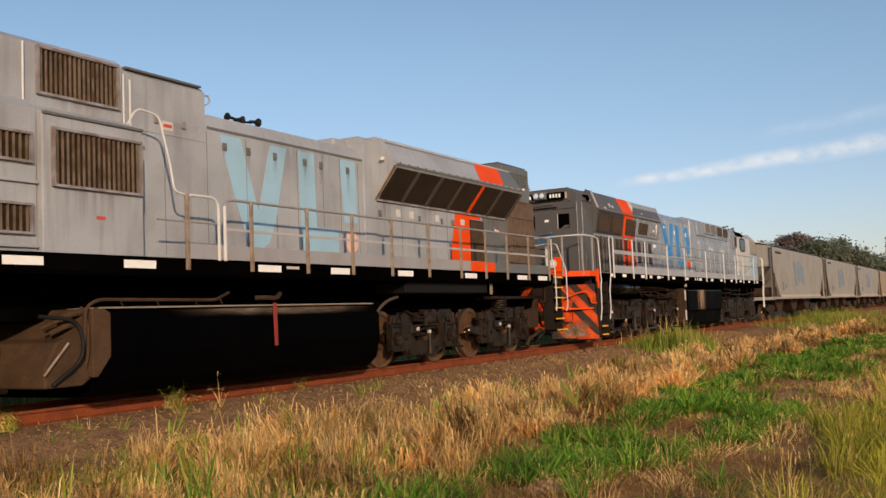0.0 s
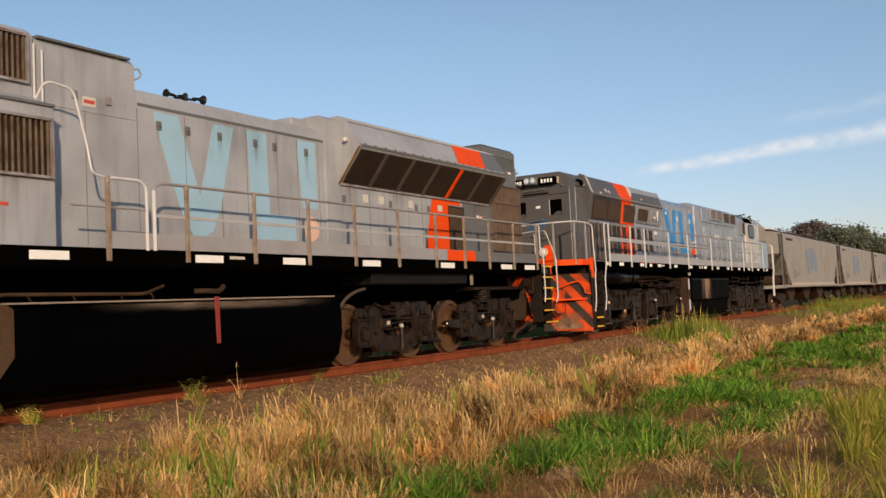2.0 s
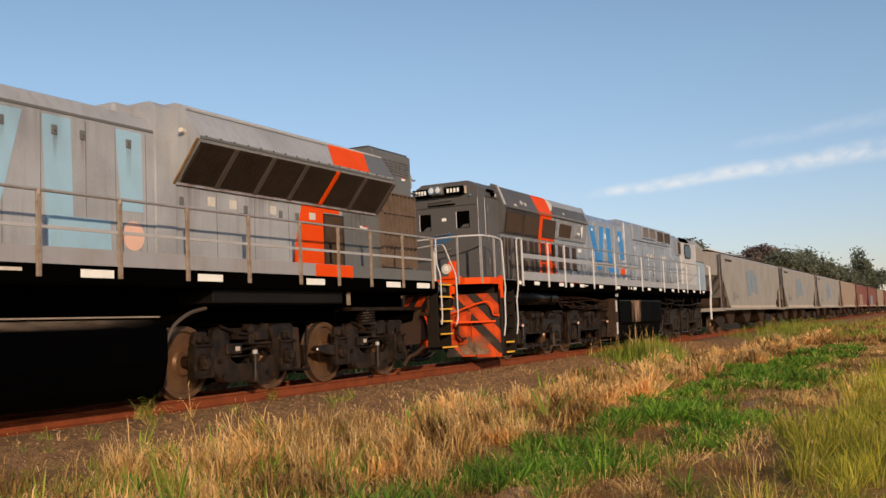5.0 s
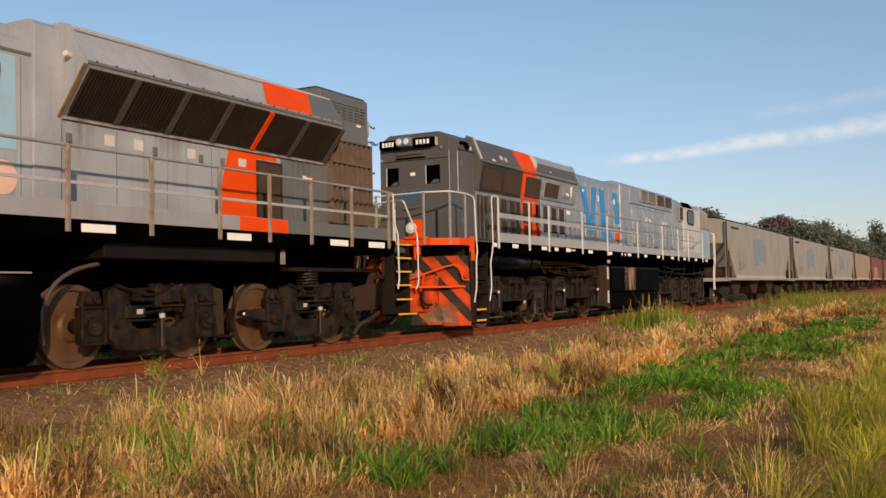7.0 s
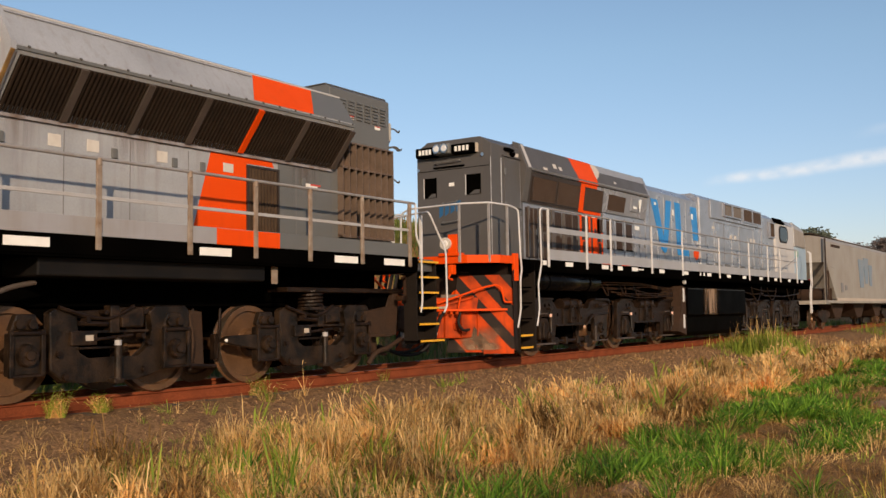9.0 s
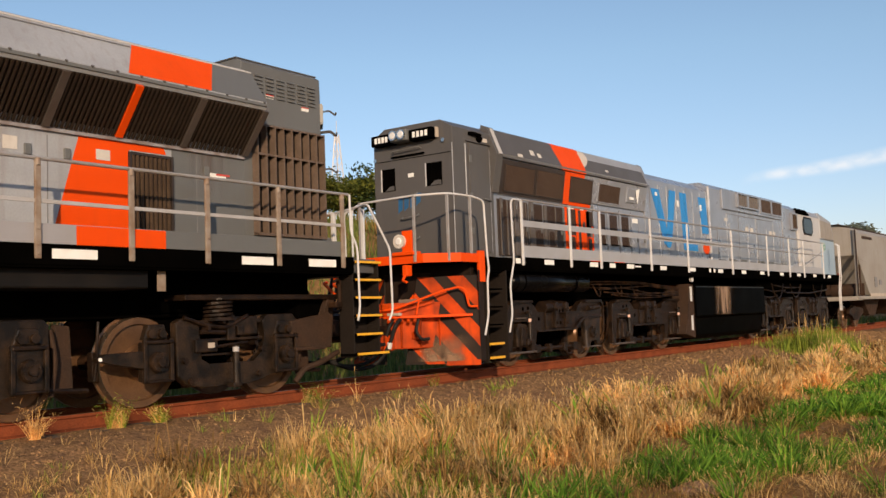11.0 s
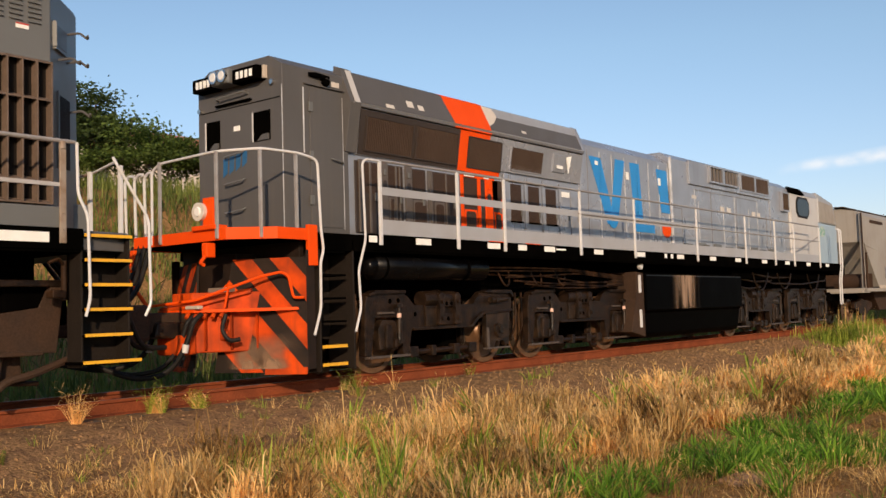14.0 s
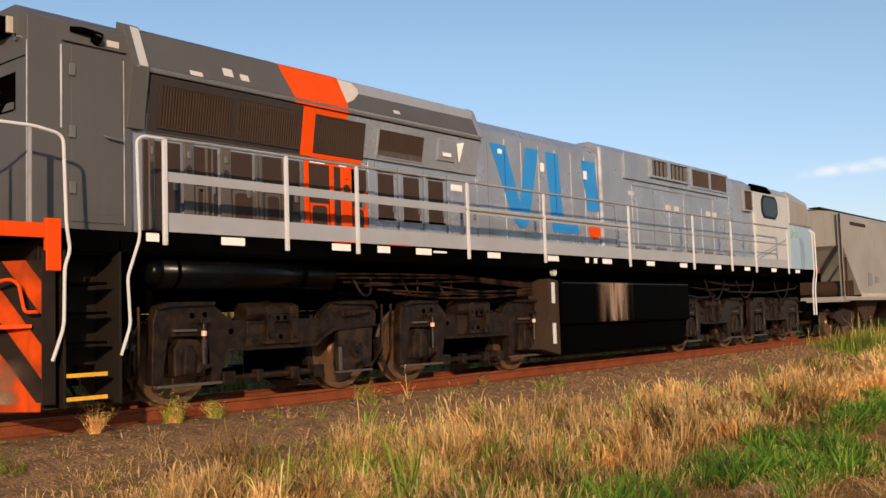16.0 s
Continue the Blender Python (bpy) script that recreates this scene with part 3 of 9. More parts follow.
def axle_cap(parent, x, y, z, r, mat):
    """A round bearing cover with a raised hub and a ring of bolts."""
    c = B()
    cyl(c, (x - 0.05, y, z), (x, y, z), r, r * 0.94, 22)
    cyl(c, (x, y, z), (x + 0.014, y, z), r * 0.90, r * 0.86, 22)
    cyl(c, (x + 0.012, y, z), (x + 0.04, y, z), r * 0.46, r * 0.40, 16)
    for k in range(6):
        an = k * math.pi / 3 + 0.3
        cyl(c, (x + 0.01, y + 0.68 * r * math.cos(an), z + 0.68 * r * math.sin(an)), (x + 0.026, y + 0.68 * r * math.cos(an), z + 0.68 * r * math.sin(an)), 0.013, seg=6)
    return part("axle_cap", c, mat, parent)


def bogie_core(parent, axles, r):
    """What lies between the side frames: crossbeams, black gap-filling blocks as motors and bolster, brake blocks,
    wheels.
    """
    y0, y1 = axles
    mid = (y0 + y1) / 2
    tr = B()
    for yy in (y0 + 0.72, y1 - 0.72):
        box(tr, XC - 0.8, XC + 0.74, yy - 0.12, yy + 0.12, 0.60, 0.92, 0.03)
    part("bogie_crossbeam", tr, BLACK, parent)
    # unseen black blocks added so the gaps between the wheels stay dark
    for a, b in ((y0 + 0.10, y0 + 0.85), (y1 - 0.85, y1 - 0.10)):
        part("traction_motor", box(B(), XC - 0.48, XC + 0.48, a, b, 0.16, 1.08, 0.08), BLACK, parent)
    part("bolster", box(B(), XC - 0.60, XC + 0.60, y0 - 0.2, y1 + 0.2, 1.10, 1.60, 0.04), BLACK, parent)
    for yy in axles:
        for sx in (1, -1):
            for s2 in (-1, 1):
                br, yb, X = B(), yy + s2 * (r + 0.05), XC + sx * 0.57
                prism(br, [(yb - 0.04, 0.34), (yb + 0.04, 0.34), (yb + 0.045, 0.68), (yb - 0.045, 0.68)], "x", X - 0.05, X + 0.05, 0.012)
                tube(br, [(X + sx * 0.08, yb - s2 * 0.02, 1.02), (X + sx * 0.08, yb, 0.7), (X + sx * 0.05, yb + s2 * 0.02, 0.36)], 0.020, 6)
                part("brake_block", br, CASTING, parent)
        wheelset(parent, yy, r)


def bogie_cast(parent, y0, y1, legs, far=False):
    """A two-axle bogie with heavy cast side frames: hooded pedestals, a dropped middle beam, brake gear and tie bars."""
    mid = (y0 + y1) / 2
    for sx in (1, -1):
        X = XC + sx * 0.93
        o = lambda d: X + sx * d
        def slab(bm, pts, a, b, bevel=0.014):
            return prism(bm, pts, "x", *sorted((o(a), o(b))), bevel)
        top = [(y0 - 0.47, 0.98), (y0 - 0.42, 1.13), (y0 - 0.28, 1.185), (y0 + 0.34, 1.185), (y0 + 0.46, 1.10), (y0 + 0.60, 0.96), (y1 - 0.66, 0.96), (y1 - 0.58, 1.08), (y1 - 0.42, 1.18), (y1 + 0.30, 1.185), (y1 + 0.41, 1.10), (y1 + 0.43, 0.98)]
        right = [(y1 + 0.46, 0.27), (y1 + 0.33, 0.25), (y1 + 0.27, 0.80), (y1 - 0.27, 0.80), (y1 - 0.33, 0.25), (y1 - 0.46, 0.27), (y1 - 0.50, 0.62)] if legs == 2 else [(y1 + 0.41, 0.86), (y1 - 0.44, 0.83), (y1 - 0.60, 0.76), (y1 - 0.76, 0.63)]
        left = [(y0 + 0.52, 0.62), (y0 + 0.47, 0.27), (y0 + 0.34, 0.25), (y0 + 0.28, 0.82), (y0 - 0.28, 0.82), (y0 - 0.35, 0.25), (y0 - 0.49, 0.27)]
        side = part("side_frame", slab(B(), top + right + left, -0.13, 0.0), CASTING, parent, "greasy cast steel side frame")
        # raised rim along the hoods and the foot of the beam
        rim = B()
        slab(rim, [(y0 - 0.44, 1.15), (y0 - 0.28, 1.20), (y0 + 0.36, 1.20), (y0 + 0.36, 1.155), (y0 - 0.27, 1.155), (y0 - 0.42, 1.11)], -0.10, 0.055, 0.010)
        slab(rim, [(y1 - 0.46, 1.17), (y1 - 0.30, 1.20), (y1 + 0.36, 1.20), (y1 + 0.43, 1.10), (y1 + 0.39, 1.07), (y1 + 0.33, 1.155), (y1 - 0.30, 1.155)], -0.10, 0.055, 0.010)
        if legs == 2:
            slab(rim, [(y0 + 0.54, 0.60), (y1 - 0.52, 0.60), (y1 - 0.52, 0.635), (y0 + 0.54, 0.635)], -0.02, 0.045, 0.008)
        else:
            slab(rim, [(y0 + 0.54, 0.60), (y1 - 0.76, 0.605), (y1 - 0.58, 0.745), (y1 - 0.42, 0.81), (y1 + 0.40, 0.845), (y1 + 0.40, 0.875), (y1 - 0.44, 0.845), (y1 - 0.61, 0.78), (y1 - 0.78, 0.637), (y0 + 0.54, 0.635)], -0.02, 0.045, 0.008)
        part("frame_rim", rim, CASTING, side)
        # square pad with a raised border, and the brake cylinder bracket beside it
        pad = B()
        slab(pad, rect(y0 + 0.84, y0 + 1.20, 0.655, 0.945), -0.02, 0.012, 0.006)
        slab(pad, rect(y0 + 0.84, y0 + 1.20, 0.93, 0.955), 0.0, 0.03, 0.004)
        slab(pad, rect(y0 + 1.17, y0 + 1.20, 0.655, 0.93), 0.0, 0.03, 0.004)
        slab(pad, rect(y0 + 0.84, y0 + 0.865, 0.655, 0.93), 0.0, 0.03, 0.004)
        part("frame_pad", pad, CASTING_DARK, side)
        cy = B()
        cyl(cy, (o(-0.06), mid - 0.56, 1.06), (o(-0.06), mid - 0.16, 1.07), 0.125, seg=18)
        cyl(cy, (o(-0.06), mid - 0.16, 1.07), (o(-0.06), mid + 0.26, 1.07), 0.115, seg=18)
        cyl(cy, (o(-0.06), mid - 0.20, 1.07), (o(-0.06), mid - 0.15, 1.07), 0.14, seg=18)
        part("brake_cylinder", cy, CASTING, parent)
        ear = B()
        for dy, z0 in ((-0.20, 0.66), (0.20, 0.66)):
            slab(ear, [(mid + dy - 0.07, z0), (mid + dy + 0.07, z0), (mid + dy + 0.06, 0.88), (mid + dy + 0.075, 1.13), (mid + dy, 1.17), (mid + dy - 0.075, 1.13), (mid + dy - 0.06, 0.88)], 0.0, 0.085, 0.016)
            for z in (0.76, 1.02):
                cyl(ear, (o(0.07), mid + dy, z), (o(0.115), mid + dy, z), 0.034, 0.028, 10)
        slab(ear, rect(mid - 0.16, mid + 0.16, 0.94, 1.03), 0.0, 0.055, 0.012)
        slab(ear, rect(mid - 0.16, mid + 0.16, 0.66, 0.84), -0.02, 0.03, 0.012)
        part("brake_bracket", ear, CASTING, parent)
        # black discs on the surface stand in for the shade inside bolt holes
        for dy, z in ((0.0, 0.755), (0.06, 0.99), (-0.06, 0.99)):
            part("bolt_hole", cyl(B(), (o(0.025), mid + dy, z), (o(0.062 if z > 0.9 else 0.038), mid + dy, z), 0.032, seg=12), BLACK, side)
        for yy, z in ((y0 + 0.06, 1.04), (y0 + 0.24, 1.05), (y0 + 0.62, 0.84)):
            part("bolt_hole", cyl(B(), (o(-0.02), yy, z), (o(0.004), yy, z), 0.036, seg=12), BLACK, side)
        # sprung axle boxes: one between the legs with a strut before it, one on a hanging plate
        for yy, leg in ((y0, True), (y1, legs == 2)):
            if leg:
                a = B()
                slab(a, [(yy - 0.20, 0.34), (yy + 0.20, 0.34), (yy + 0.22, 0.62), (yy + 0.14, 0.76), (yy - 0.12, 0.78), (yy - 0.21, 0.66)], -0.12, 0.02, 0.02)
                bx = part("axle_box", a, CASTING_DARK, parent)
                part("box_cover", slab(B(), [(yy - 0.10, 0.36), (yy + 0.05, 0.36), (yy + 0.08, 0.60), (yy + 0.02, 0.70), (yy - 0.08, 0.70)], 0.0, 0.06, 0.02), CASTING, bx)
                part("strut_foot", slab(B(), [(yy + 0.06, 0.36), (yy + 0.20, 0.40), (yy + 0.17, 0.50), (yy + 0.08, 0.50)], 0.0, 0.09, 0.02), CASTING, bx)
                part("wear_plate", slab(B(), rect(yy - 0.22, yy + 0.10, 0.855, 0.885), 0.0, 0.05, 0.006), RIB, bx)
                part("tie_bar", slab(B(), rect(yy - 0.44, yy + 0.46, 0.225, 0.262), -0.06, 0.035, 0.008), RIB, parent)
                st = B()
                cyl(st, (o(0.075), yy + 0.17, 0.95), (o(0.075), yy + 0.17, 0.74), 0.026, seg=12)
                cyl(st, (o(0.075), yy + 0.17, 0.76), (o(0.075), yy + 0.165, 0.46), 0.040, seg=14)
                box(st, *sorted((o(0.02), o(0.10))), yy + 0.11, yy + 0.23, 0.94, 1.0, 0.012)
                box(st, *sorted((o(0.02), o(0.11))), yy + 0.11, yy + 0.23, 0.42, 0.48, 0.012)
                strut = part("shock_strut", st, CASTING_DARK, parent)
                if sx > 0 and not far:
                    part("strut_tag", cyl(B(), (o(0.075), yy + 0.17, 0.86), (o(0.075), yy + 0.17, 0.80), 0.032, seg=14), PEACH, strut, "pale red tag on the strut")
            else:
                a = B()
                slab(a, [(yy - 0.32, 0.82), (yy + 0.36, 0.84), (yy + 0.33, 0.66), (yy + 0.31, 0.29), (yy + 0.20, 0.27), (yy + 0.15, 0.37), (yy - 0.08, 0.37), (yy - 0.12, 0.24), (yy - 0.34, 0.24), (yy - 0.37, 0.34), (yy - 0.34, 0.60)], -0.08, 0.0, 0.014)
                bx = part("axle_box", a, CASTING_DARK, parent)
                axle_cap(bx, o(0.035), yy, 0.53, 0.125, CASTING_DARK) if sx > 0 else None
                part("wear_plate", slab(B(), rect(yy - 0.34, yy - 0.29, 0.26, 0.58), 0.0, 0.03, 0.006), RIB, bx)
                part("tie_bar", slab(B(), rect(yy - 0.36, yy + 0.30, 0.225, 0.255), -0.06, 0.03, 0.008), RIB, parent)
                dm = B()
                cyl(dm, (o(0.05), yy - 0.26, 1.03), (o(0.05), yy + 0.02, 1.04), 0.052, seg=14)
                cyl(dm, (o(0.05), yy + 0.02, 1.04), (o(0.05), yy + 0.24, 1.05), 0.034, seg=12)
                cyl(dm, (o(0.0), yy - 0.14, 1.03), (o(0.115), yy - 0.14, 1.03), 0.045, 0.036, 12)
                part("damper", dm, CASTING_DARK, parent)
        # brake beam hung low between the wheels
        rod = B()
        tube(rod, [(o(-0.10), y0 + 0.56, 0.275), (o(-0.10), y1 - 0.62, 0.285)], 0.042, 10)
        for yy, w in ((y0 + 0.62, 0.10), (mid - 0.28, 0.05), (mid + 0.30, 0.07), (y1 - 0.66, 0.09)):
            box(rod, *sorted((o(-0.16), o(-0.03))), yy - w, yy + w, 0.20, 0.36, 0.014)
        tube(rod, bend([(o(-0.10), mid + 0.38, 0.25), (o(-0.08), mid + 0.44, 0.13), (o(-0.08), mid + 0.62, 0.15)], 0.05), 0.022, 6)
        part("brake_rod", rod, CASTING, parent)
        for yy, s2 in ((y0 - 0.62, -1), (y1 + 0.60, 1)):
            part("sanding_pipe", tube(B(), bend([(o(-0.05), yy, 1.15), (o(-0.05), yy, 0.55), (o(-0.32), yy - s2 * 0.10, 0.12)], 0.15), 0.020, 6), SHADED_GRIME, parent)
    bogie_core(parent, (y0, y1), 0.53)


def bogie_old(parent, y0, y1, spring=True, arm_side=0):
    """The older two-axle bogie: a U-shaped frame slung between square axle boxes, with a coil spring on top and brake gear in the opening."""
    mid = (y0 + y1) / 2
    for sx in (1, -1):
        X = XC + sx * 0.93
        o = lambda d: X + sx * d
        def slab(bm, pts, a, b, bevel=0.014):
            return prism(bm, pts, "x", *sorted((o(a), o(b))), bevel)
        frame_ = [(y0 + 0.30, 0.98), (y0 + 0.38, 1.03), (y0 + 0.56, 1.02), (y0 + 0.66, 0.94), (y0 + 0.66, 0.52), (y0 + 0.80, 0.44), (y1 - 0.52, 0.44), (y1 - 0.36, 0.56), (y1 - 0.30, 0.78), (y1 - 0.36, 0.98), (y1 - 0.26, 1.06), (y1 + 0.20, 1.06), (y1 + 0.26, 1.0),
                  (y1 + 0.26, 0.32), (y1 + 0.16, 0.29), (y1 - 0.20, 0.30), (y1 - 0.34, 0.22), (y1 - 0.60, 0.185), (y0 + 0.72, 0.185), (y0 + 0.46, 0.22), (y0 + 0.32, 0.34)]
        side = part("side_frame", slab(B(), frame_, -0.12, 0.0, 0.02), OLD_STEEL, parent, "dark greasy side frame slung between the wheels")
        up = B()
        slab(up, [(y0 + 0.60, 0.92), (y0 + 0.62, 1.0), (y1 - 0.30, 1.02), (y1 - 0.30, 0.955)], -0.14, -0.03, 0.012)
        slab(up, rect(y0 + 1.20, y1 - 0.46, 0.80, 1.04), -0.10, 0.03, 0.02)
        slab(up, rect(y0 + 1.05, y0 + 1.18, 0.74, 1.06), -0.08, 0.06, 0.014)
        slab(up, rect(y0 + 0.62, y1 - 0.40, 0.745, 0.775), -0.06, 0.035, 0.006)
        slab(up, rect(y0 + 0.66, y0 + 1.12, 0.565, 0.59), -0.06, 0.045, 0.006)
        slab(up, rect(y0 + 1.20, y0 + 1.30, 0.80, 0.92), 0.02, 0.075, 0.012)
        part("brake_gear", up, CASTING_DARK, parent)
        gear = B()
        tube(gear, bend([(o(0.02), y0 + 0.40, 1.04), (o(0.04), y0 + 0.75, 0.93), (o(0.05), y0 + 1.05, 0.90), (o(0.03), y0 + 1.4, 1.05)], 0.1), 0.026, 8)
        tube(gear, [(o(0.02), y0 + 0.66, 0.86), (o(0.04), y0 + 1.02, 0.845)], 0.030, 8)
        tube(gear, [(o(0.03), y0 + 0.72, 0.66), (o(0.05), y0 + 1.36, 0.71)], 0.020, 8)
        for yy, z in ((y0 + 0.74, 0.90), (y0 + 0.98, 0.98), (y0 + 1.14, 0.68), (y0 + 1.5, 0.70)):
            cyl(gear, (o(-0.02), yy, z), (o(0.085), yy, z), 0.034, 0.028, 10)
        part("brake_lever", gear, CASTING, parent)
        # square axle boxes
        for yy, s2 in ((y0, -1), (y1, 1)):
            a = B()
            slab(a, rect(yy - 0.20, yy + 0.20, 0.31, 0.77), -0.06, 0.05, 0.022)
            bx = part("axle_box", a, OLD_STEEL, parent)
            for dy in (-0.185, 0.185):
                part("box_guide", slab(B(), rect(yy + dy - 0.025, yy + dy + 0.025, 0.30, 0.80), 0.04, 0.085, 0.008), CASTING_DARK, bx)
            part("box_lid", slab(B(), rect(yy - 0.20, yy + 0.20, 0.745, 0.785), 0.04, 0.10, 0.010), CASTING, bx)
            part("box_foot", slab(B(), rect(yy - 0.20, yy + 0.20, 0.295, 0.325), 0.03, 0.085, 0.008), CASTING, bx)
            for dy in (-0.075, 0.075):
                part("rubber_pad", cyl(B(), (o(0.0), yy + dy, 0.86), (o(0.06), yy + dy, 0.86), 0.055, 0.050, 14), CASTING_DARK, bx)
            part("pad_seat", slab(B(), [(yy - 0.17, 0.79), (yy + 0.17, 0.79), (yy + 0.13, 0.97), (yy - 0.10, 0.97)], -0.08, 0.02, 0.02), OLD_STEEL, bx)
            axle_cap(bx, o(0.105), yy, 0.53, 0.125, CASTING_DARK)
        for yy, z in ((y0 + 0.42, 0.52), (y0 + 0.50, 0.27), (y1 - 0.44, 0.30), (y1 - 0.38, 0.62)):
            part("lug", cyl(B(), (o(-0.02), yy, z), (o(0.035), yy, z), 0.042, 0.036, 12), CASTING, side)
        st = B()
        cyl(st, (o(0.10), mid + 0.12, 0.68), (o(0.10), mid + 0.12, 0.20), 0.040, seg=14)
        slab(st, rect(mid + 0.05, mid + 0.19, 0.16, 0.22), 0.0, 0.13, 0.012)
        strut = part("shock_strut", st, OLD_STEEL, parent)
        part("strut_cap", cyl(B(), (o(0.10), mid + 0.12, 0.66), (o(0.10), mid + 0.12, 0.60), 0.041, seg=14), MID_RAIL, strut, "pale worn top of the strut")
        if sx > 0:
            part("inspection_tag", slab(B(), rect(mid - 0.28, mid - 0.18, 0.66, 0.725), 0.05, 0.058, 0.0), SILL, parent, "small white inspection tag")
        part("tag_bracket", slab(B(), rect(mid - 0.46, mid - 0.12, 0.61, 0.77), -0.06, 0.048, 0.012), CASTING_DARK, parent)
        if spring:
            turns = [(o(-0.06) + 0.17 * math.cos(0.5 * k), mid - 0.02 + 0.17 * math.sin(0.5 * k), 1.02 + 0.0039 * k) for k in range(63)]
            part("coil_spring", tube(B(), turns, 0.021, 5), CASTING, parent)
            seat = B()
            cyl(seat, (o(-0.06), mid - 0.02, 0.99), (o(-0.06), mid - 0.02, 1.03), 0.21, 0.19, 18)
            part("spring_seat", seat, CASTING_DARK, parent)
        rod = B()
        tube(rod, [(o(-0.14), y0 + 0.5, 0.22), (o(-0.14), y1 - 0.3, 0.24)], 0.03, 8)
        part("brake_rod", rod, CASTING, parent)
        # worn guard plates that show between the wheels
        part("wheel_guard_plate", slab(B(), [(y1 + 0.34, 0.30), (y1 + 0.62, 0.30), (y1 + 0.58, 0.98), (y1 + 0.40, 1.0)], -0.20, -0.13, 0.01), GRIME_RED, parent)
        part("brake_hanger", tube(B(), bend([(o(-0.06), y1 + 0.30, 0.95), (o(-0.04), y1 + 0.36, 0.62), (o(-0.06), y1 + 0.31, 0.24)], 0.15), 0.030, 8), GRIME_RED, parent)
        part("brake_rod", tube(B(), [(o(-0.05), y1 + 0.28, 0.30), (o(-0.05), y1 + 0.74, 0.27)], 0.028, 8), CASTING, parent)
    bogie_core(parent, (y0, y1), 0.53)


def louvres(parent, x, y0, y1, z0, z1, n, upright, frame_mat, slat_mat, name="grille", depth=0.06, border=0.05, slant=0.0, label="", thin=1.0, back_mat=None):
    """A framed opening with slats, on the near side at x (slant: how far the foot is set in)."""
    sgn = 1 if x > XC else -1
    f = B()
    def P(y, z, d):
        k = (z1 - z) / (z1 - z0)
        return (x - sgn * slant * k + sgn * d, y, z)
    # sheet on the solid wall; its dark colour imitates shaded depth in the gaps
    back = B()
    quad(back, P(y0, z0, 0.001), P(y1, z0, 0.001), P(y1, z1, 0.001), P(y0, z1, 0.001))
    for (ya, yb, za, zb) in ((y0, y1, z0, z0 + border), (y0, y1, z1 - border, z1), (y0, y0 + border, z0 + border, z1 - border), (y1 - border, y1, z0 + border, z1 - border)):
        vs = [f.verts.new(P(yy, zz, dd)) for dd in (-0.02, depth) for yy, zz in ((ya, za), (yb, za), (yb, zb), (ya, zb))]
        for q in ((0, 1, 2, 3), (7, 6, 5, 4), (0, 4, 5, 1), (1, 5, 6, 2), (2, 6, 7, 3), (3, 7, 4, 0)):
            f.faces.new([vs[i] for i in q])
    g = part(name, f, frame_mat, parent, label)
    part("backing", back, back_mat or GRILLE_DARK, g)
    if upright:
        step = (y1 - y0 - 2 * border) / n
        s = B()
        for i in range(n):
            yc = y0 + border + (i + 0.5) * step
            vs = [s.verts.new(P(yy, zz, dd)) for zz in (z0 + border, z1 - border) for yy, dd in ((yc - step * 0.30 * thin, -0.005), (yc - step * 0.12 * thin, depth * 0.8), (yc + step * 0.22 * thin, depth * 0.8), (yc + step * 0.10 * thin, -0.005))]
            for q in ((0, 1, 2, 3), (7, 6, 5, 4), (0, 4, 5, 1), (1, 5, 6, 2), (2, 6, 7, 3), (3, 7, 4, 0)):
                s.faces.new([vs[k] for k in q])
        part("slats", s, slat_mat, g)
    else:
        step = (z1 - z0 - 2 * border) / n
        s = B()
        for i in range(n):
            zc = z0 + border + (i + 0.5) * step
            vs = [s.verts.new(P(yy, zz, dd)) for yy in (y0 + border, y1 - border) for zz, dd in ((zc - step * 0.42, depth * 0.8), (zc - step * 0.30, depth * 0.8), (zc + step * 0.35, -0.004), (zc + step * 0.20, -0.004))]
            for q in ((0, 1, 2, 3), (7, 6, 5, 4), (0, 4, 5, 1), (1, 5, 6, 2), (2, 6, 7, 3), (3, 7, 4, 0)):
                s.faces.new([vs[k] for k in q])
        part("slats", s, slat_mat, g)
    return g


def plate(parent, name, mat, x, pts, thick=0.004, label=""):
    """A thin painted or bolted plate on a side wall; pts are (y, z)."""
    return part(name, prism(B(), pts, "x", x - 0.003, x + thick), mat, parent, label)


def rect(y0, y1, z0, z1):
    return [(y0, z0), (y1, z0), (y1, z1), (y0, z1)]


def handrails(parent, ys, zb, zt, zm, mat_post, mat_rail, mat_mid, kick, kick_mat, flat):
    """Walkway railing on both sides: each post, a top rail, a middle rail and a toe board."""
    for sx in (1, -1):
        X = XC + sx * 1.40
        for y in ys:
            p = B()
            if flat:
                box(p, X - 0.004, X + 0.026, y - 0.033, y + 0.033, zb, zt - 0.02, 0.006)
                cyl(p, (X + 0.01, y, zt - 0.06), (X + 0.01, y, zt + 0.012), 0.034, seg=10)
                for z in (zb + 0.05, zb + 0.14, zb + 0.30):
                    cyl(p, (X + 0.026, y, z), (X + 0.04, y, z), 0.014, seg=6)
            else:
                box(p, X - 0.004, X + 0.03, y - 0.029, y + 0.029, zb, zt, 0.008)
                for z in (zb + 0.04, zb + 0.12, zt - 0.45):
                    cyl(p, (X + 0.03, y, z), (X + 0.042, y, z), 0.012, seg=6)
            part("post", p, mat_post, parent)
        for a, b in kick:
            part("toe_board", box(B(), X - 0.03, X - 0.006, a, b, zb + 0.135, zb + 0.36, 0.004), kick_mat, parent)
    return None


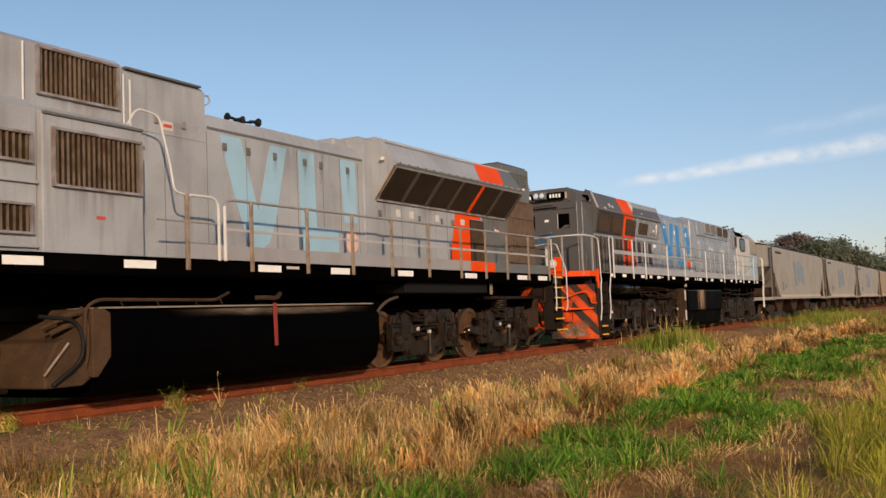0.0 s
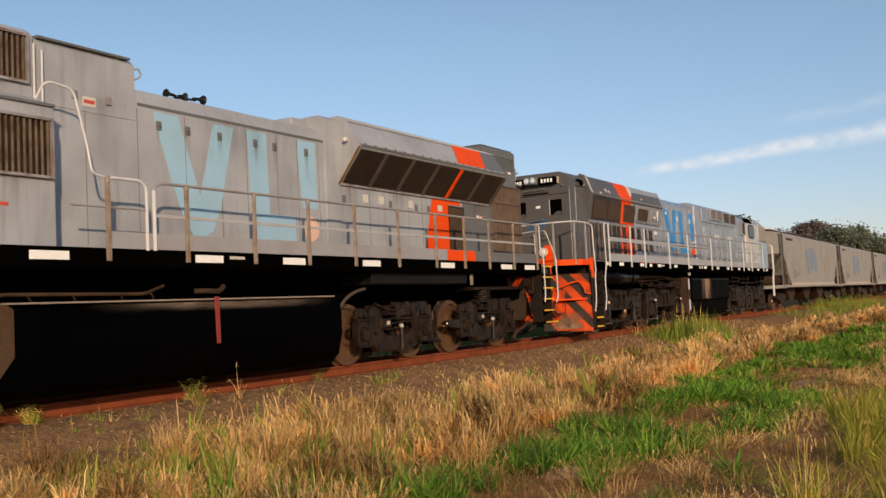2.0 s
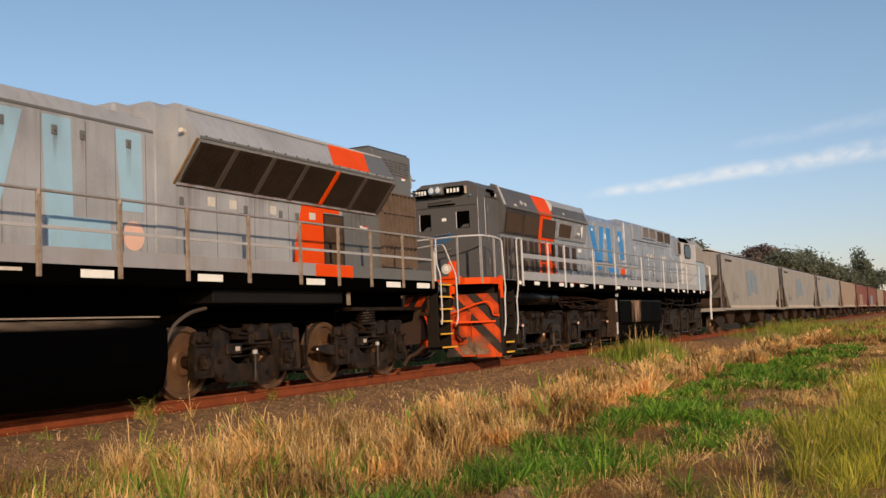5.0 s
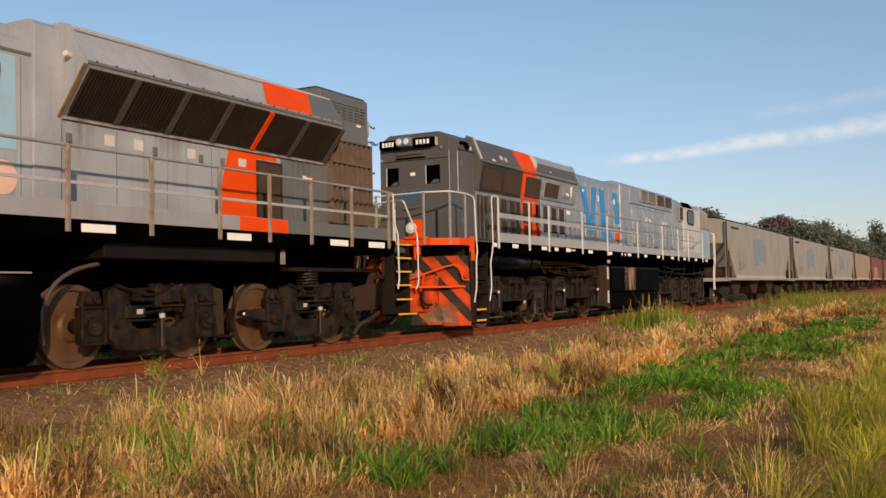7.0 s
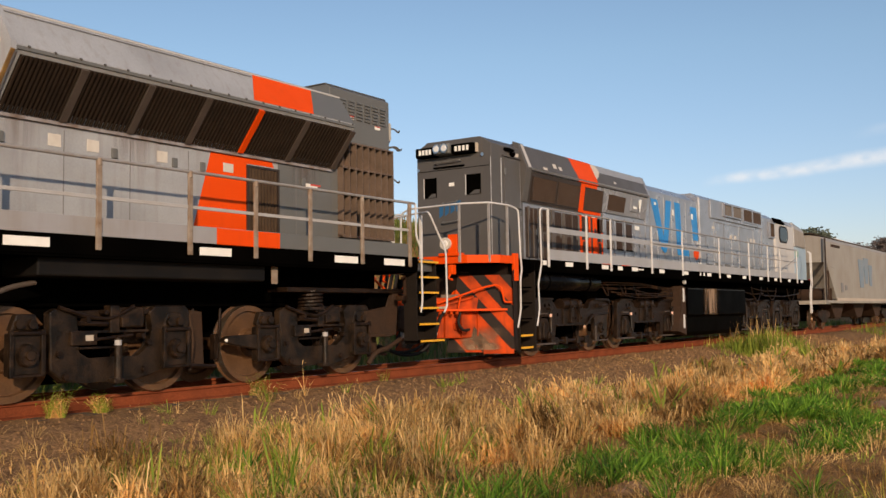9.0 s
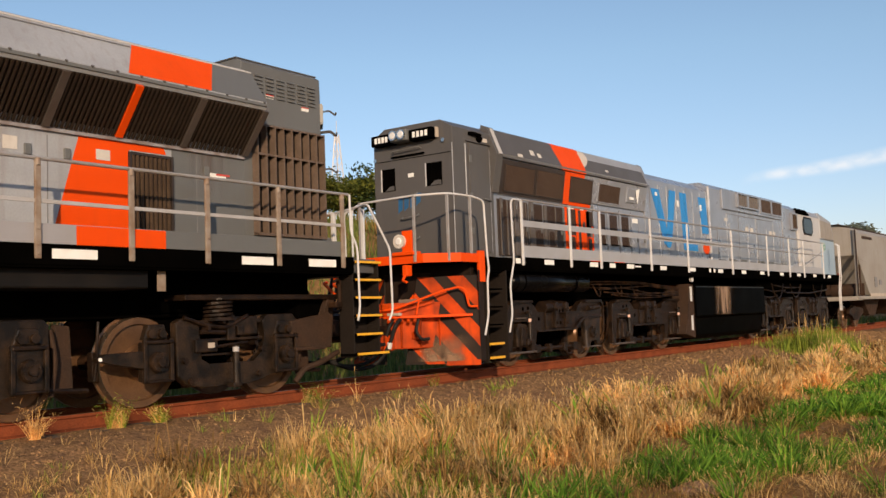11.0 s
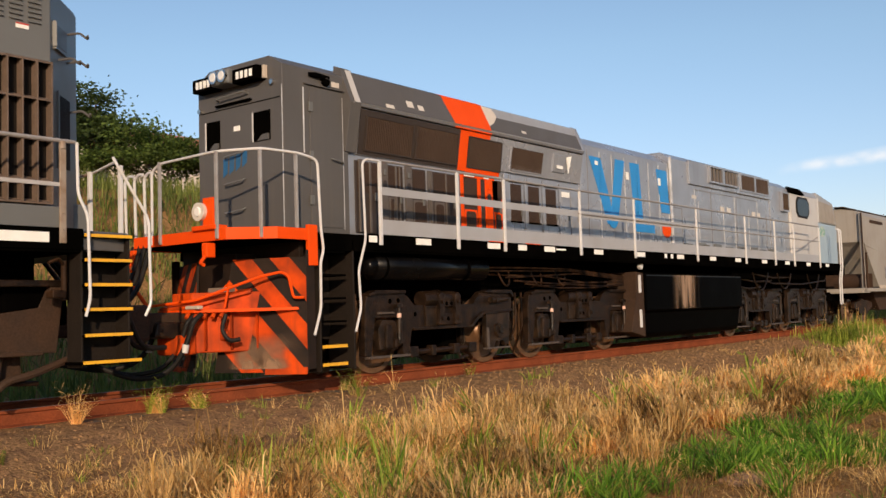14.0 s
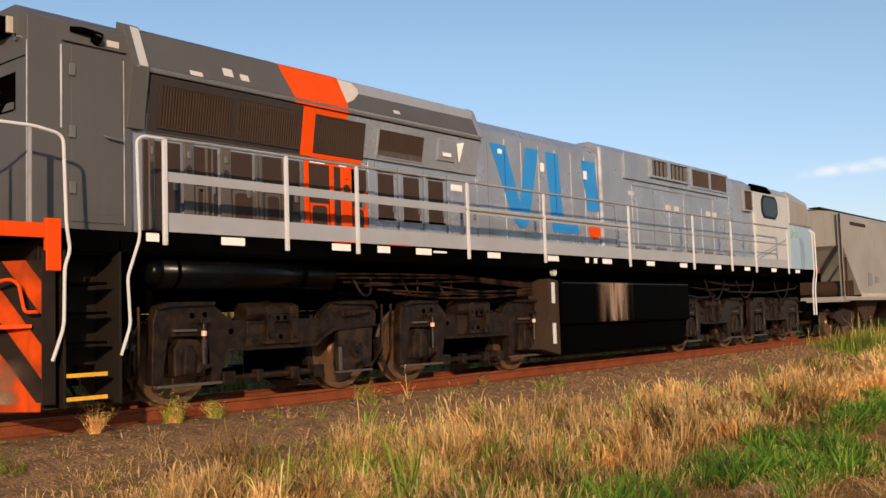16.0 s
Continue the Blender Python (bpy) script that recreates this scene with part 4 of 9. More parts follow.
def loco_one():
    """The first engine, rolled past the camera: weathered grey with pale blue painted shapes and an orange band."""
    L = thing("locomotive", XC, 11.0, "weathered grey diesel locomotive with pale blue shapes and orange band", "locomotive", "train")
    y_end = 21.80
    # frame and walkway
    d = B()
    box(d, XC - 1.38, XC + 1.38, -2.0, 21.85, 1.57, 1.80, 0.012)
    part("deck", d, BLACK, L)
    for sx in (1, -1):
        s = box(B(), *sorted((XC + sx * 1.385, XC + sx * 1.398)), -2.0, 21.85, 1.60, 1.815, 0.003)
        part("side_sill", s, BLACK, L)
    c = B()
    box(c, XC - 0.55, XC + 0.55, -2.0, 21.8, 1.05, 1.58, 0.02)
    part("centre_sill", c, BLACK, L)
    for y in (6.72, 8.40, 10.90, 12.68, 14.72, 17.28, 19.80, 20.96, 4.3, 2.2):
        part("reflector_plate", box(B(), EDGE - 0.002, EDGE + 0.004, y, y + 0.52, 1.665, 1.765), WHITE, L, "white reflective plate")
    part("name_tag", box(B(), EDGE - 0.002, EDGE + 0.004, 11.55, 11.85, 1.72, 1.76), BEIGE, L, "small dusty tag")
    # hood in its lengths
    h = B()
    prism(h, [(XC - 0.88, 1.80), (XC + 0.88, 1.80), (XC + 0.88, 3.80), (XC + 0.78, 3.99), (XC + 0.45, 4.10), (XC - 0.45, 4.10), (XC - 0.78, 3.99), (XC - 0.88, 3.80)], "y", 8.9, 14.46)
    part("engine_hood", h, GREY, L)
    # upright seams of the hood doors
    for y in (9.02, 9.62, 10.45, 11.30, 12.0, 12.55, 13.25, 13.75, 14.30):
        part("door_seam", box(B(), SIDE - 0.002, SIDE + 0.0055, y - 0.0045, y + 0.0045, 1.9, 3.72), SEAM, L)
    for y in (10.82, 11.35, 11.98, 12.75, 13.2, 13.98):
        k = B()
        box(k, SIDE - 0.002, SIDE + 0.02, y - 0.045, y + 0.045, 3.48, 3.60, 0.006)
        cyl(k, (SIDE + 0.015, y, 3.54), (SIDE + 0.04, y, 3.54), 0.02, seg=8)
        part("latch", k, MID_GREY, L)
    part("roof_edge_strip", box(B(), SIDE - 0.06, SIDE + 0.012, 10.46, 14.44, 3.76, 3.80, 0.004), MID_GREY, L)
    t = B()
    prism(t, [(XC - 0.888, 3.55), (XC + 0.888, 3.55), (XC + 0.888, 4.27), (XC + 0.82, 4.34), (XC - 0.82, 4.34), (XC - 0.888, 4.27)], "y", 8.92, 10.42)
    part("raised_hood_box", t, GREY, L)
    part("roof_cap", box(B(), XC - 0.86, XC + 0.90, 8.95, 10.35, 4.335, 4.365, 0.004), MID_GREY, L)
    # horn cluster on the roof
    hn = B()
    for y0, y1, z, r, xx in ((11.61, 11.42, 4.15, 0.068, 0.42), (11.95, 12.16, 4.17, 0.074, 0.42), (11.75, 11.89, 4.19, 0.064, 0.32)):
        w = y1 - y0
        cyl(hn, (XC + xx, y0, z), (XC + xx, y0 + 0.62 * w, z + 0.005), 0.017, 0.026, 12)
        cyl(hn, (XC + xx, y0 + 0.62 * w, z + 0.005), (XC + xx, y0 + 0.88 * w, z + 0.005), 0.026, r * 0.72, 14)
        cyl(hn, (XC + xx, y0 + 0.88 * w, z + 0.005), (XC + xx, y1, z + 0.005), r * 0.72, r, 14)
    tube(hn, [(XC + 0.38, 11.62, 4.14), (XC + 0.38, 12.04, 4.16)], 0.018, 8)
    cyl(hn, (XC + 0.38, 11.84, 4.05), (XC + 0.38, 11.84, 4.17), 0.03, seg=10)
    part("horn", hn, RUBBER, L, "black air horn cluster")
    lift = B()
    tube(lift, [(XC + 0.86, 10.44, 4.10), (XC + 0.86, 10.52, 4.14), (XC + 0.86, 10.56, 4.20), (XC + 0.86, 10.52, 4.26), (XC + 0.86, 10.44, 4.24)], 0.016, 6)
    part("lifting_eye", lift, GREY, L)
    # forward cabinet, wider than the hood, with three barred openings
    w = B()
    prism(w, [(XC - 1.2, 1.80), (XC + 1.2, 1.80), (XC + 1.2, 3.46), (XC + 0.9, 3.60), (XC - 0.9, 3.60), (XC - 1.2, 3.46)], "y", 7.40, 8.92, 0.015)
    part("equipment_cabinet", w, GREY, L)
    w = B()
    prism(w, [(XC - 1.12, 1.80), (XC + 1.12, 1.80), (XC + 1.12, 3.50), (XC + 0.9, 3.66), (XC - 0.9, 3.66), (XC - 1.12, 3.50)], "y", -1.6, 7.39, 0.015)
    part("inverter_cabinet", w, GREY, L)
    u = B()
    prism(u, [(XC - 0.9, 3.55), (XC + 0.9, 3.55), (XC + 0.9, 4.34), (XC + 0.80, 4.42), (XC - 0.80, 4.42), (XC - 0.9, 4.34)], "y", -1.6, 8.88, 0.012)
    part("upper_cabinet", u, GREY, L)
    louvres(L, XC + 0.905, 7.55, 8.80, 3.74, 4.33, 17, True, GRILLE_FRAME, GRILLE_ROD, "intake_grille", border=0.032, label="rusty barred air intake", depth=0.045, thin=0.28, back_mat=RUST_BACK)
    louvres(L, XC + 1.205, 7.52, 8.88, 2.60, 3.30, 17, True, GRILLE_FRAME, GRILLE_ROD, "intake_grille", border=0.032, label="rusty barred air intake", depth=0.045, thin=0.28, back_mat=RUST_BACK)
    for z0 in (2.85, 2.03):
        louvres(L, XC + 1.125, 5.9, 7.31, z0, z0 + 0.36, 16, True, GRILLE_FRAME, GRILLE_ROD, "intake_grille", border=0.03, depth=0.045, thin=0.28, back_mat=RUST_BACK)
    for z in (2.62, 1.88):
        part("cabinet_rib", box(B(), XC + 1.115, XC + 1.16, 3.0, 7.38, z, z + 0.035, 0.006), GREY, L)
    part("cabinet_edge", box(B(), XC + 1.19, XC + 1.23, 7.40, 8.92, 3.44, 3.475, 0.006), MID_GREY, L)
    for y, z0, z1 in ((7.36, 3.60, 4.33), (8.87, 3.55, 4.24), (8.98, 3.50, 4.18)):
        part("corner_pipe", tube(B(), [(XC + 0.93, y, z0), (XC + 0.93, y, z1)], 0.014, 8), POST_WHITE, L)
    for y in (9.46, 9.98):
        part("latch", box(B(), XC + 0.886, XC + 0.912, y - 0.04, y + 0.04, 3.68, 3.79, 0.006), GRILLE_FRAME, L)
    plate(L, "data_plate", BEIGE, XC + 0.890, rect(9.58, 9.78, 3.62, 3.74))
    plate(L, "warning_label", STICKER_RED, XC + 0.893, rect(9.60, 9.76, 3.655, 3.70))
    plate(L, "warning_label", STICKER_RED, XC + 1.203, rect(8.17, 8.30, 2.26, 2.30))
    # grab rail that climbs beside the cabinet
    g = tube(B(), bend([(EDGE, 9.48, 2.66), (EDGE, 9.27, 2.68), (EDGE - 0.02, 9.23, 3.0), (EDGE - 0.05, 9.07, 3.66), (EDGE - 0.08, 8.72, 3.71), (XC + 1.22, 8.66, 3.50)], 0.10), 0.015, 8)
    part("grab_rail", g, POST_WHITE, L)
    lad = B()
    for z in (2.0, 2.2, 2.4, 2.6, 2.8, 3.0, 3.2):
        tube(lad, bend([(SIDE, 8.98, z), (SIDE + 0.07, 8.99, z), (SIDE + 0.07, 9.06, z), (SIDE, 9.07, z)], 0.02), 0.012, 6)
    part("hinge_row", lad, MID_GREY, L)
    # painted shapes on the hood side
    x = SIDE
    plate(L, "painted_stripe", PALE_BLUE, x, [(10.72, 3.72), (11.18, 3.72), (11.57, 2.60), (11.72, 2.14), (11.30, 2.16), (11.03, 2.80)])
    plate(L, "painted_stripe", PALE_BLUE, x + 0.004, [(11.87, 3.71), (12.28, 3.71), (11.96, 2.50), (11.78, 2.14), (11.40, 2.10), (11.55, 2.60)])
    plate(L, "painted_stripe", PALE_BLUE, x + 0.007, [(11.54 + 0.245 * math.cos(a), 2.28 + 0.235 * math.sin(a)) for a in (2 * math.pi * k / 24 for k in range(24))])
    plate(L, "painted_stripe", PALE_BLUE, x, [(12.57, 3.72), (13.01, 3.72), (13.05, 2.08), (12.64, 2.08)])
    plate(L, "painted_stripe", PALE_BLUE, x + 0.004, [(12.68, 2.07), (13.66, 2.07), (13.64, 2.47), (12.70, 2.47)])
    plate(L, "painted_stripe", PALE_BLUE, x, [(13.75, 3.72), (14.22, 3.72), (14.24, 2.62), (13.85, 2.62)])
    plate(L, "painted_dot", PEACH, x + 0.002, [(14.055 + 0.195 * math.cos(a), 2.29 + 0.20 * math.sin(a)) for a in (2 * math.pi * k / 24 for k in range(24))])
    # radiator housing with the overhanging intake
    rads = B()
    out = [(XC + 0.88, 1.80), (XC + 0.88, 3.10), (XC + 1.35, 3.69), (XC + 1.35, 3.76), (XC + 1.06, 4.20), (XC + 0.92, 4.27)]
    prism(rads, out + [(mirrored(p[0]), p[1]) for p in out[::-1]], "y", 14.86, 20.32)
    part("radiator_housing", rads, GREY, L)
    fr = B()
    prism(fr, [(XC - 0.9, 1.80), (XC + 0.9, 1.80), (XC + 0.92, 4.16), (XC + 0.80, 4.24), (XC - 0.80, 4.24), (XC - 0.92, 4.16)], "y", 14.46, 14.86, 0.01)
    part("radiator_bulkhead", fr, GREY, L)
    rb = B()
    prism(rb, [(XC - 0.6, 3.95), (XC + 0.6, 3.95), (XC + 0.6, 4.18), (XC - 0.6, 4.18)], "y", 14.0, 14.5, 0.04)
    part("roof_fairing", rb, GREY, L)
    # dark louvre panels under the overhang, with ribs between
    a0, a1 = Vector((XC + 1.325, 0, 3.665)), Vector((XC + 0.905, 0, 3.145))
    nrm = Vector((a0.z - a1.z, 0, -(a0.x - a1.x))).normalized()
    for i in range(6):
        ya, yb = (14.92, 15.74, 16.65, 17.54, 18.45, 19.36)[i], (15.65, 16.56, 17.45, 18.36, 19.27, 20.26)[i]
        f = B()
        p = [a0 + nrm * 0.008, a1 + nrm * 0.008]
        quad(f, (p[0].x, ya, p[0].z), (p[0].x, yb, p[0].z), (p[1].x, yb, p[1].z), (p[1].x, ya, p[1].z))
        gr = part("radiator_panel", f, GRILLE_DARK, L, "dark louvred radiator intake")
        s = B()
        n = 14
        for k in range(n):
            yy = ya + (k + 0.5) * (yb - ya) / n
            q0, q1 = p[0] + nrm * 0.03, p[1] + nrm * 0.03
            vs = [s.verts.new((c.x, yy + dy, c.z)) for c in (p[0], p[1], q1, q0) for dy in (-0.012, 0.012)]
            for q in ((0, 2, 4, 6), (1, 7, 5, 3), (6, 4, 5, 7), (0, 6, 7, 1), (2, 3, 5, 4)):
                s.faces.new([vs[j] for j in q])
        part("slats", s, SLAT, gr)
        rib = B()
        q0, q1 = a0 + nrm * 0.05, a1 + nrm * 0.05
        vs = [rib.verts.new((c.x, yy, c.z)) for yy in (yb, yb + 0.09) for c in (a0, a1, q1, q0)]
        for q in ((0, 1, 2, 3), (7, 6, 5, 4), (3, 2, 6, 7), (0, 3, 7, 4), (1, 5, 6, 2)):
            rib.faces.new([vs[j] for j in q])
        part("radiator_rib", rib, ORANGE if i == 3 else RIB, L)
    for z, xx in ((3.72, XC + 1.35), (3.10, XC + 0.90)):
        part("radiator_lip", box(B(), xx - 0.03, xx + 0.02, 14.86, 20.32, z - 0.022, z + 0.022, 0.006), MID_GREY if z > 3.5 else GRILLE_FRAME, L)
    part("roof_rim", box(B(), XC + 0.98, XC + 1.075, 14.86, 20.32, 4.185, 4.21, 0.005), CAB_PALE, L, "pale roof rim")
    for k in range(18):
        part("bolt", cyl(B(), (XC + 1.36, 15.0 + 0.31 * k, 3.735), (XC + 1.375, 15.0 + 0.31 * k, 3.755), 0.016, seg=6), DARK_GREY, L)
    ep = B()
    prism(ep, [(XC + 0.88, 3.08), (XC + 0.90, 3.08), (XC + 1.37, 3.69), (XC + 1.365, 3.78), (XC + 1.07, 4.22), (XC + 0.88, 4.24)], "y", 14.80, 14.858)
    part("radiator_end_plate", ep, GREY, L)
    part("rusted_edge", prism(B(), [(XC + 0.895, 3.09), (XC + 0.915, 3.085), (XC + 1.378, 3.685), (XC + 1.366, 3.70)], "y", 14.795, 14.835), EDGE_RUST, L, "ochre rusted edge of the overhang")
    part("rusted_edge", box(B(), SIDE - 0.002, SIDE + 0.018, 14.80, 14.83, 1.86, 3.10, 0.004), EDGE_RUST, L)
    part("rim_seam", prism(B(), [(XC + 1.095, 4.157), (XC + 1.102, 4.157), (XC + 1.110, 4.144), (XC + 1.102, 4.144)], "y", 14.87, 18.45), SEAM, L)
    cn = cyl(B(), (XC + 1.10, 14.88, 3.80), (XC + 1.16, 14.70, 3.82), 0.05, 0.035, 10)
    part("drain_cap", cn, BEIGE, L)
    # orange band over roof side, door and toe board
    def on_top(y, k):
        return (XC + 1.06 + 0.29 * k + 0.004, y, 4.20 - 0.44 * k + 0.003)
    ob = B()
    quad(ob, on_top(18.50, 0), on_top(19.68, 0), on_top(19.42, 1), on_top(18.25, 1))
    part("orange_band", ob, ORANGE, L, "orange painted band")
    db = B()
    quad(db, on_top(19.68, 0.0), on_top(20.32, 0.0), on_top(20.32, 1), on_top(19.42, 1))
    part("grey_band", db, MID_GREY, L)
    plate(L, "orange_band", ORANGE, SIDE, [(17.62, 2.02), (18.58, 2.02), (18.58, 3.00), (19.10, 3.00), (19.04, 3.12), (17.94, 3.12)])
    plate(L, "grey_band", MID_GREY, SIDE, [(19.18, 1.86), (20.32, 1.86), (20.32, 3.10), (19.18, 3.10)])
    louvres(L, SIDE + 0.002, 18.56, 19.18, 2.02, 2.98, 9, True, BROWN_DOOR, GRILLE, "door_louvre", depth=0.035, border=0.03)
    for y in (15.55, 16.05, 17.05):
        plate(L, "data_plate", PLATE, SIDE + 0.003, rect(y, y + 0.16, 2.84, 2.98))
    plate(L, "data_plate", PLATE, SIDE + 0.006, rect(18.14, 18.32, 2.84, 2.96))
    for y in (14.98, 16.42, 17.32, 17.78, 19.7):
        k = B()
        box(k, SIDE, SIDE + 0.025, y - 0.04, y + 0.04, 2.80, 2.92, 0.008)
        part("latch", k, MID_GREY, L)
    for y in (14.88, 15.75, 16.65, 17.55, 19.55):
        part("door_seam", box(B(), SIDE - 0.002, SIDE + 0.0055, y - 0.0045, y + 0.0045, 1.95, 3.04), SEAM, L)
    plate(L, "warning_label", WHITE, SIDE + 0.005, rect(19.76, 20.02, 2.80, 2.85))
    plate(L, "warning_label", STICKER_RED, SIDE + 0.008, rect(19.86, 20.08, 2.825, 2.85))
    # rear block with louvres and the deep cooling grid
    rk = B()
    prism(rk, [(XC - 0.88, 1.80), (XC + 0.88, 1.80), (XC + 0.88, 4.40), (XC + 0.78, 4.46), (XC - 0.78, 4.46), (XC - 0.88, 4.40)], "y", 20.32, y_end, 0.012)
    part("rear_hood", rk, MID_GREY, L)
    part("roof_cap", box(B(), XC - 0.80, XC + 0.80, 20.30, 21.82, 4.455, 4.472, 0.004), DARK_GREY, L)
    lv = B()
    for c in range(6):
        for r in range(6):
            y, z = 20.55 + c * 0.20, 4.27 - r * 0.052
            prism(lv, [(SIDE, z), (SIDE + 0.022, z - 0.028), (SIDE, z - 0.03)], "y", y, y + 0.14)
    part("louvre_bank", lv, MID_GREY, L)
    for y, z in ((20.75, 3.97), (21.42, 3.90)):
        plate(L, "warning_label", WHITE, SIDE + 0.002, rect(y, y + 0.14, z, z + 0.055))
        plate(L, "warning_label", STICKER_RED, SIDE + 0.006, rect(y, y + 0.14, z + 0.04, z + 0.055))
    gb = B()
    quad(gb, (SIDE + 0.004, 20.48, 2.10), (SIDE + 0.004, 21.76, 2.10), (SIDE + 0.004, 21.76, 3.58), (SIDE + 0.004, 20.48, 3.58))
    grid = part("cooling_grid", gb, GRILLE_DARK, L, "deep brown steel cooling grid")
    for i in range(9):
        y = 20.48 + i * 0.158
        part("upright", box(B(), SIDE + 0.004, SIDE + 0.115, y, y + 0.016, 2.10, 3.58), GRILLE_BAR, grid)
    for z in (2.10, 2.33, 2.75, 3.17, 3.565):
        s = prism(B(), [(SIDE + 0.006, z + 0.03), (SIDE + 0.108, z - 0.01), (SIDE + 0.108, z + 0.006), (SIDE + 0.006, z + 0.046)], "y", 20.48, 21.76)
        part("shelf", s, GRILLE_BAR, grid)
    # tapered end of the hood with its side opening, number box, door and hooks
    te_ = B()
    near_, far_ = [(0.876, 1.80), (0.876, 4.39), (0.77, 4.45)], [(0.26, 1.80), (0.26, 4.36), (0.22, 4.42)]
    ra = [te_.verts.new((XC + s * w_, y_end, z)) for s, sec in ((1, near_), (-1, near_[::-1])) for w_, z in sec]
    rb_ = [te_.verts.new((XC + s * w_, y_end + 0.66, z)) for s, sec in ((1, far_), (-1, far_[::-1])) for w_, z in sec]
    for i in range(6):
        te_.faces.new((ra[i], ra[(i + 1) % 6], rb_[(i + 1) % 6], rb_[i]))
    te_.faces.new(ra[::-1])
    te_.faces.new(rb_)
    part("tapered_end", te_, MID_GREY, L)
    def on_taper(t, z, d=0.0):
        return Vector((XC + 0.876 - 0.616 * t + 0.731 * d, y_end + 0.66 * t + 0.682 * d, z))
    def taper_plate(name, t0, t1, z0, z1, d, mat, parent, label=""):
        bm = B()
        v = [bm.verts.new(on_taper(t, z, dd)) for dd in (-0.004, d) for t, z in ((t0, z0), (t1, z0), (t1, z1), (t0, z1))]
        for q in ((0, 1, 2, 3), (7, 6, 5, 4), (0, 4, 5, 1), (1, 5, 6, 2), (2, 6, 7, 3), (3, 7, 4, 0)):
            bm.faces.new([v[j] for j in q])
        return part(name, bm, mat, parent, label)
    nbx = taper_plate("number_box", 0.10, 0.52, 3.78, 4.08, 0.035, MID_GREY, L, "grey number box on the tapered corner")
    taper_plate("box_rim", 0.08, 0.11, 3.80, 4.06, 0.045, MID_GREY, nbx)
    taper_plate("box_face", 0.14, 0.48, 3.82, 4.04, 0.039, DARK_GREY, nbx)
    vent = taper_plate("end_vent", 0.25, 0.70, 2.55, 3.32, 0.01, GRILLE_DARK, L, "dark vent in the tapered corner")
    taper_plate("vent_frame", 0.22, 0.26, 2.52, 3.35, 0.022, MID_GREY, vent)
    fd = B()
    box(fd, XC - 0.2, XC + 0.2, y_end + 0.66, y_end + 0.685, 1.9, 3.75, 0.008)
    part("rear_door", fd, MID_GREY, L)
    for z, t in ((4.06, 0.62), (3.74, 0.62), (3.70, 0.30), (3.2, 0.7)):
        a_ = on_taper(t, z, 0.0)
        k = tube(B(), bend([a_, a_ + Vector((0.10, 0.10, 0.02)), a_ + Vector((0.15, 0.17, -0.05)), a_ + Vector((0.19, 0.14, -0.02))], 0.03), 0.014, 6)
        part("hook", k, DARK_GREY, L)
    # rust and soot that have run down the paint
    for y0, y1, z0, z1, xx in ((7.5, 8.9, 2.0, 2.60, XC + 1.2035), (7.55, 8.8, 3.50, 3.74, XC + 0.904)):
        part("rust_stain", prism(B(), rect(y0, y1, z0, z1), "x", xx - 0.002, xx + 0.0015), RUST_RUN, L, "rust stain below a grille")
    for y0, y1, z0 in ((14.9, 15.5, 2.3), (16.2, 17.2, 2.5), (19.3, 20.2, 2.4)):
        part("rust_stain", prism(B(), rect(y0, y1, z0, 3.09), "x", SIDE + 0.0075, SIDE + 0.0095), RUST_RUN, L, "rust stain below the radiator")
    for y0, y1, z0 in ((9.6, 10.4, 2.6), (11.1, 14.4, 3.0)):
        part("soot_stain", prism(B(), rect(y0, y1, z0, 3.75), "x", SIDE + 0.0085, SIDE + 0.0105), SOOT_RUN, L, "dark stain run down from the roof edge")
    for y in (10.82, 11.35, 11.98, 12.75, 13.2, 13.98):
        part("rust_stain", prism(B(), rect(y - 0.07, y + 0.07, 3.0, 3.48), "x", SIDE + 0.012, SIDE + 0.0135), RUST_RUN, L, "rust stain below a latch")
    # rear platform, couplers and ladder
    pf = B()
    prism(pf, [(XC - 1.38, 21.84), (XC + 1.38, 21.84), (XC + 1.30, 22.42), (XC + 0.62, 22.72), (XC - 0.62, 22.72), (XC - 1.30, 22.42)], "z", 1.60, 1.80, 0.012)
    part("end_platform", pf, DARK_GREY, L)
    pe = B()
    prism(pe, [(XC + 1.31, 22.425), (XC + 0.63, 22.735), (XC - 0.63, 22.735), (XC - 1.31, 22.425), (XC - 1.31, 22.44), (XC - 0.63, 22.75), (XC + 0.63, 22.75), (XC + 1.31, 22.44)], "z", 1.62, 1.78)
    part("platform_edge", pe, SILL, L, "pale painted platform edge")
    for sx in (1, -1):
        st = B()
        X = XC + sx * 1.36
        for y in (21.84, 22.38):
            box(st, X - 0.22, X + 0.02, y - 0.012, y + 0.012, 0.42, 1.75, 0.004)
        box(st, X - 0.24, X - 0.21, 21.83, 22.40, 0.42, 1.75)
        part("ladder_frame", st, LADDER, L)
    for z in (1.76, 1.51, 1.26, 1.01, 0.75, 0.48):
        extra = 0.06 if z < 0.5 else 0.0
        stp = part("step", box(B(), EDGE - 0.24, EDGE + 0.015 + extra, 21.84 - extra, 22.40 + extra, z - 0.03, z - 0.004), BLACK, L)
        part("step_edge", box(B(), EDGE + 0.012 + extra, EDGE + 0.03 + extra, 21.85 - extra, 22.39 + extra, z - 0.026, z + 0.006), YELLOW, stp, "yellow step edge")
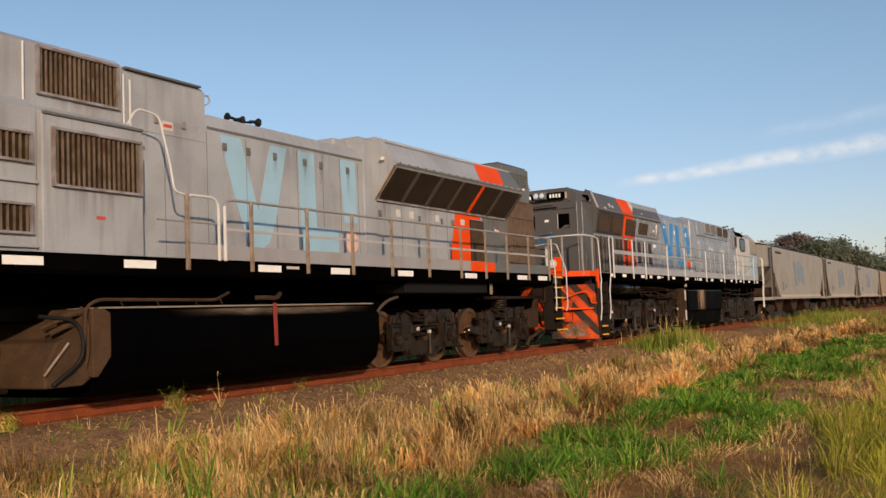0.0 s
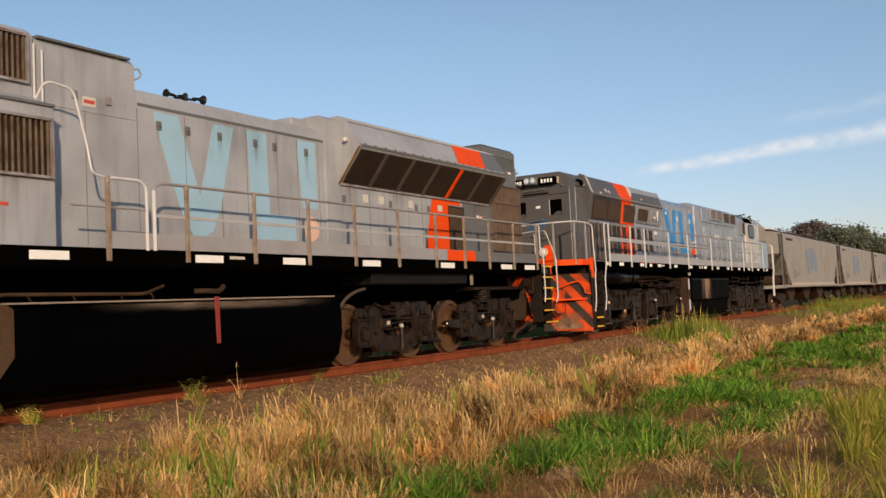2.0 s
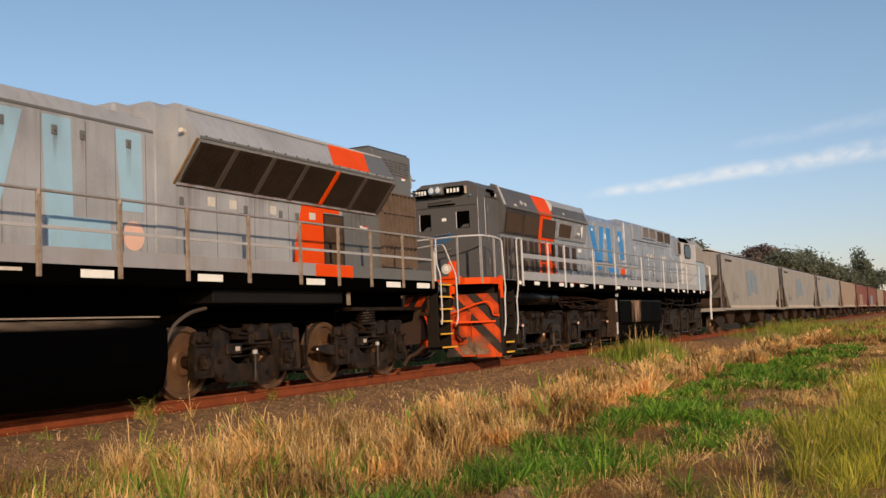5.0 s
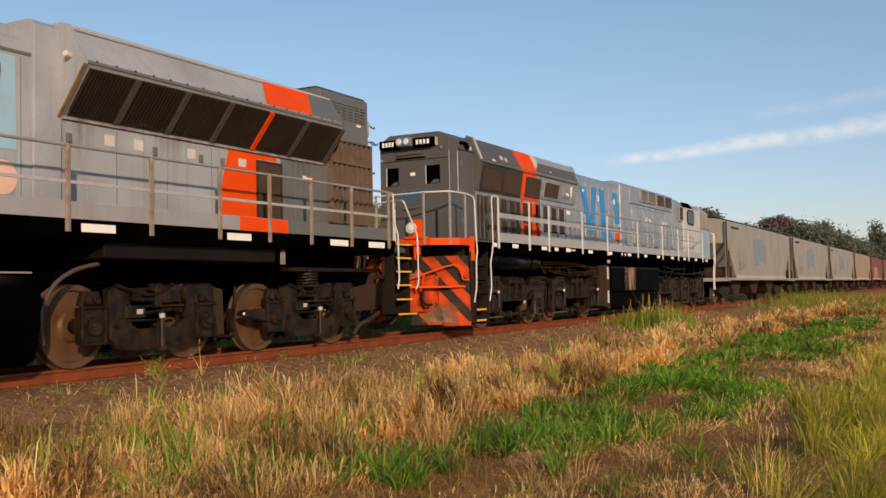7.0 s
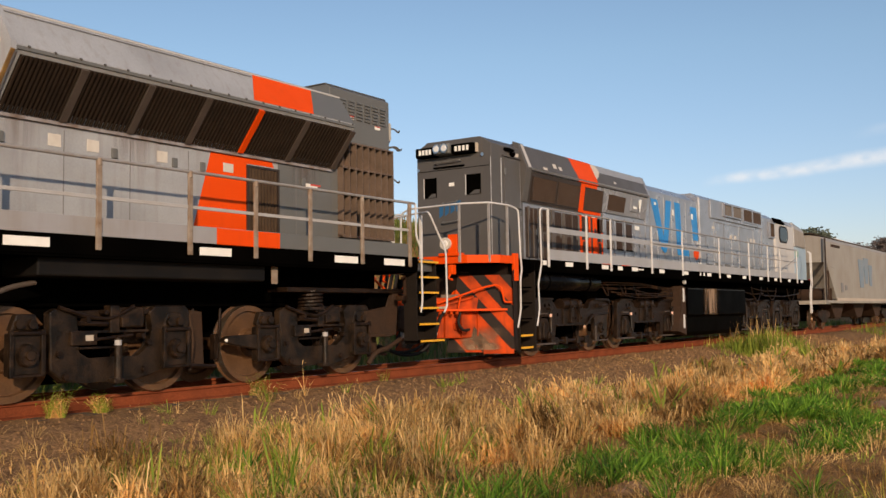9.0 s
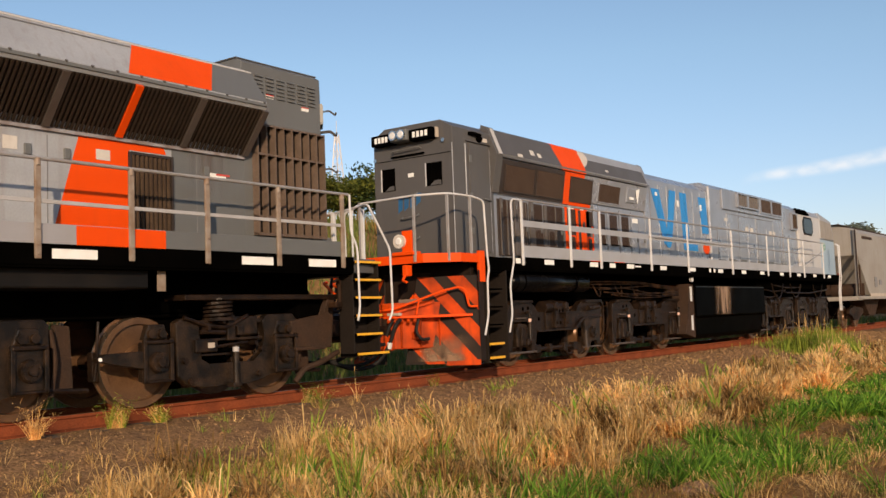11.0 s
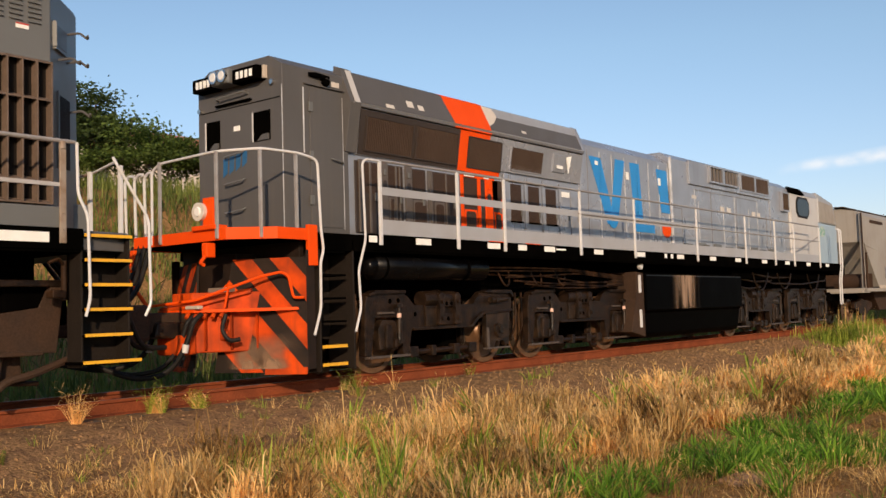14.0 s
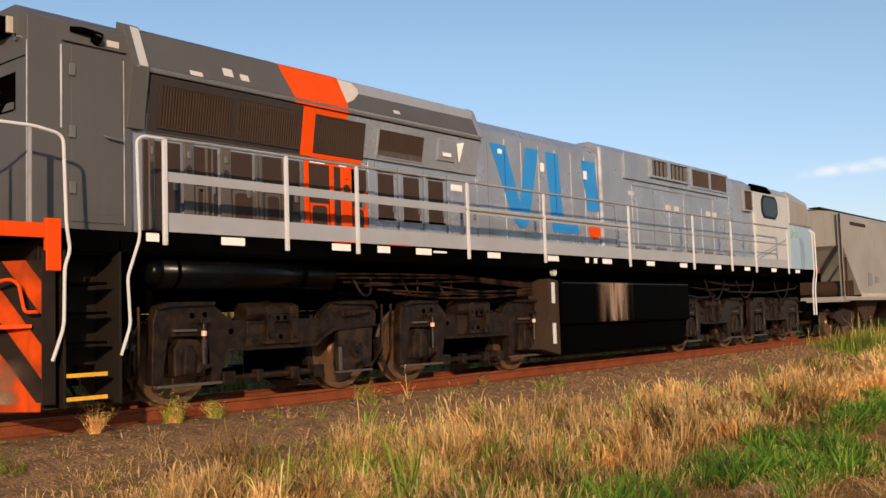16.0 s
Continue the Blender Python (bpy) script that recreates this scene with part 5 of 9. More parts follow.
    hand = [tube(B(), bend([(EDGE + 0.02, 21.77, 2.68), (EDGE + 0.02, 21.78, 2.15), (EDGE + 0.05, 21.87, 1.95), (EDGE + 0.05, 21.89, 1.10), (EDGE + 0.05, 21.84, 0.93)], 0.08), 0.016, 8),
            tube(B(), bend([(XC + 0.3, 22.65, 2.58), (XC + 0.95, 22.52, 2.62), (EDGE - 0.02, 22.20, 2.58), (EDGE + 0.05, 22.58, 1.95), (EDGE + 0.05, 22.60, 1.05), (EDGE + 0.03, 22.54, 0.92)], 0.08), 0.016, 8)]
    for k in hand:
        part("grab_rail", k, POST_WHITE, L)
    for dx in (-0.9, -0.35, 0.35, 0.95):
        part("post", box(B(), XC + dx - 0.025, XC + dx + 0.025, 22.55, 22.59, 1.78, 2.58, 0.005), POST_WHITE, L)
    part("end_rail", tube(B(), bend([(XC - 1.3, 22.25, 2.5), (XC - 0.6, 22.6, 2.55), (XC + 0.3, 22.62, 2.56)], 0.1), 0.018, 8), POST_OLD, L)
    part("jumper_box", box(B(), XC - 0.1, XC + 0.35, 22.3, 22.55, 1.80, 2.2, 0.02), MID_GREY, L)
    cp = B()
    box(cp, XC - 0.13, XC + 0.13, 21.9, 23.05, 0.70, 0.96, 0.03)
    box(cp, XC - 0.2, XC + 0.2, 22.9, 23.35, 0.62, 1.04, 0.06)
    part("coupler", cp, SHADED_GRIME, L)
    for dx, zz in ((0.55, 1.3), (0.72, 1.25), (-0.5, 1.3)):
        part("hose", tube(B(), bend([(XC + dx, 22.4, zz), (XC + dx, 22.75, zz - 0.2), (XC + dx - 0.03, 23.0, 0.55), (XC + dx - 0.08, 23.35, 0.55)], 0.25), 0.03, 8), RUBBER, L)
    # railings
    ys = [1.6, 2.9, 9.48, 10.76, 12.07, 13.30, 14.52, 15.83, 17.12, 18.22, 19.27, 20.42, 21.62]
    handrails(L, ys, 1.66, 2.66, 2.25, POST_OLD, RAIL_TUBE, POST_WHITE, [(9.5, 18.68)], TOE_OLD, True)
    for sx in (1, -1):
        part("toe_board", box(B(), XC + sx * 1.40 - 0.03, XC + sx * 1.40 - 0.006, 18.69, 21.64, 1.795, 2.02, 0.004), MID_GREY, L)
    for sx in (1, -1):
        X = XC + sx * 1.41
        part("top_rail", tube(B(), bend([(X, 10.20, 1.85), (X, 10.20, 2.60), (X, 10.32, 2.66), (X, 21.75, 2.68)], 0.06), 0.021, 8), RAIL_TUBE, L)
        part("middle_rail", box(B(), X - 0.012, X + 0.004, 10.2, 21.66, 2.22, 2.262, 0.004), MID_RAIL, L)
        part("top_rail", tube(B(), bend([(X, 9.48, 2.64), (X, 9.56, 2.66), (X, 9.98, 2.66), (X, 10.08, 2.58), (X, 10.08, 1.80)], 0.06), 0.021, 8), POST_WHITE, L)
        part("middle_rail", tube(B(), [(X, 8.95, 2.30), (X, 10.06, 2.30)], 0.014, 6), RAIL_TUBE, L)
        part("post", tube(B(), [(X + sx * 0.002, 10.20, 1.80), (X + sx * 0.002, 10.20, 2.56)], 0.024, 8), POST_WHITE, L)
    part("orange_band", box(B(), EDGE - 0.006, EDGE - 0.002, 17.56, 18.68, 1.80, 2.015), ORANGE, L, "orange painted band")
    # fuel tank with its cradle, pipes and red gauge strap
    ft = B()
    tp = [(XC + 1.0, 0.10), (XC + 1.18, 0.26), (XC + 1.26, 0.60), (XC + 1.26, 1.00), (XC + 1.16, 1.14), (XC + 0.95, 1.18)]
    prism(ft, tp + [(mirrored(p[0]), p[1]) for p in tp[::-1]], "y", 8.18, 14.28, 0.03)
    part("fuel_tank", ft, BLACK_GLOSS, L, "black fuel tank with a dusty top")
    td = B()
    box(td, XC - 1.05, XC + 1.17, 8.25, 14.22, 1.176, 1.198, 0.004)
    part("tank_top_dust", td, DUST_PALE, L)
    te = B()
    prism(te, [(8.02, 1.19), (8.15, 1.16), (8.15, 0.40), (7.95, 0.27), (7.42, 0.27), (7.40, 0.48), (7.58, 0.80), (7.76, 0.84), (7.88, 1.02)], "x", XC - 1.1, XC + 1.18, 0.025)
    part("tank_cradle", te, DUSTY, L, "dust-coated cradle at the end of the tank")
    part("tank_flange", prism(B(), [(8.02, 0.36), (8.10, 0.36), (8.30, 0.60), (8.30, 1.12), (8.22, 1.17), (8.02, 1.18)], "x", XC + 1.17, XC + 1.268, 0.012), DUSTY, L)
    part("tank_strap", tube(B(), bend([(XC + 1.12, 7.98, 0.36), (XC + 1.235, 7.98, 0.6), (XC + 1.235, 7.98, 1.02), (XC + 1.12, 7.98, 1.2)], 0.12), 0.020, 8), DUSTY, L)
    part("brace", tube(B(), [(XC + 1.21, 7.38, 0.42), (XC + 1.21, 7.72, 0.78)], 0.016, 8), POST_OLD, L)
    for y, z, r in ((7.72, 0.98, 0.05), (7.80, 1.12, 0.06), (7.60, 1.04, 0.035)):
        part("pipe_elbow", tube(B(), bend([(XC + 1.0, y - 0.08, z - 0.08), (XC + 1.16, y, z), (XC + 1.16, y + 0.16, z + 0.02)], 0.06), r * 0.7, 8), DUSTY, L)
    part("tank_shoulder", prism(B(), [(XC + 1.245, 1.035), (XC + 1.262, 1.03), (XC + 1.170, 1.152), (XC + 1.150, 1.152)], "y", 9.2, 14.25), TANK_DUST, L, "pale dust on the shoulder of the tank")
    part("tank_pipe", tube(B(), bend([(XC + 1.24, 7.92, 0.75), (XC + 1.24, 7.95, 1.20), (XC + 1.22, 8.15, 1.285), (XC + 1.20, 10.2, 1.27), (XC + 1.0, 10.7, 1.38)], 0.12), 0.022, 8), DUSTY, L)
    for y in (8.5, 9.1, 9.8, 10.3):
        part("pipe_clip", tube(B(), [(XC + 1.21, y, 1.27), (XC + 1.12, y + 0.14, 1.18)], 0.013, 6), DUSTY, L)
    part("gauge_strap", prism(B(), [(11.385, 0.58), (11.455, 0.58), (11.445, 1.22), (11.36, 1.22)], "x", XC + 1.263, XC + 1.282, 0.006), RED_PAINT, L, "dark red gauge strap")
    part("filler_valve", tube(B(), bend([(XC + 1.10, 11.16, 1.30), (XC + 1.24, 11.30, 1.30), (XC + 1.24, 11.48, 1.28), (XC + 1.20, 11.62, 1.36)], 0.08), 0.035, 8), GRIME_RED, L)
    part("hose", tube(B(), bend([(XC + 1.2, 7.5, 0.3), (XC + 1.28, 7.9, 0.6), (XC + 1.25, 7.85, 1.05), (XC + 1.1, 7.4, 1.1)], 0.2), 0.025, 8), RUBBER, L)
    for sx in (1, -1):
        part("duct_box", box(B(), *sorted((XC + sx * 0.55, XC + sx * 1.25)), 15.2, 18.55, 1.37, 1.62, 0.02), DUCT, L)
    # bent mudguard pipe over the leading wheel
    part("wheel_guard", tube(B(), bend([(XC + 0.93, 14.56, 0.34), (XC + 0.93, 14.50, 0.70), (XC + 0.93, 14.72, 1.08), (XC + 0.95, 15.04, 1.25), (XC + 0.97, 15.36, 1.31)], 0.28), 0.028, 8), RIB, L)
    part("duct_strap", box(B(), XC + 1.25, XC + 1.27, 18.66, 18.77, 1.34, 1.60, 0.004), POST_OLD, L)
    part("bolster_beam", box(B(), XC - 1.0, XC + 1.0, 19.25, 21.98, 1.245, 1.315, 0.012), CASTING, L)
    for y in (21.75,):
        v = B()
        cyl(v, (XC + 1.2, y, 1.1), (XC + 1.2, y, 1.5), 0.03, seg=8)
        tube(v, bend([(XC + 1.2, y, 1.45), (XC + 1.28, y - 0.1, 1.52), (XC + 1.3, y - 0.22, 1.47)], 0.05), 0.018, 6)
        box(v, XC + 1.13, XC + 1.27, y - 0.16, y - 0.02, 1.12, 1.2, 0.01)
        part("end_valve", v, SHADED_GRIME, L)
    gs = B()
    prism(gs, [(21.02, 0.60), (21.80, 0.57), (21.88, 1.24), (21.74, 1.26), (21.66, 1.02), (21.02, 0.96)], "x", XC + 0.88, XC + 0.98, 0.015)
    box(gs, XC + 0.86, XC + 1.04, 21.05, 21.62, 0.555, 0.60, 0.01)
    tube(gs, bend([(XC + 0.95, 21.95, 0.50), (XC + 1.0, 21.5, 0.36), (XC + 0.98, 21.25, 0.32), (XC + 0.95, 21.1, 0.14)], 0.2), 0.04, 8)
    part("sand_trap", gs, GRIME_RED, L)
    # black block added to close the gap behind the ladder and keep it dark
    part("end_box", box(B(), XC - 1.0, XC + 0.84, 21.3, 22.0, 0.85, 1.30, 0.03), BLACK, L)
    bogie_old(L, 15.26, 17.27, False)
    bogie_old(L, 18.86, 20.90)
    arm = prism(B(), [(18.06, 0.61), (18.16, 0.655), (18.68, 0.665), (18.68, 0.46), (18.30, 0.53), (18.06, 0.58)], "x", XC + 0.88, XC + 1.0, 0.012)
    part("guide_arm", arm, OLD_STEEL, L)
    part("arm_tip", cyl(B(), (XC + 1.0, 18.085, 0.60), (XC + 1.012, 18.085, 0.60), 0.022, seg=10), WHITE, L)
    bogie_old(L, 4.35, 6.4)
    bogie_old(L, 0.6, 2.65)
    return L


def loco_two():
    """The second engine, hood end first: dark grey end, orange band, silver hood with bright blue shapes, cab at the far end."""
    L = thing("locomotive", XC, 37.0, "silver and dark grey diesel locomotive with orange plough, blue shapes", "locomotive", "train")
    part("deck", box(B(), XC - 1.38, XC + 1.38, 25.1, 47.75, 1.70, 1.93, 0.012), BLACK, L)
    for sx in (1, -1):
        part("side_sill", box(B(), *sorted((XC + sx * 1.385, XC + sx * 1.398)), 26.05, 47.75, 1.73, 1.95, 0.003), BLACK, L)
    part("centre_sill", box(B(), XC - 0.55, XC + 0.55, 25.2, 48.9, 1.1, 1.71, 0.02), BLACK, L)
    for y, w in ((26.12, 0.16), (27.11, 0.34), (28.87, 0.34), (29.73, 0.25), (30.53, 0.34), (32.24, 0.34), (33.96, 0.34), (35.20, 0.11), (35.50, 0.11), (35.81, 0.34), (37.56, 0.34), (39.07, 0.34), (40.86, 0.34), (42.58, 0.34), (44.34, 0.34), (46.09, 0.34)):
        part("reflector_plate", box(B(), EDGE - 0.002, EDGE + 0.004, y, y + w, 1.835, 1.925), WHITE, L, "white reflective plate")
    part("name_tag", box(B(), EDGE - 0.002, EDGE + 0.004, 30.92, 31.22, 1.87, 1.90), WHITE, L)
    for y0, y1 in ((28.9, 29.4), (29.95, 30.4)):
        part("orange_trim", box(B(), EDGE - 0.002, EDGE + 0.003, y0, y1, 1.945, 1.957), ORANGE, L)

    def cross(w, z1, z2, c):
        return [(XC - w, 1.93), (XC + w, 1.93), (XC + w, z1), (XC + w - c, z2), (XC - w + c, z2), (XC - w, z1)]
    part("end_hood", prism(B(), cross(0.88, 4.20, 4.35, 0.26), "y", 25.08, 26.30, 0.012), DARK_GREY, L)
    part("radiator_housing", prism(B(), [(XC - 0.93, 3.80), (XC + 0.93, 3.80), (XC + 0.99, 3.86), (XC + 0.80, 4.315), (XC + 0.70, 4.36), (XC - 0.70, 4.36), (XC - 0.80, 4.315), (XC - 0.99, 3.86)], "y", 26.30, 32.76, 0.008), MID_SILVER, L)
    part("engine_hood", prism(B(), cross(0.83, 3.80, 3.82, 0.05), "y", 26.30, 32.76), SILVER, L)
    part("intake_wall", prism(B(), [(XC + 0.96, 3.79), (XC + 0.80, 3.79), (XC + 0.80, 3.14), (XC + 0.86, 3.14)], "y", 26.50, 30.02), SILVER, L)
    part("intake_wall", prism(B(), [(XC + 0.96, 3.79), (XC + 0.80, 3.79), (XC + 0.80, 3.24), (XC + 0.875, 3.24)], "y", 30.02, 32.72), SILVER, L)
    part("dark_panel", prism(B(), [(XC + 0.964, 3.785), (XC + 0.955, 3.785), (XC + 0.855, 3.145), (XC + 0.864, 3.145)], "y", 26.50, 28.84), BROWN_DOOR, L)
    # corner post of the radiator housing
    cp = B()
    prism(cp, [(XC + 0.84, 3.15), (XC + 0.90, 3.15), (XC + 1.03, 3.84), (XC + 0.83, 4.345), (XC + 0.70, 4.40), (XC + 0.70, 4.34)], "y", 26.22, 26.44, 0.006)
    part("corner_post", cp, DARK_GREY, L)
    part("corner_strip", prism(B(), [(XC + 1.028, 3.85), (XC + 1.035, 3.85), (XC + 0.838, 4.335), (XC + 0.828, 4.335)], "y", 26.31, 26.42), CAB_PALE, L)
    part("corner_strip", prism(B(), [(XC + 0.905, 3.30), (XC + 0.912, 3.30), (XC + 1.03, 3.84), (XC + 1.022, 3.84)], "y", 26.27, 26.31), CAB_PALE, L)
    part("end_post", prism(B(), [(XC + 0.84, 3.80), (XC + 1.0, 3.86), (XC + 0.81, 4.325), (XC + 0.72, 4.37)], "y", 32.68, 32.78, 0.005), SILVER, L)
    # upper side: dark, orange band, cream patch, then silver over a dark strip
    def up(y, k):
        return (XC + 0.802 + 0.19 * k + 0.004, y, 4.315 - 0.45 * k)
    def up_patch(name, mat, pts, lift=0.0, label=""):
        bm = B()
        bm.faces.new([bm.verts.new((up(y, k)[0] + lift, y, up(y, k)[2])) for y, k in pts])
        return part(name, bm, mat, L, label)
    up_patch("dark_band", DARK_GREY, [(26.44, 0), (28.53, 0), (28.66, 1), (26.44, 1)])
    up_patch("orange_band", ORANGE, [(28.53, 0), (29.66, 0), (29.66, 1), (28.66, 1)], 0, "orange painted band")
    up_patch("cream_patch", BEIGE, [(29.62, 0.0), (29.90, 0.02), (29.985, 0.2), (29.98, 0.36), (29.84, 0.62), (29.66, 0.80)], 0.001, "pale cream patch")
    up_patch("dark_strip", DARK_GREY, [(29.97, 0.37), (32.66, 0.34), (32.66, 0.97), (29.66, 0.97), (29.66, 0.82), (29.84, 0.63)], 0.001)
    for y0, y1, mat, name in ((26.44, 28.51, DARK_GREY, "dark_band"), (28.51, 29.66, ORANGE, "orange_band")):
        part(name, prism(B(), [(XC + 0.805, 4.318), (XC + 0.805, 4.321), (XC + 0.705, 4.368), (XC + 0.705, 4.364)], "y", y0, y1), mat, L)
    part("orange_band", box(B(), XC + 0.93, XC + 1.004, 28.66, 29.66, 3.799, 3.823, 0.004), ORANGE, L)
    part("orange_band", prism(B(), [(XC + 0.969, 3.785), (XC + 0.958, 3.785), (XC + 0.947, 3.715), (XC + 0.958, 3.715)], "y", 29.07, 29.66), ORANGE, L)
    part("drip_rail", box(B(), XC + 0.93, XC + 1.0, 26.44, 32.70, 3.802, 3.820, 0.004), DARK_GREY, L)
    for y, w, z0, z1 in ((27.02, 0.18, 3.875, 3.935), (27.54, 0.15, 3.965, 4.07), (27.80, 0.13, 3.95, 4.035), (30.64, 0.14, 3.955, 4.005)):
        bm = B()
        lo, hi = (4.315 - z0) / 0.45, (4.315 - z1) / 0.45
        prism(bm, [(up(y, lo)[0] - 0.004, z0), (up(y, lo)[0] + 0.004, z0), (up(y, hi)[0] + 0.004, z1), (up(y, hi)[0] - 0.004, z1)], "y", y, y + w)
        part("data_plate", bm, PLATE, L, "small pale data plate")
    # brown screens in the sloping intake wall
    for y0, y1, z0, z1 in ((26.62, 27.68, 3.20, 3.71), (27.74, 28.80, 3.20, 3.72), (29.07, 30.02, 3.20, 3.71), (30.30, 31.34, 3.28, 3.69)):
        louvres(L, XC + 0.952, y0, y1, z0, z1, 26, True, BROWN_DOOR if y0 < 30 else SILVER, SCREEN, "intake_screen", depth=0.018, border=0.02, slant=0.075, label="brown wire intake screen")
    ob = prism(B(), [(XC + 0.968, 3.79), (XC + 0.958, 3.79), (XC + 0.862, 3.14), (XC + 0.872, 3.14)], "y", 28.84, 29.06)
    part("orange_band", ob, ORANGE, L, "orange painted band")
    part("orange_band", prism(B(), [(XC + 0.877, 3.20), (XC + 0.868, 3.20), (XC + 0.860, 3.13), (XC + 0.870, 3.13)], "y", 29.06, 30.0), ORANGE, L, "orange painted band")
    wb = B()
    prism(wb, [(XC + 0.86, 3.36), (XC + 0.93, 3.38), (XC + 0.98, 3.70), (XC + 0.93, 3.72)], "y", 31.66, 32.08, 0.008)
    part("sight_glass_box", wb, SILVER, L)
    part("sight_glass_flap", prism(B(), [(32.12, 3.68), (32.30, 3.72), (32.16, 3.38)], "x", XC + 0.95, XC + 0.965), WHITE, L, "white flap")
    part("data_plate", prism(B(), [(31.75, 3.44), (31.95, 3.44), (31.95, 3.50), (31.75, 3.50)], "x", XC + 0.962, XC + 0.972), WHITE, L)
    # doors below the screens
    x = XC + 0.83
    def door(y0, y1, mat, panel, windows):
        dd = box(B(), x - 0.004, x + 0.022, y0, y1, 2.02, 3.06, 0.006)
        dr = part("hood_door", dd, mat, L)
        for a, b, c, e in windows:
            part("door_panel", box(B(), x + 0.018, x + 0.026, a, b, c, e, 0.002), panel, dr)
        k = box(B(), x + 0.02, x + 0.045, y1 - 0.10, y1 - 0.05, 2.50, 2.62, 0.006)
        part("handle", k, MID_GREY, dr)
    def column(y0, y1, mat, hole):
        """A latch column: a pressed post with a latch and an oblong hand hole."""
        c = part("latch_column", box(B(), x + 0.016, x + 0.044, y0, y1, 2.03, 3.08, 0.008), mat, L)
        m, w = 0.5 * (y0 + y1), 0.30 * (y1 - y0)
        part("latch", box(B(), x + 0.040, x + 0.062, m - w * 0.7, m + w * 0.5, 2.89, 2.98, 0.010), MID_GREY if mat is DOOR_POST else mat, c)
        part("hand_hole", prism(B(), [(m + w * math.cos(q), 2.74 + 0.05 * math.sin(q) + (0.03 if math.sin(q) > 0 else -0.03)) for q in (2 * math.pi * i / 16 for i in range(16))], "x", x + 0.043, x + 0.046), hole, c)

    def lower_frame(y0, y1, z1, mat):
        """A raised frame with rounded upper corners round the lower panel of a door."""
        fb, r = B(), 0.07
        inner = [(y0 + 0.035, 2.03), (y0 + 0.035, z1 - r)] + [(y0 + 0.035 + r - r * math.cos(q), z1 - r + (r - 0.03) * math.sin(q)) for q in (0.4, 0.8, 1.2, 1.57)]
        inner += [(y1 - 0.035 - r + r * math.sin(q), z1 - r + (r - 0.03) * math.cos(q)) for q in (0.0, 0.4, 0.8, 1.2)] + [(y1 - 0.035, z1 - r), (y1 - 0.035, 2.03)]
        prism(fb, [(y0, 2.03), (y0, z1), (y1, z1), (y1, 2.03)], "x", x + 0.018, x + 0.030)
        o = part("lower_frame", fb, mat, L)
        part("door_panel", prism(B(), inner, "x", x + 0.028, x + 0.034), SCREEN, o)

    for y0, y1 in ((26.46, 26.96), (27.14, 27.50), (27.70, 28.04), (28.20, 28.84)):
        door(y0, y1, BROWN_DOOR, SCREEN, ((y0 + 0.03, y1 - 0.03, 2.60, 3.04),))
    for y0, y1 in ((26.52, 26.60), (27.00, 27.14), (27.54, 27.69)):
        column(y0, y1, DOOR_POST, BROWN_DOOR)
    for yy, w in ((26.74, 0.04), (27.31, 0.035), (27.40, 0.025), (28.08, 0.04), (28.14, 0.05), (28.52, 0.03)):
        part("door_post", box(B(), x + 0.018, x + 0.042, yy, yy + w, 2.03, 3.06, 0.006), DOOR_POST, L)
    for y0, y1 in ((27.17, 27.30), (27.72, 28.06), (28.24, 28.50)):
        lower_frame(y0, y1, 2.58, DOOR_POST)
    # orange doors: narrow orange posts between brown panels
    for y0, y1 in ((28.88, 29.52), (29.53, 30.12)):
        door(y0, y1, BROWN_DOOR, SCREEN, ((y0 + 0.10, y1 - 0.15, 2.56, 3.05),))
    part("door_post", box(B(), x + 0.018, x + 0.040, 28.84, 28.90, 2.03, 3.06, 0.006), MID_GREY, L)
    part("door_post", box(B(), x + 0.018, x + 0.044, 28.91, 28.99, 2.03, 3.08, 0.006), ORANGE, L)
    part("door_post", box(B(), x + 0.018, x + 0.036, 30.06, 30.12, 2.03, 2.75, 0.006), ORANGE, L)
    part("door_header", box(B(), x + 0.018, x + 0.036, 28.99, 29.86, 3.05, 3.10), ORANGE, L)
    column(29.60, 29.80, ORANGE, BROWN_DOOR)
    lower_frame(29.02, 29.36, 2.52, ORANGE)
    lower_frame(29.86, 30.08, 2.52, ORANGE)
    part("door_post", box(B(), x + 0.018, x + 0.046, 29.385, 29.455, 2.03, 3.06, 0.006), ORANGE, L)
    part("door_panel", box(B(), x + 0.018, x + 0.026, 29.82, 30.10, 2.60, 3.06, 0.002), SCREEN, L)
    part("door_post", box(B(), x + 0.018, x + 0.048, 30.14, 30.27, 2.03, 3.22, 0.010), SILVER, L)
    for a, b in ((30.36, 30.70), (30.92, 31.28), (31.50, 31.86)):
        door(a - 0.06, b + 0.07, SILVER, SCREEN, ((a, b, 2.40, 3.05),))
        part("door_header", box(B(), x + 0.018, x + 0.036, a - 0.05, b + 0.08, 3.10, 3.20, 0.006), SILVER, L)
        part("header_slot", box(B(), x + 0.018, x + 0.038, a - 0.02, b + 0.04, 3.086, 3.098), BLACK, L)
        part("door_ledge", box(B(), x + 0.018, x + 0.050, a - 0.01, b + 0.02, 2.375, 2.40, 0.005), BLACK, L)
        part("door_post", box(B(), x + 0.018, x + 0.044, b + 0.10, b + 0.15, 2.03, 3.18, 0.008), SILVER, L)
    for a in (32.04, 32.40):
        door(a, a + 0.33, SILVER, SILVER, ((a + 0.05, a + 0.26, 2.1, 2.98),))
    plate(L, "data_plate", WHITE, x + 0.026, rect(32.06, 32.34, 2.94, 3.04))
    for yy in (29.0, 29.55):
        plate(L, "data_plate", WHITE, XC + 0.875, rect(yy, yy + (0.28 if yy < 29.2 else 0.14), 3.06, 3.11))
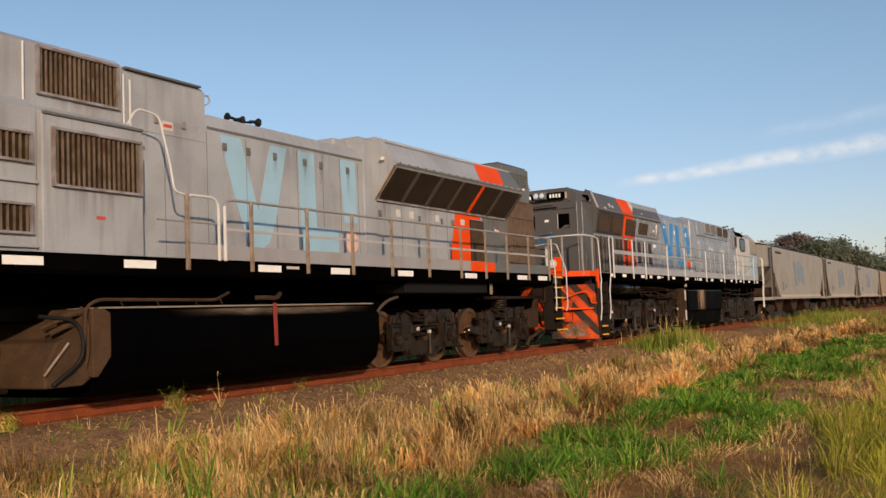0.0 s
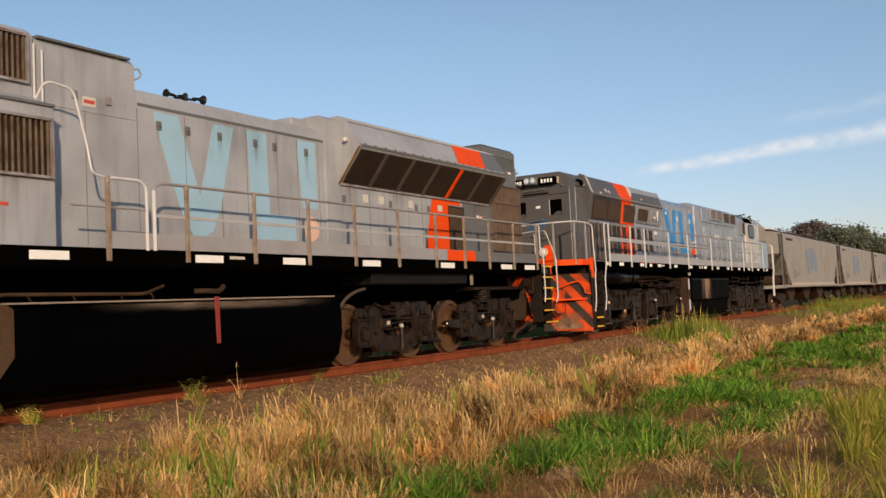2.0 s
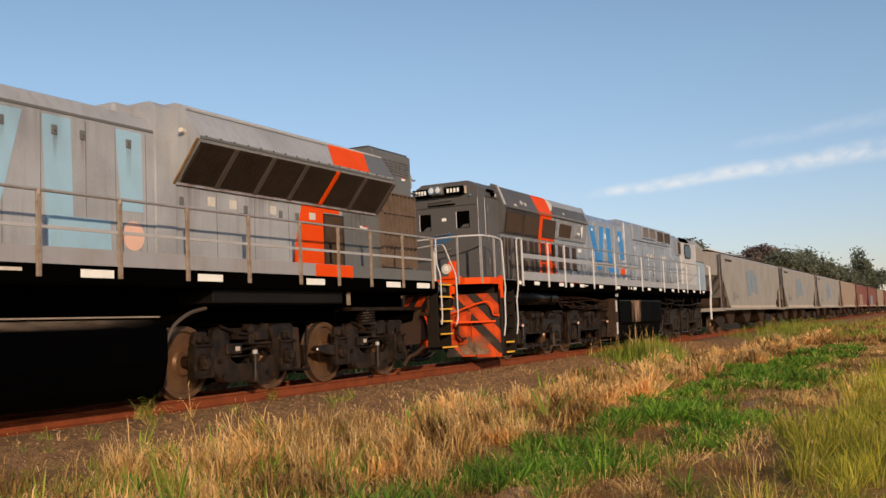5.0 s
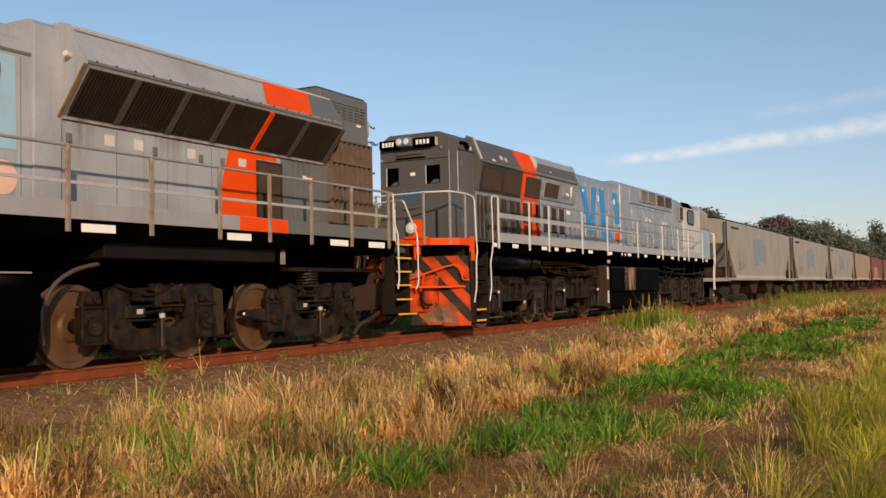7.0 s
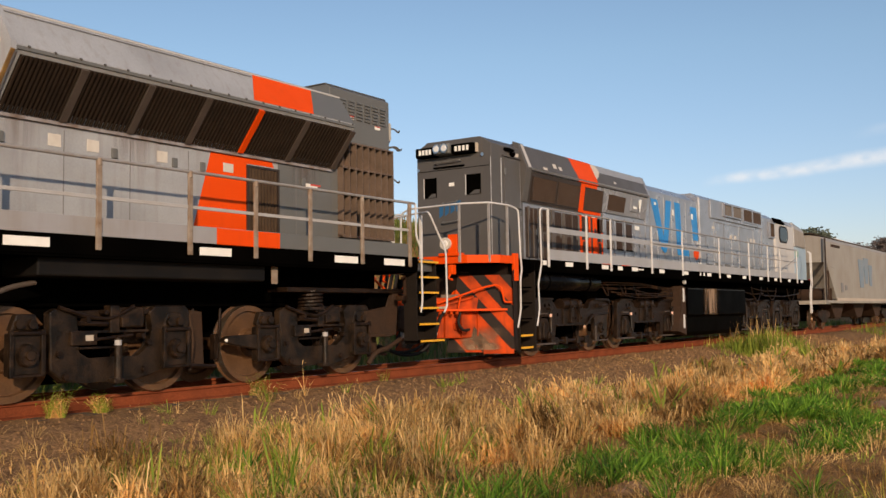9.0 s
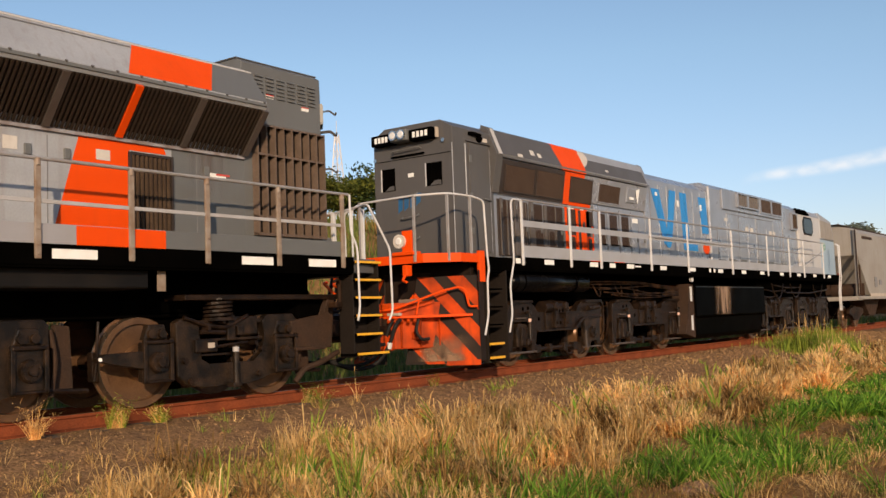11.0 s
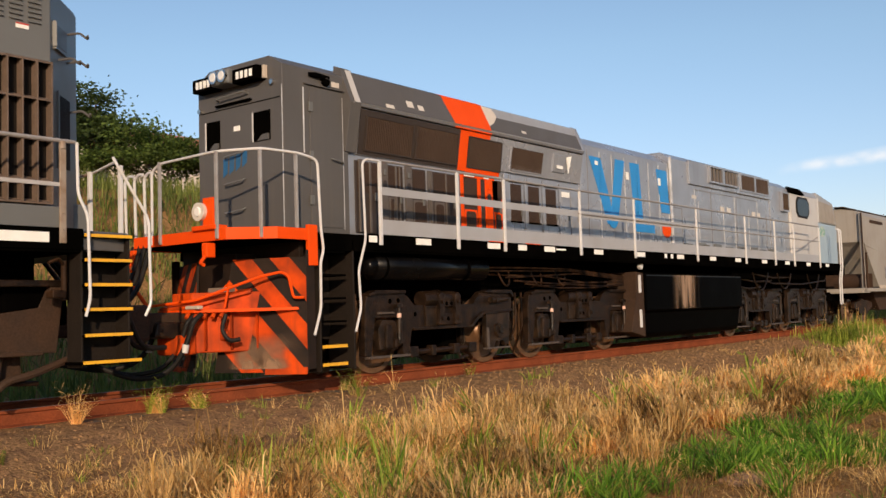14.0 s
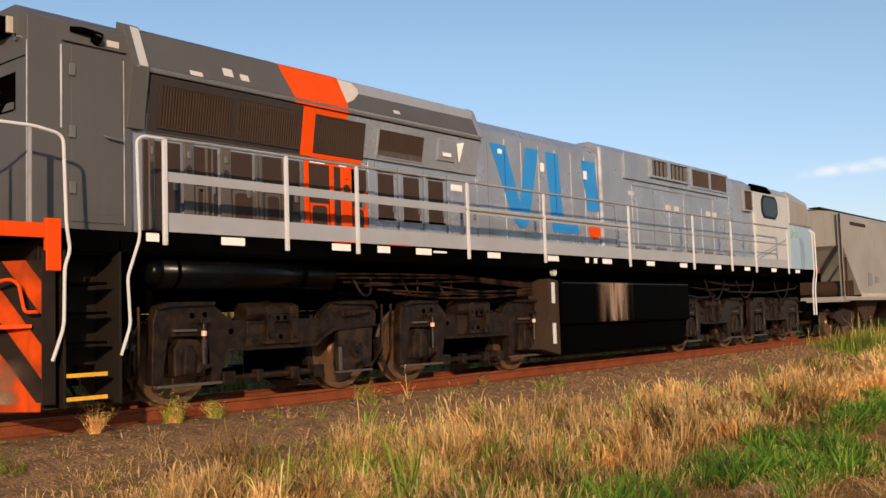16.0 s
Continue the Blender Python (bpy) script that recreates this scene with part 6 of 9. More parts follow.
    # silver engine hood with painted shapes
    part("engine_hood", prism(B(), cross(0.86, 4.04, 4.24, 0.26), "y", 32.76, 36.72, 0.01), SILVER, L)
    for yy in (33.05, 33.55, 34.05, 34.60, 35.15, 35.70, 36.20, 36.66):
        part("door_seam", box(B(), XC + 0.858, XC + 0.868, yy - 0.006, yy + 0.006, 2.05, 3.95), SEAM_PALE if yy > 33.5 else SEAM, L)
    for yy in (32.95, 33.5, 34.0, 34.55, 35.1, 35.65, 36.15):
        part("step_bracket", box(B(), XC + 0.86, XC + 0.90, yy, yy + 0.22, 2.02, 2.16, 0.01), MID_GREY, L)
    xs = XC + 0.864
    plate(L, "painted_stripe", BLUE, xs, [(33.12, 3.84), (33.58, 3.84), (34.08, 2.62), (34.10, 2.52), (33.80, 2.52)])
    plate(L, "painted_stripe", BLUE, xs + 0.004, [(34.20, 3.88), (34.60, 3.88), (34.24, 2.62), (34.19, 2.52), (33.90, 2.52)])
    plate(L, "painted_stripe", BLUE, xs + 0.007, [(34.02 + 0.19 * math.cos(a), 2.62 + 0.18 * math.sin(a)) for a in (2 * math.pi * k / 20 for k in range(20))])
    plate(L, "painted_stripe", BLUE, xs, [(34.84, 3.88), (35.26, 3.88), (35.38, 2.44), (35.00, 2.44)])
    plate(L, "painted_stripe", BLUE, xs + 0.004, [(35.04, 2.42), (35.90, 2.42), (35.88, 2.68), (35.06, 2.68)])
    plate(L, "painted_stripe", BLUE, xs, [(36.08, 3.86), (36.60, 3.86), (36.72, 2.90), (36.28, 2.90)])
    plate(L, "painted_dot", ORANGE, xs + 0.002, [(36.50 + 0.22 * math.cos(a), 2.53 + 0.18 * math.sin(a)) for a in (2 * math.pi * k / 20 for k in range(20))])
    for yy in (33.35, 34.65, 36.15):
        plate(L, "data_plate", WHITE, xs + 0.006, rect(yy, yy + 0.12, 3.50 if yy > 34 else 3.68, 3.66 if yy > 34 else 3.76))
    # electrical section
    part("electrical_hood", prism(B(), cross(0.88, 4.18, 4.33, 0.22), "y", 36.74, 43.05, 0.01), SILVER, L)
    part("hood_edge", box(B(), XC + 0.86, XC + 0.91, 36.73, 36.80, 2.0, 4.20, 0.008), SEAM_PALE, L)
    part("raised_panel", box(B(), XC + 0.87, XC + 0.93, 37.7, 43.0, 3.66, 4.22, 0.012), SILVER, L)
    louvres(L, XC + 0.935, 38.78, 40.62, 3.78, 4.20, 9, True, SILVER, DOOR_POST, "intake_grille", border=0.04, depth=0.06, thin=0.5, back_mat=GRILLE_DARK)
    part("grille_bar", box(B(), XC + 0.93, XC + 1.0, 39.55, 39.68, 3.80, 4.18), SILVER, L)
    louvres(L, XC + 0.935, 40.85, 42.88, 3.74, 4.20, 30, True, SILVER, SCREEN, "intake_screen", border=0.04, depth=0.02)
    part("grille_bar", box(B(), XC + 0.93, XC + 0.97, 41.78, 41.88, 3.76, 4.18), SILVER, L)
    for k, (yy, zt) in enumerate(((37.3, 3.05), (38.05, 3.55), (38.25, 3.3), (39.0, 3.55), (39.75, 3.3), (40.5, 3.55), (40.62, 3.55), (41.45, 3.3), (42.1, 3.55), (42.75, 3.2))):
        part("door_seam", box(B(), XC + 0.878, XC + 0.888, yy - 0.006, yy + 0.006, 2.05, zt), SEAM_PALE if k % 3 else SEAM, L)
        part("door_sill", box(B(), XC + 0.88, XC + 0.91, yy + 0.05, yy + 0.5, 2.02, 2.26 + 0.04 * (k % 2), 0.01), MID_GREY, L)
    for ya, yb, zt in ((38.05, 39.0, 3.56), (39.0, 40.5, 3.56), (40.62, 42.1, 3.56), (36.9, 37.3, 3.06)):
        part("door_seam", box(B(), XC + 0.878, XC + 0.890, ya, yb, zt - 0.012, zt + 0.006), SEAM, L)
    for yy in (39.58, 40.0, 41.70, 42.06, 37.90):
        plate(L, "data_plate", PLATE, XC + 0.884, rect(yy, yy + 0.24, 3.11 if yy > 38 else 3.34, 3.25 if yy > 38 else 3.42))
    part("cab_bulkhead", prism(B(), cross(0.90, 4.08, 4.24, 0.22), "y", 43.05, 44.55, 0.01), SILVER, L)
    louvres(L, XC + 0.925, 43.85, 44.42, 3.40, 3.96, 8, True, SILVER, GRILLE, "intake_grille", border=0.04)
    # cab
    cb = B()
    prism(cb, [(XC - 0.95, 1.93), (XC + 0.95, 1.93), (XC + 0.95, 3.98), (XC + 0.86, 4.12), (XC + 0.6, 4.22), (XC - 0.6, 4.22), (XC - 0.86, 4.12), (XC - 0.95, 3.98)], "y", 44.55, 47.1, 0.03)
    cab = part("cab", cb, CAB_PALE, L, "pale driver's cab with dark side window")
    part("cab_roof_edge", prism(B(), [(XC + 0.93, 3.96), (XC + 1.02, 3.99), (XC + 0.88, 4.17), (XC + 0.84, 4.12)], "y", 44.5, 45.7), BLACK, cab)
    part("cab_roof_cover", prism(B(), [(XC + 0.952, 3.97), (XC + 0.958, 3.97), (XC + 0.868, 4.125), (XC + 0.60, 4.232), (XC + 0.60, 4.215)], "y", 45.7, 47.1), MID_SILVER, cab)
    wf = B()
    prism(wf, [(45.22, 3.30), (46.06, 3.30), (46.24, 3.46), (46.24, 3.76), (46.06, 3.92), (45.22, 3.92), (45.06, 3.76), (45.06, 3.46)], "x", XC + 0.93, XC + 0.965, 0.008)
    win = part("cab_window", wf, RUBBER, cab, "dark rounded side window")
    part("pane", prism(B(), [(45.27, 3.36), (46.01, 3.36), (46.15, 3.48), (46.15, 3.74), (46.01, 3.86), (45.27, 3.86), (45.15, 3.74), (45.15, 3.48)], "x", XC + 0.962, XC + 0.972), GLASS, win)
    part("cab_door", box(B(), XC + 0.945, XC + 0.966, 44.62, 45.0, 2.0, 3.5, 0.005), CAB_PALE, cab)
    ns = B()
    prism(ns, [(XC - 0.95, 47.1), (XC + 0.95, 47.1), (XC + 0.88, 49.2), (XC - 0.88, 49.2)], "z", 1.93, 3.24, 0.04)
    part("nose", ns, NOSE_BLUE, L, "pale blue-grey tapered nose")
    wn_ = B()
    prism(wn_, [(47.1, 3.24), (49.1, 3.24), (48.75, 3.95), (47.1, 4.18)], "x", XC - 0.92, XC + 0.92, 0.04)
    part("windscreen_block", wn_, MID_SILVER, L)
    part("side_screen", prism(B(), [(47.25, 3.28), (48.95, 3.28), (48.65, 3.86), (47.25, 3.94)], "x", XC + 0.915, XC + 0.935, 0.005), BEIGE_SCREEN, L)
    part("screen_post", box(B(), XC + 0.93, XC + 0.955, 47.10, 47.19, 3.26, 4.02, 0.006), CAB_PALE, L)
    plate(L, "round_emblem", EMBLEM, XC + 0.948, [(47.45 + 0.28 * math.cos(a), 2.98 + 0.17 * math.sin(a)) for a in (2 * math.pi * k / 16 for k in range(16))])
    for yy in (47.60, 47.80):
        part("grab_rail", tube(B(), bend([(EDGE - 0.1, yy, 3.06), (EDGE, yy - 0.02, 3.0), (EDGE, yy, 1.9), (EDGE, yy - 0.2, 1.4), (EDGE, yy - 0.2, 0.7)], 0.1), 0.022, 8), POST_WHITE, L)
    part("end_platform", box(B(), XC - 0.98, XC + 0.98, 47.74, 49.5, 1.65, 1.9, 0.02), BLACK, L)
    part("marker_lamp", box(B(), XC + 0.88, XC + 0.95, 49.36, 49.46, 1.88, 2.06, 0.01), RED_PAINT, L, "red marker lamp")
    # hood end: face, number boards, lamps, openings
    fy = 25.08
    for x0, x1, lab in ((XC + 0.06, XC + 0.56, 1), (XC - 0.80, XC - 0.34, 0)):
        nb = box(B(), x0, x1, fy - 0.16, fy + 0.02, 4.03, 4.22, 0.012)
        brd = part("number_board", nb, BLACK, L, "black number board with white marks")
        for k in range(4):
            xa = x0 + 0.07 + k * (x1 - x0 - 0.14) / 4
            part("white_mark", box(B(), xa + 0.015, xa + 0.07, fy - 0.166, fy - 0.159, 4.075, 4.175), WHITE, brd)
    part("board_end", box(B(), XC + 0.562, XC + 0.60, fy - 0.07, fy, 4.04, 4.22, 0.008), SILL, L)
    part("headlight_box", box(B(), XC - 0.33, XC + 0.05, fy - 0.22, fy + 0.02, 4.04, 4.25, 0.03), MID_GREY, L)
    for dx in (-0.23, -0.05):
        ring = cyl(B(), (XC + dx, fy - 0.22, 4.15), (XC + dx, fy - 0.26, 4.15), 0.085, 0.09, 20)
        lamp = part("headlight", ring, CHROME, L, "round chrome headlight")
        part("lens", cyl(B(), (XC + dx, fy - 0.255, 4.15), (XC + dx, fy - 0.268, 4.15), 0.07, 0.055, 20), LENS, lamp)
    part("face_ledge", box(B(), XC - 0.45, XC + 0.28, fy - 0.05, fy, 3.80, 3.825, 0.005), BLACK, L)
    part("face_handle", tube(B(), bend([(XC - 0.4, fy, 3.87), (XC - 0.4, fy - 0.08, 3.9), (XC + 0.2, fy - 0.08, 3.92), (XC + 0.2, fy, 3.9)], 0.03), 0.012, 6), MID_GREY, L)
    # black plate paints the shade of a recess, white strip its lit inner edge
    for x0, x1 in ((XC + 0.30, XC + 0.64), (XC - 0.70, XC - 0.40)):
        op = box(B(), x0, x1, fy - 0.006, fy + 0.004, 3.22, 3.62)
        o = part("lamp_recess", op, BLACK, L, "black plate standing in for a shaded recess")
        part("recess_frame", box(B(), x0 - 0.012, x0 + 0.004, fy - 0.02, fy, 3.22, 3.62), POST_WHITE, o)
        part("recess_bracket", prism(B(), [(x0 + 0.10, 3.225), (x1 - 0.02, 3.225), (x1 - 0.02, 3.30), (x0 + 0.2, 3.30)], "y", fy - 0.03, fy - 0.005), DARK_GREY, o)
    plate_bm = box(B(), XC - 0.10, XC + 0.02, fy - 0.012, fy, 3.42, 3.49)
    part("data_plate", plate_bm, WHITE, L)
    for k in range(4):
        w0 = XC - 0.34 + 0.135 * k
        bl = prism(B(), [(w0, 3.06 + 0.02 * k), (w0 + 0.10, 3.07 + 0.02 * k), (w0 + 0.085, 2.86 + 0.035 * k), (w0 - 0.01, 2.80 + 0.035 * k)], "y", fy - 0.004, fy - 0.0005)
        part("painted_bar", bl, DEEP_BLUE, L, "dull blue painted bar")
    part("corner_seam", box(B(), XC + 0.864, XC + 0.874, fy - 0.004, fy + 0.012, 2.02, 3.92), SEAM_PALE, L, "pale line along the hood corner")
    part("corner_seam", box(B(), SIDE - 0.002, SIDE + 0.004, 26.19, 26.20, 2.05, 3.9), SEAM_PALE, L)
    for z, w in ((3.10, 0.34), (2.72, 0.36), (2.32, 0.36)):
        part("face_handle", tube(B(), bend([(XC - 0.25, fy, z), (XC - 0.25, fy - 0.07, z - 0.03), (XC - 0.25 + w, fy - 0.07, z), (XC - 0.25 + w, fy, z + 0.03)], 0.03), 0.013, 6), MID_GREY, L)
    for xx in (XC + 0.70, XC - 0.82):
        part("marker_lamp", cyl(B(), (xx, fy, 3.98 if xx > XC else 3.80), (xx, fy - 0.04, 3.98 if xx > XC else 3.80), 0.035, seg=14), CHROME, L, "small round marker lamp")
    part("face_seam", box(B(), XC - 0.80, XC + 0.84, fy - 0.006, fy, 3.755, 3.767), BLACK, L)
    # side door of the hood end
    sd = part("end_door", box(B(), SIDE - 0.004, SIDE + 0.014, 25.56, 26.18, 2.06, 3.96, 0.005), DARK_GREY, L)
    for z in (2.35, 2.95, 3.62):
        part("hinge", box(B(), SIDE + 0.01, SIDE + 0.035, 25.53, 25.60, z, z + 0.13, 0.006), MID_GREY, sd)
    part("handle", tube(B(), bend([(SIDE + 0.012, 25.95, 3.02), (SIDE + 0.06, 25.97, 3.0), (SIDE + 0.06, 26.15, 2.98), (SIDE + 0.012, 26.16, 2.98)], 0.02), 0.012, 6), MID_GREY, sd)
    part("door_louvre", box(B(), SIDE + 0.012, SIDE + 0.018, 25.72, 26.06, 2.15, 2.42), DARK_GREY, sd)
    part("door_strip", box(B(), SIDE, SIDE + 0.010, 25.44, 25.456, 3.05, 3.94), SEAM_PALE, L)
    part("drip_rail", prism(B(), [(SIDE - 0.002, 3.985), (SIDE + 0.035, 3.985), (SIDE + 0.035, 3.995), (SIDE - 0.002, 4.005)], "y", 25.46, 26.22), DARK_GREY, L)
    hornb = B()
    cyl(hornb, (SIDE + 0.02, 25.55, 4.13), (SIDE + 0.05, 25.82, 4.12), 0.03, seg=8)
    cyl(hornb, (SIDE + 0.03, 25.80, 4.08), (SIDE + 0.03, 25.88, 4.05), 0.045, 0.06, 12)
    tube(hornb, bend([(SIDE - 0.02, 25.60, 4.16), (SIDE + 0.06, 25.66, 4.15), (SIDE + 0.06, 25.90, 4.13), (SIDE - 0.02, 25.95, 4.14)], 0.04), 0.014, 6)
    part("sand_filler", hornb, BLACK, L)
    part("data_plate", box(B(), SIDE - 0.002, SIDE + 0.006, 25.99, 26.14, 4.03, 4.10), BEIGE, L)
    # front platform, end beam, plough
    pl = [(XC - 1.38, 25.1), (XC - 1.38, 24.5), (XC - 0.95, 24.05), (XC + 0.95, 24.05), (XC + 1.38, 24.5), (XC + 1.38, 25.1)]
    part("end_platform", prism(B(), [(XC - 1.34, 25.07), (XC - 1.34, 24.52), (XC - 0.93, 24.09), (XC + 0.93, 24.09), (XC + 1.34, 24.52), (XC + 1.34, 25.07)], "z", 1.84, 1.92), BLACK, L)
    eb = B()
    inner = [(XC - 1.345, 25.1), (XC - 1.345, 24.515), (XC - 0.935, 24.085), (XC + 0.935, 24.085), (XC + 1.345, 24.515), (XC + 1.345, 25.1)]
    n = len(pl)
    ring = [[eb.verts.new((p[0], p[1], z)) for p in poly] for poly, z in ((pl, 1.825), (pl, 1.97), (inner, 1.97), (inner, 1.825))]
    for a, b in zip(ring, ring[1:] + ring[:1]):
        for i in range(n - 1):
            eb.faces.new((a[i], a[i + 1], b[i + 1], b[i]))
    eb.faces.new([r[0] for r in ring])
    eb.faces.new([r[-1] for r in ring[::-1]])
    part("end_beam", eb, ORANGE, L, "orange end beam")
    ls = B()
    prism(ls, [(XC + 0.55, 24.02), (XC + 0.75, 24.02), (XC + 0.75, 24.09), (XC + 0.55, 24.09)], "z", 1.98, 2.36, 0.01)
    prism(ls, [(XC + 0.35, 24.0), (XC + 0.80, 24.0), (XC + 0.80, 24.2), (XC + 0.35, 24.2)], "z", 1.96, 2.02, 0.01)
    part("lamp_bracket", ls, ORANGE, L)
    dl = part("ditch_light", cyl(B(), (XC + 0.53, 24.12, 2.19), (XC + 0.53, 23.96, 2.19), 0.10, 0.115, 22), PLATE, L, "round chrome lamp on an orange bracket")
    part("lens", cyl(B(), (XC + 0.53, 23.965, 2.19), (XC + 0.53, 23.945, 2.19), 0.07, 0.05, 22), LENS, dl)
    # front railing
    for x_, y_ in ((EDGE - 0.06, 24.86), (XC + 1.24, 24.36), (XC + 0.80, 24.04), (XC - 0.35, 24.04)):
        part("post", box(B(), x_ - 0.024, x_ + 0.024, y_ - 0.016, y_ + 0.016, 1.84, 2.92, 0.006), RAIL_TUBE, L)
    rl = bend([(XC - 0.55, 24.06, 1.85), (XC - 0.55, 24.06, 2.82), (XC - 0.35, 24.05, 2.90), (XC + 0.80, 24.05, 2.92), (XC + 1.24, 24.38, 2.94), (EDGE - 0.04, 24.90, 2.92), (EDGE + 0.0, 25.18, 2.86), (EDGE + 0.02, 25.20, 1.95), (EDGE + 0.02, 25.24, 1.70), (EDGE + 0.02, 25.18, 1.55), (EDGE + 0.02, 25.17, 0.95), (EDGE + 0.02, 25.05, 0.62)], 0.09)
    part("end_rail", tube(B(), rl, 0.018, 8), POST_WHITE, L)
    part("grab_rail", tube(B(), bend([(EDGE + 0.02, 26.33, 2.96), (EDGE + 0.02, 26.07, 2.96), (EDGE + 0.02, 26.0, 2.90), (EDGE + 0.02, 26.03, 1.86), (EDGE + 0.02, 25.88, 1.45), (EDGE + 0.02, 25.91, 0.95), (EDGE + 0.02, 25.80, 0.64)], 0.07), 0.017, 8), POST_WHITE, L)
    for k in range(3):
        xx = XC - 0.75 - k * 0.22
        part("grab_rail", tube(B(), bend([(xx, 24.1, 1.9), (xx, 24.08, 2.75), (xx + 0.1, 24.08, 2.82), (xx + 0.2, 24.08, 2.80)], 0.08), 0.02, 8), POST_WHITE, L)
    # corner step well
    lw = B()
    for yy in (25.20, 25.82):
        box(lw, EDGE - 0.5, EDGE - 0.02, yy - 0.014, yy + 0.014, 0.15, 1.85, 0.004)
    box(lw, EDGE - 0.5, EDGE - 0.47, 25.2, 25.82, 0.55, 1.85)
    part("step_well", lw, LADDER, L)
    for z in (1.70, 1.40, 1.10, 0.80, 0.48, 0.25):
        s = part("step", box(B(), EDGE - 0.32, EDGE - 0.01, 25.21, 25.66, z - 0.03, z - 0.004), BLACK, L)
        if z < 0.6:
            part("step_edge", box(B(), EDGE - 0.012, EDGE + 0.008, 25.21, 25.65, z - 0.034, z + 0.006), YELLOW, s, "yellow step edge")
    br = B()
    box(br, EDGE - 0.06, EDGE + 0.0, 25.0, 25.16, 1.50, 2.02, 0.01)
    part("end_bracket", br, ORANGE, L)
    # plough: two raked halves with diagonal stripes
    def plough(sx):
        X = lambda d: XC + sx * d
        top, bot = [(1.385, 25.089, 1.62), (0.36, 24.628, 1.62)], [(1.385, 24.950, 0.17), (0.22, 24.426, 0.17)]
        def at(u, v):
            a = Vector(top[0]).lerp(Vector(top[1]), u)
            b = Vector(bot[0]).lerp(Vector(bot[1]), u)
            p = b.lerp(a, v)
            return Vector((X(p.x), p.y, p.z))
        n = (at(1, 0) - at(0, 0)).cross(at(0, 1) - at(0, 0)).normalized()
        if n.y > 0:
            n = -n
        def sheet(uv, lift, thick=0.012):
            bm = B()
            f = [at(u, v) + n * lift for u, v in uv]
            lo, hi = [bm.verts.new(p - n * thick) for p in f], [bm.verts.new(p) for p in f]
            bm.faces.new(hi), bm.faces.new(lo[::-1])
            for i in range(len(f)):
                j = (i + 1) % len(f)
                bm.faces.new((lo[i], lo[j], hi[j], hi[i]))
            return bm
        pw = part("plough", sheet([(0, 0), (1, 0), (1, 1), (0, 1)], 0.0, 0.03), PLOW_DARK, L, "snow plough with orange diagonal stripes")
        for v in (-0.58, -0.20, 0.18, 0.56):
            lo, hi = v, v + 0.20
            pts = []
            # a diagonal stripe from the outer foot to the inner top, cut to the sheet
            for u, base in ((0, lo), (1, lo + 0.82), (1, hi + 0.82), (0, hi)):
                pts.append((u, base))
            poly = clip_unit(pts)
            if len(poly) > 2:
                part("orange_stripe", sheet(poly, 0.004, 0.003), ORANGE_DIRTY, pw, "scuffed orange stripe")
        part("plough_edge", sheet([(0.0, -0.02), (0.45, -0.02), (0.45, 0.04), (0.0, 0.04)], 0.008, 0.01), ORANGE_DIRTY, pw)
        part("plough_dust", sheet([(0.02, 0.03), (0.98, 0.03), (0.98, 0.34), (0.02, 0.34)], 0.010, 0.004), PLOUGH_DUST, pw, "pale track dust on the plough")
        part("plough_cheek", box(B(), *sorted((X(1.375), X(1.39))), 24.96, 25.1, 0.2, 1.70, 0.005), PLOW_DARK, pw)
    plough(1)
    plough(-1)
    part("end_wall", box(B(), XC - 1.2, XC + 1.2, 25.02, 25.10, 0.5, 1.82, 0.01), PLOW_DARK, L)
    # black block added as dark backing between the plough halves
    part("coupler_pocket", box(B(), XC - 0.40, XC + 0.40, 24.66, 25.0, 0.55, 1.70, 0.02), PLOW_DARK, L)
    # draft gear box: a wedge behind the coupler, with a wide shelf over it, levers and hoses
    dg = prism(B(), [(XC - 0.84, 24.88), (XC + 0.84, 24.88), (XC + 0.20, 24.10), (XC - 0.20, 24.10)], "z", 0.44, 1.20, 0.02)
    draft = part("draft_box", dg, ORANGE_DIRTY, L, "scuffed orange draft box")
    part("shelf", prism(B(), [(XC - 1.18, 24.92), (XC + 1.28, 24.92), (XC + 0.95, 24.60), (XC + 0.34, 24.02), (XC - 0.34, 23.98), (XC - 0.9, 24.55)], "z", 0.945, 0.985, 0.008), ORANGE, draft)
    for u in (0.18, 0.5, 0.82):
        rx, ry = XC + 0.84 - 0.64 * u, 24.88 - 0.78 * u
        part("rib", prism(B(), [(rx - 0.015, ry), (rx + 0.015, ry), (rx + 0.05, ry - 0.06), (rx + 0.02, ry - 0.06)], "z", 0.48, 0.94, 0.004), ORANGE_DIRTY, draft)
    part("knuckle_bracket", box(B(), XC + 0.40, XC + 0.54, 24.36, 24.48, 0.58, 0.72, 0.03), ORANGE_DIRTY, draft)
    tp_plate = B()
    v = [tp_plate.verts.new(p) for p in ((XC - 0.30, 23.98, 1.02), (XC + 0.22, 24.02, 1.03), (XC + 0.72, 24.62, 1.22), (XC + 0.52, 24.86, 1.29), (XC - 0.55, 24.86, 1.27))]
    w_ = [tp_plate.verts.new(p.co - Vector((0, 0, 0.035))) for p in v]
    tp_plate.faces.new(v)
    tp_plate.faces.new(w_[::-1])
    for a in range(5):
        b = (a + 1) % 5
        tp_plate.faces.new((v[a], w_[a], w_[b], v[b]))
    part("top_plate", tp_plate, ORANGE_DIRTY, L, "scuffed orange sloping plate")
    part("plate_dust", prism(B(), [(XC + 0.10, 24.44), (XC + 0.44, 24.50), (XC + 0.40, 24.78), (XC + 0.05, 24.74)], "z", 1.20, 1.262), PLOW_GREY, L, "dusty steel pad")
